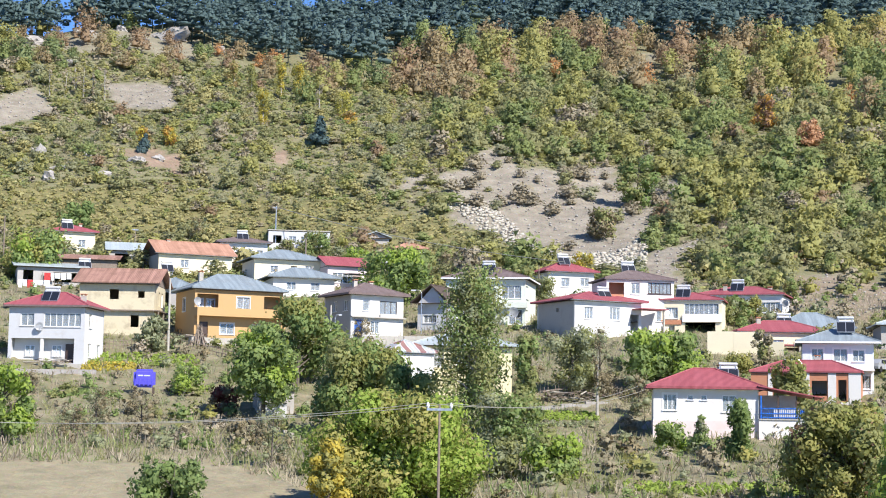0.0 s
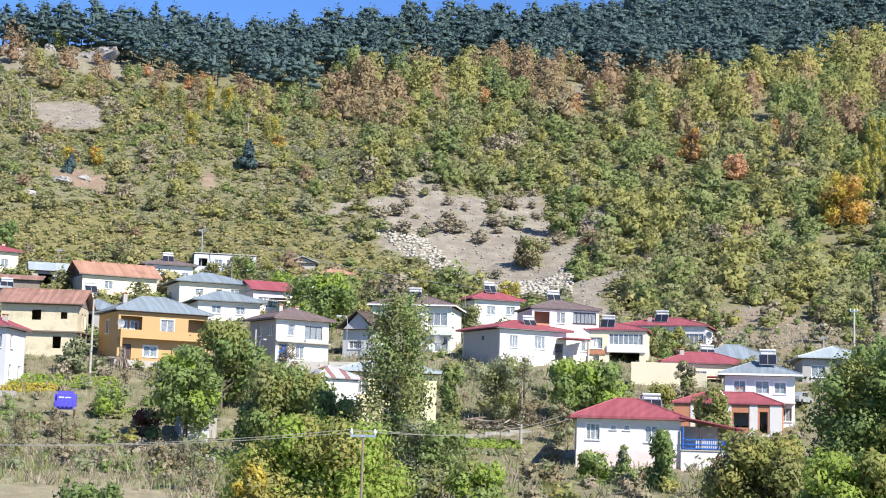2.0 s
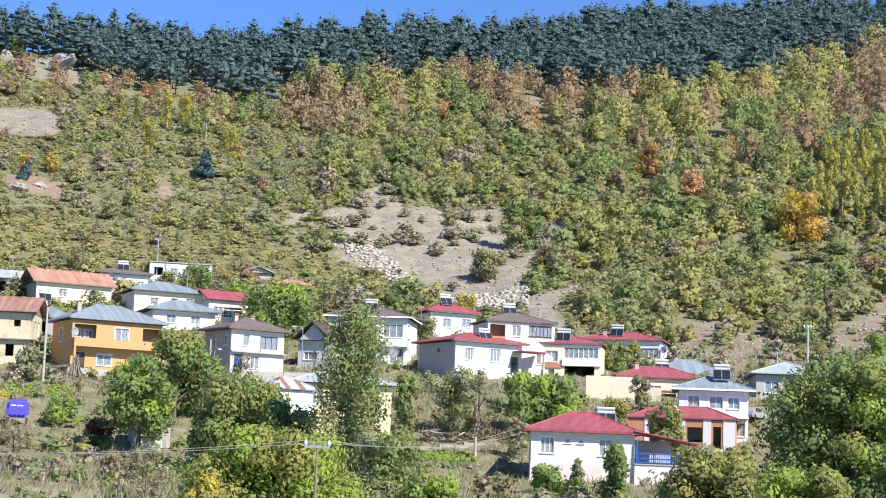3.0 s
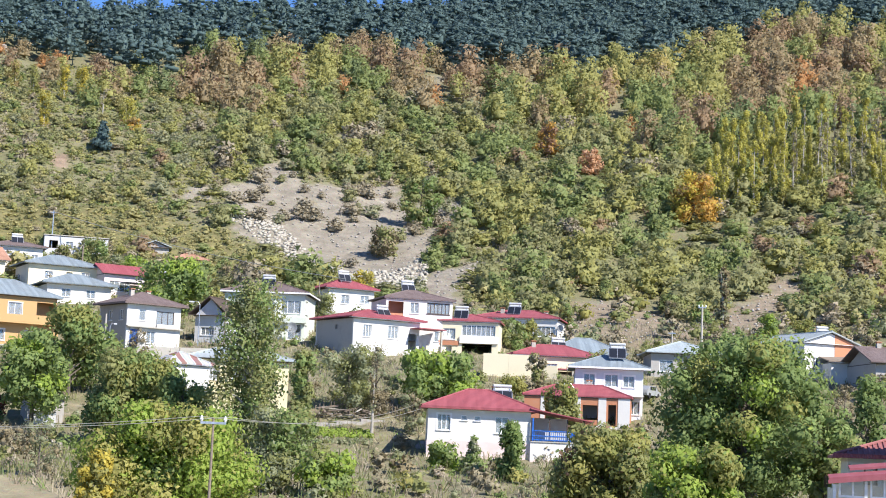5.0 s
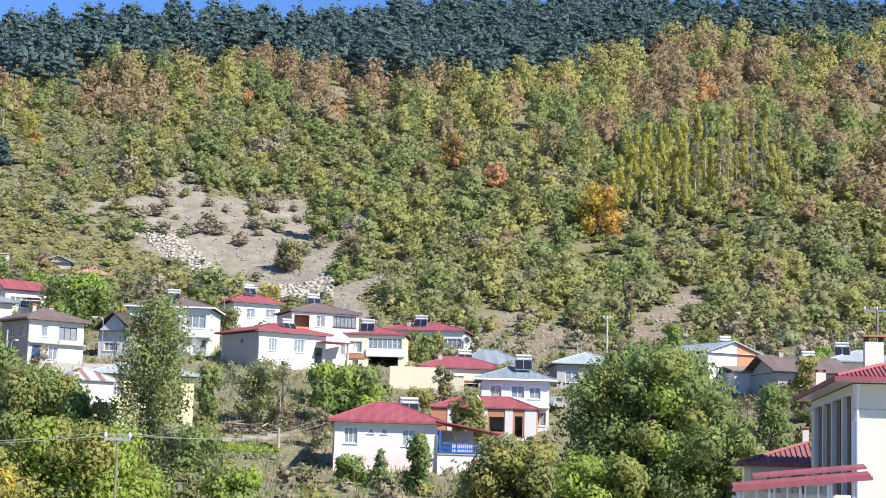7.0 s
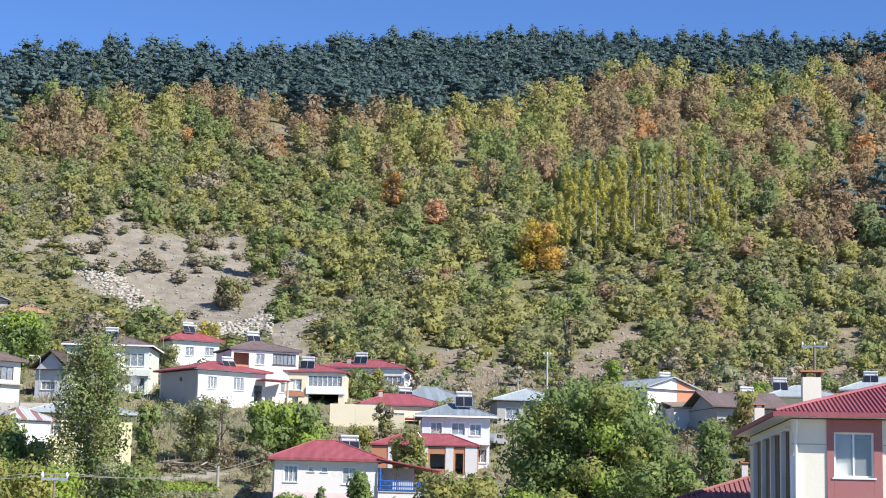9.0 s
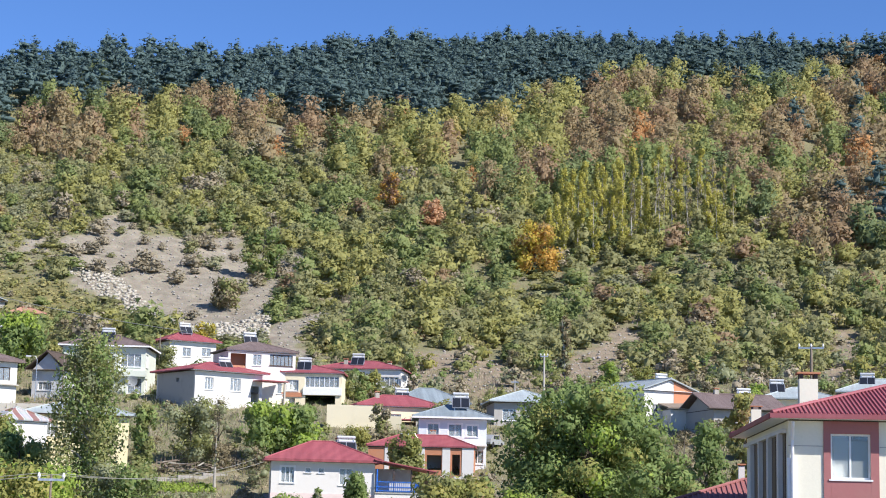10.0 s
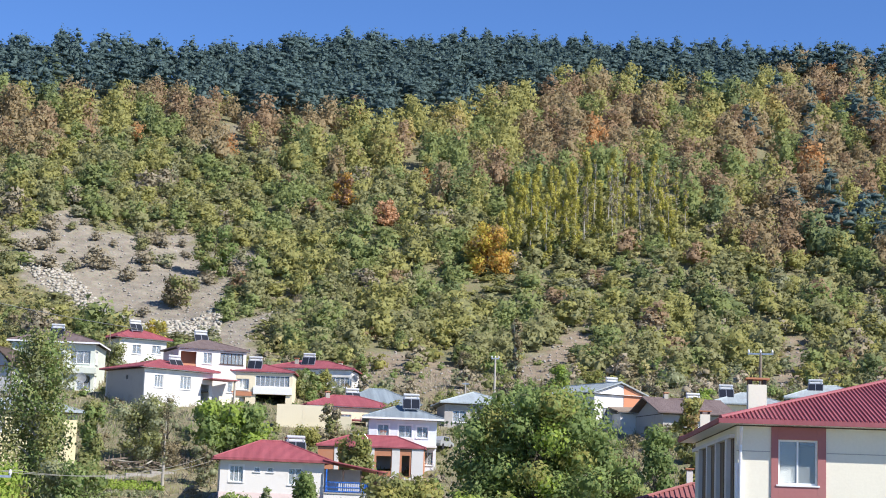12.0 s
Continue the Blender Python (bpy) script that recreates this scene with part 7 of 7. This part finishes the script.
    open_ = np.sin(az * 1.1 + d * 0.06) * np.sin(az * 0.37 - d * 0.045 + 1)
    row = (az > 9.6) & (az < 15.9) & (d > 318) & (d < 378)
    soil = np.zeros(len(az), bool)
    for poly in SCREE[4:]:
        soil |= inside(az, d, poly)
    thin = np.where(az < -7, 0.66, 1.0) - 0.08 * (open_ > 0.4) - 0.3 * gold
    few = np.where(d > 312, 0.5, 0.06)
    keep = ((d < low) | row) & (~bare(az, d) | (inside(az, d, SCREE[0]) & (rng.random(len(az)) < few))) & (~soil | (rng.random(len(az)) < 0.13)) & (rng.random(len(az)) < thin)
    az, d, gold = az[keep], d[keep], gold[keep]
    rocky = inside(az, d, SCREE[0])
    patch = np.sin(az * 1.9 - d * 0.05) + np.sin(az * 0.8 + d * 0.075) + 0.75 * rng.normal(size=len(az))
    tone = np.select([patch < -2.4, patch < -0.8, patch < 0.55, patch < 2.3, patch < 2.6], [4, 1, 0, 2, 5], 3)
    tone = np.where(gold & (rng.random(len(az)) < 0.6), 6, tone)
    tone = np.where((az < -7) & (rng.random(len(az)) < 0.5), rng.choice([3, 5, 6, 6, 0], len(az)), tone)
    tone = np.where(rocky, rng.choice([3, 5, 0], len(az), p=[0.55, 0.25, 0.2]), tone)
    tone = np.where(rng.random(len(az)) < 0.02, 7, tone)
    wide = np.where(gold, 3.0, np.where(az < -7, 4.0, 5.4)) * (0.6 + 1.0 * rng.random(len(az)) ** 1.4) * np.where(rocky, 0.8, 1.0)
    tall = wide * np.where(gold, 0.55, np.where(az < -7, 0.68, 0.80)) * (0.8 + 0.4 * rng.random(len(az))) * np.maximum(grown(az, d), 0.75 * rocky)
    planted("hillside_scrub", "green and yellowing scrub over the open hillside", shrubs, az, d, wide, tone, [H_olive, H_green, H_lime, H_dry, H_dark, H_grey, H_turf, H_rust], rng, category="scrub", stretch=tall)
    # low bushes that carpet the open slope
    tufts = [round_template(rng, 44, 0.10, 0.8, 3) for _ in range(6)]
    az, d = scatter(rng, -25, 23, 250, 440, 2.9)
    _, _, gold = zones(az, d)
    soil = np.zeros(len(az), bool)
    for poly in SCREE[4:]:
        soil |= inside(az, d, poly)
    keep = (d < np.interp(az, WOOD_AZ, WOOD_D) + 25) & ~bare(az, d) & (rng.random(len(az)) < np.where(az < 2, 0.95, 0.85) - 0.65 * soil)
    az, d, gold = az[keep], d[keep], gold[keep]
    wide = (1.6 + 1.9 * rng.random(len(az))) * np.where(az > 2, 1.25, 1.0)
    patch = np.sin(az * 2.3 - d * 0.06) + np.sin(az * 0.9 + d * 0.1) + 0.7 * rng.normal(size=len(az))
    tone = np.select([patch < -1.2, patch < 0.0, patch < 0.9, patch < 1.7], [1, 0, 2, 4], 3)
    tone = np.where(gold, rng.choice([0, 4, 4, 2], len(az)), tone)
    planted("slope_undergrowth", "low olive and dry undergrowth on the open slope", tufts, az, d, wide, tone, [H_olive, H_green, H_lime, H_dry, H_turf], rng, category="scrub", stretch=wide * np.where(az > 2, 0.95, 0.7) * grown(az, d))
    # knee-high growth that closes the ground between the bushes
    low_tufts = [leaf_sprays(rng, [(0.25 * math.cos(k * 1.3 + j), 0.25 * math.sin(k * 1.3 + j), 0.1, 0.28, 0.28, 0.2) for k in range(5)], 16, 0.16, 0.4) for j in range(6)]
    az, d = scatter(rng, -25, 5, 254, 440, 1.4)
    _, _, gold = zones(az, d)
    keep = (d < np.interp(az, WOOD_AZ, WOOD_D) + 20) & ~bare(az, d) & (rng.random(len(az)) < 0.85)
    az, d, gold = az[keep], d[keep], gold[keep]
    wide = 1.3 + 1.1 * rng.random(len(az))
    shade = np.sin(az * 1.7 - d * 0.05) + np.sin(az * 0.7 + d * 0.08) + rng.normal(size=len(az))
    tone = np.select([shade < -1.0, shade < 0.6, shade < 1.4], [1, 0, 3], 2)
    tone = np.where(gold, rng.choice([4, 4, 0, 2], len(az)), tone)
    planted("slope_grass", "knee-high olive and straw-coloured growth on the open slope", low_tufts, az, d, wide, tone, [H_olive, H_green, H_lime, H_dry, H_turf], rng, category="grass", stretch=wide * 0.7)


hillside()


def village_scrub():
    rng = np.random.default_rng(12)
    shrubs = [round_template(rng, 80, 0.075, 0.8, 5) for _ in range(6)]
    az, d = scatter(rng, -24, 24, 98, 262, 2.9)
    _, field, _ = zones(az, d)
    keep = ~field & (rng.random(len(az)) < np.interp(d, [98, 150, 175, 205, 262], [0.9, 0.9, 0.7, 0.55, 0.75]))
    for poly in SCREE[4:]:
        keep &= ~(inside(az, d, poly) & (rng.random(len(az)) < 0.55))
    keep &= ~((az > -3.6) & (az < -0.6) & (d > 128) & (d < 180) & (rng.random(len(az)) < 0.8))
    for o, wide, deep in PLANS:
        x, y = d * np.sin(np.radians(az)), d * np.cos(np.radians(az))
        local = o.matrix_basis.inverted()
        lx = local[0][0] * x + local[0][1] * y + local[0][3]
        ly = local[1][0] * x + local[1][1] * y + local[1][3]
        keep &= ~((lx > -1.2) & (lx < wide + 1.2) & (ly > -2.0) & (ly < deep + 0.6))
    az, d = az[keep], d[keep]
    tone = rng.choice(7, len(az), p=[0.28, 0.19, 0.15, 0.10, 0.16, 0.08, 0.04])
    big = (0.8 + 2.1 * rng.random(len(az)) ** 1.8) * np.interp(d, [98, 150, 215, 262], [1.0, 1.15, 1.2, 1.2]) * np.where(az > 4, np.interp(d, [205, 250], [1.0, 1.8]), 1.0)
    planted("village_scrub", "low bushes and dry brush between the houses", shrubs, az, d, big, tone, [F_olive, F_green, F_dry, F_brown, F_grey, F_straw, F_lime], rng, category="scrub", stretch=big * 0.8)
    # dry weeds in upright tufts
    az, d = scatter(rng, -24, 24, 90, 250, 0.85)
    _, field, _ = zones(az, d)
    edge = inside(az, d, [(-40, 128), (-14, 126), (-11.5, 114), (-9, 112), (-9, 150), (-40, 158)])
    keep = np.where(edge, rng.random(len(az)) < 0.8, rng.random(len(az)) < np.where(az > -8, 0.42, 0.26)) & (~field | edge)
    az, d = az[keep], d[keep]
    n = 7
    base = np.zeros((n, 4, 3))
    blades = []
    for _ in range(5):
        q = base.copy()
        for k in range(n):
            a, r = rng.random() * 6.2832, 0.35 * rng.random()
            cx, cy, lean = r * math.cos(a), r * math.sin(a), 0.25 * rng.normal(size=2)
            hgt, w = 0.3 + 0.4 * rng.random(), 0.028
            b = rng.random() * 3.14
            dx, dy = w * math.cos(b), w * math.sin(b)
            q[k] = [(cx - dx, cy - dy, 0), (cx + dx, cy + dy, 0), (cx + lean[0] + dx * 0.6, cy + lean[1] + dy * 0.6, hgt), (cx + lean[0] - dx * 0.6, cy + lean[1] - dy * 0.6, hgt)]
        blades.append(q)
    big = 0.7 + 1.0 * rng.random(len(az))
    planted("dry_weeds", "dry straw-coloured weeds and grass tufts", blades, az, d, big, rng.choice(4, len(az), p=[0.3, 0.25, 0.28, 0.17]), [F_straw, F_dry, F_olive, F_green], rng, category="grass", stretch=big * 0.9)


def stones():
    """Loose blocks that lie on the scree."""
    rng = np.random.default_rng(13)
    cube = np.array([(-1, -1, -1), (1, -1, -1), (1, 1, -1), (-1, 1, -1), (-1, -1, 1), (1, -1, 1), (1, 1, 1), (-1, 1, 1)], float) * 0.5
    faces = np.array([(0, 3, 2, 1), (4, 5, 6, 7), (0, 1, 5, 4), (1, 2, 6, 5), (2, 3, 7, 6), (3, 0, 4, 7)])
    for name, label, mat, poly_test, gap, sizes in (("limestone_blocks", "pale limestone blocks fallen at the foot of the scree", M_rubble, lambda a, d: inside(a, d, BOULDERS), 0.85, (0.28, 0.66)), ("scree_stones", "small grey stones strewn over the scree", M_grey_stone, lambda a, d: zones(a, d)[0] | np.any([inside(a, d, p) for p in SCREE[4:] + [GULLY]], axis=0), 1.5, (0.12, 0.36))):
        az, d = scatter(rng, -24, 24, 225, 440, gap)
        ok = poly_test(az, d)
        az, d = az[ok], d[ok]
        n = len(az)
        x, y = d * np.sin(np.radians(az)), d * np.cos(np.radians(az))
        s = sizes[0] + (sizes[1] - sizes[0]) * rng.random(n) ** 2
        v = cube[None] * (1 + 0.35 * rng.normal(size=(n, 8, 3)).clip(-1.2, 1.2)) * s[:, None, None] * np.array([1.2, 1.0, 0.8])
        t = rng.random(n) * 6.28
        c, sn = np.cos(t)[:, None], np.sin(t)[:, None]
        w = np.stack([v[..., 0] * c - v[..., 1] * sn + x[:, None], v[..., 0] * sn + v[..., 1] * c + y[:, None], v[..., 2] + (ground(x, y) + s * 0.2)[:, None]], -1)
        me = bpy.data.meshes.new(name)
        fill(me, w.reshape(-1, 3), (faces[None] + 8 * np.arange(n)[:, None, None]).reshape(-1, 4))
        me.materials.append(mat)
        tagged(new(name, me), label, "stones", kind="stuff")


village_scrub()
stones()
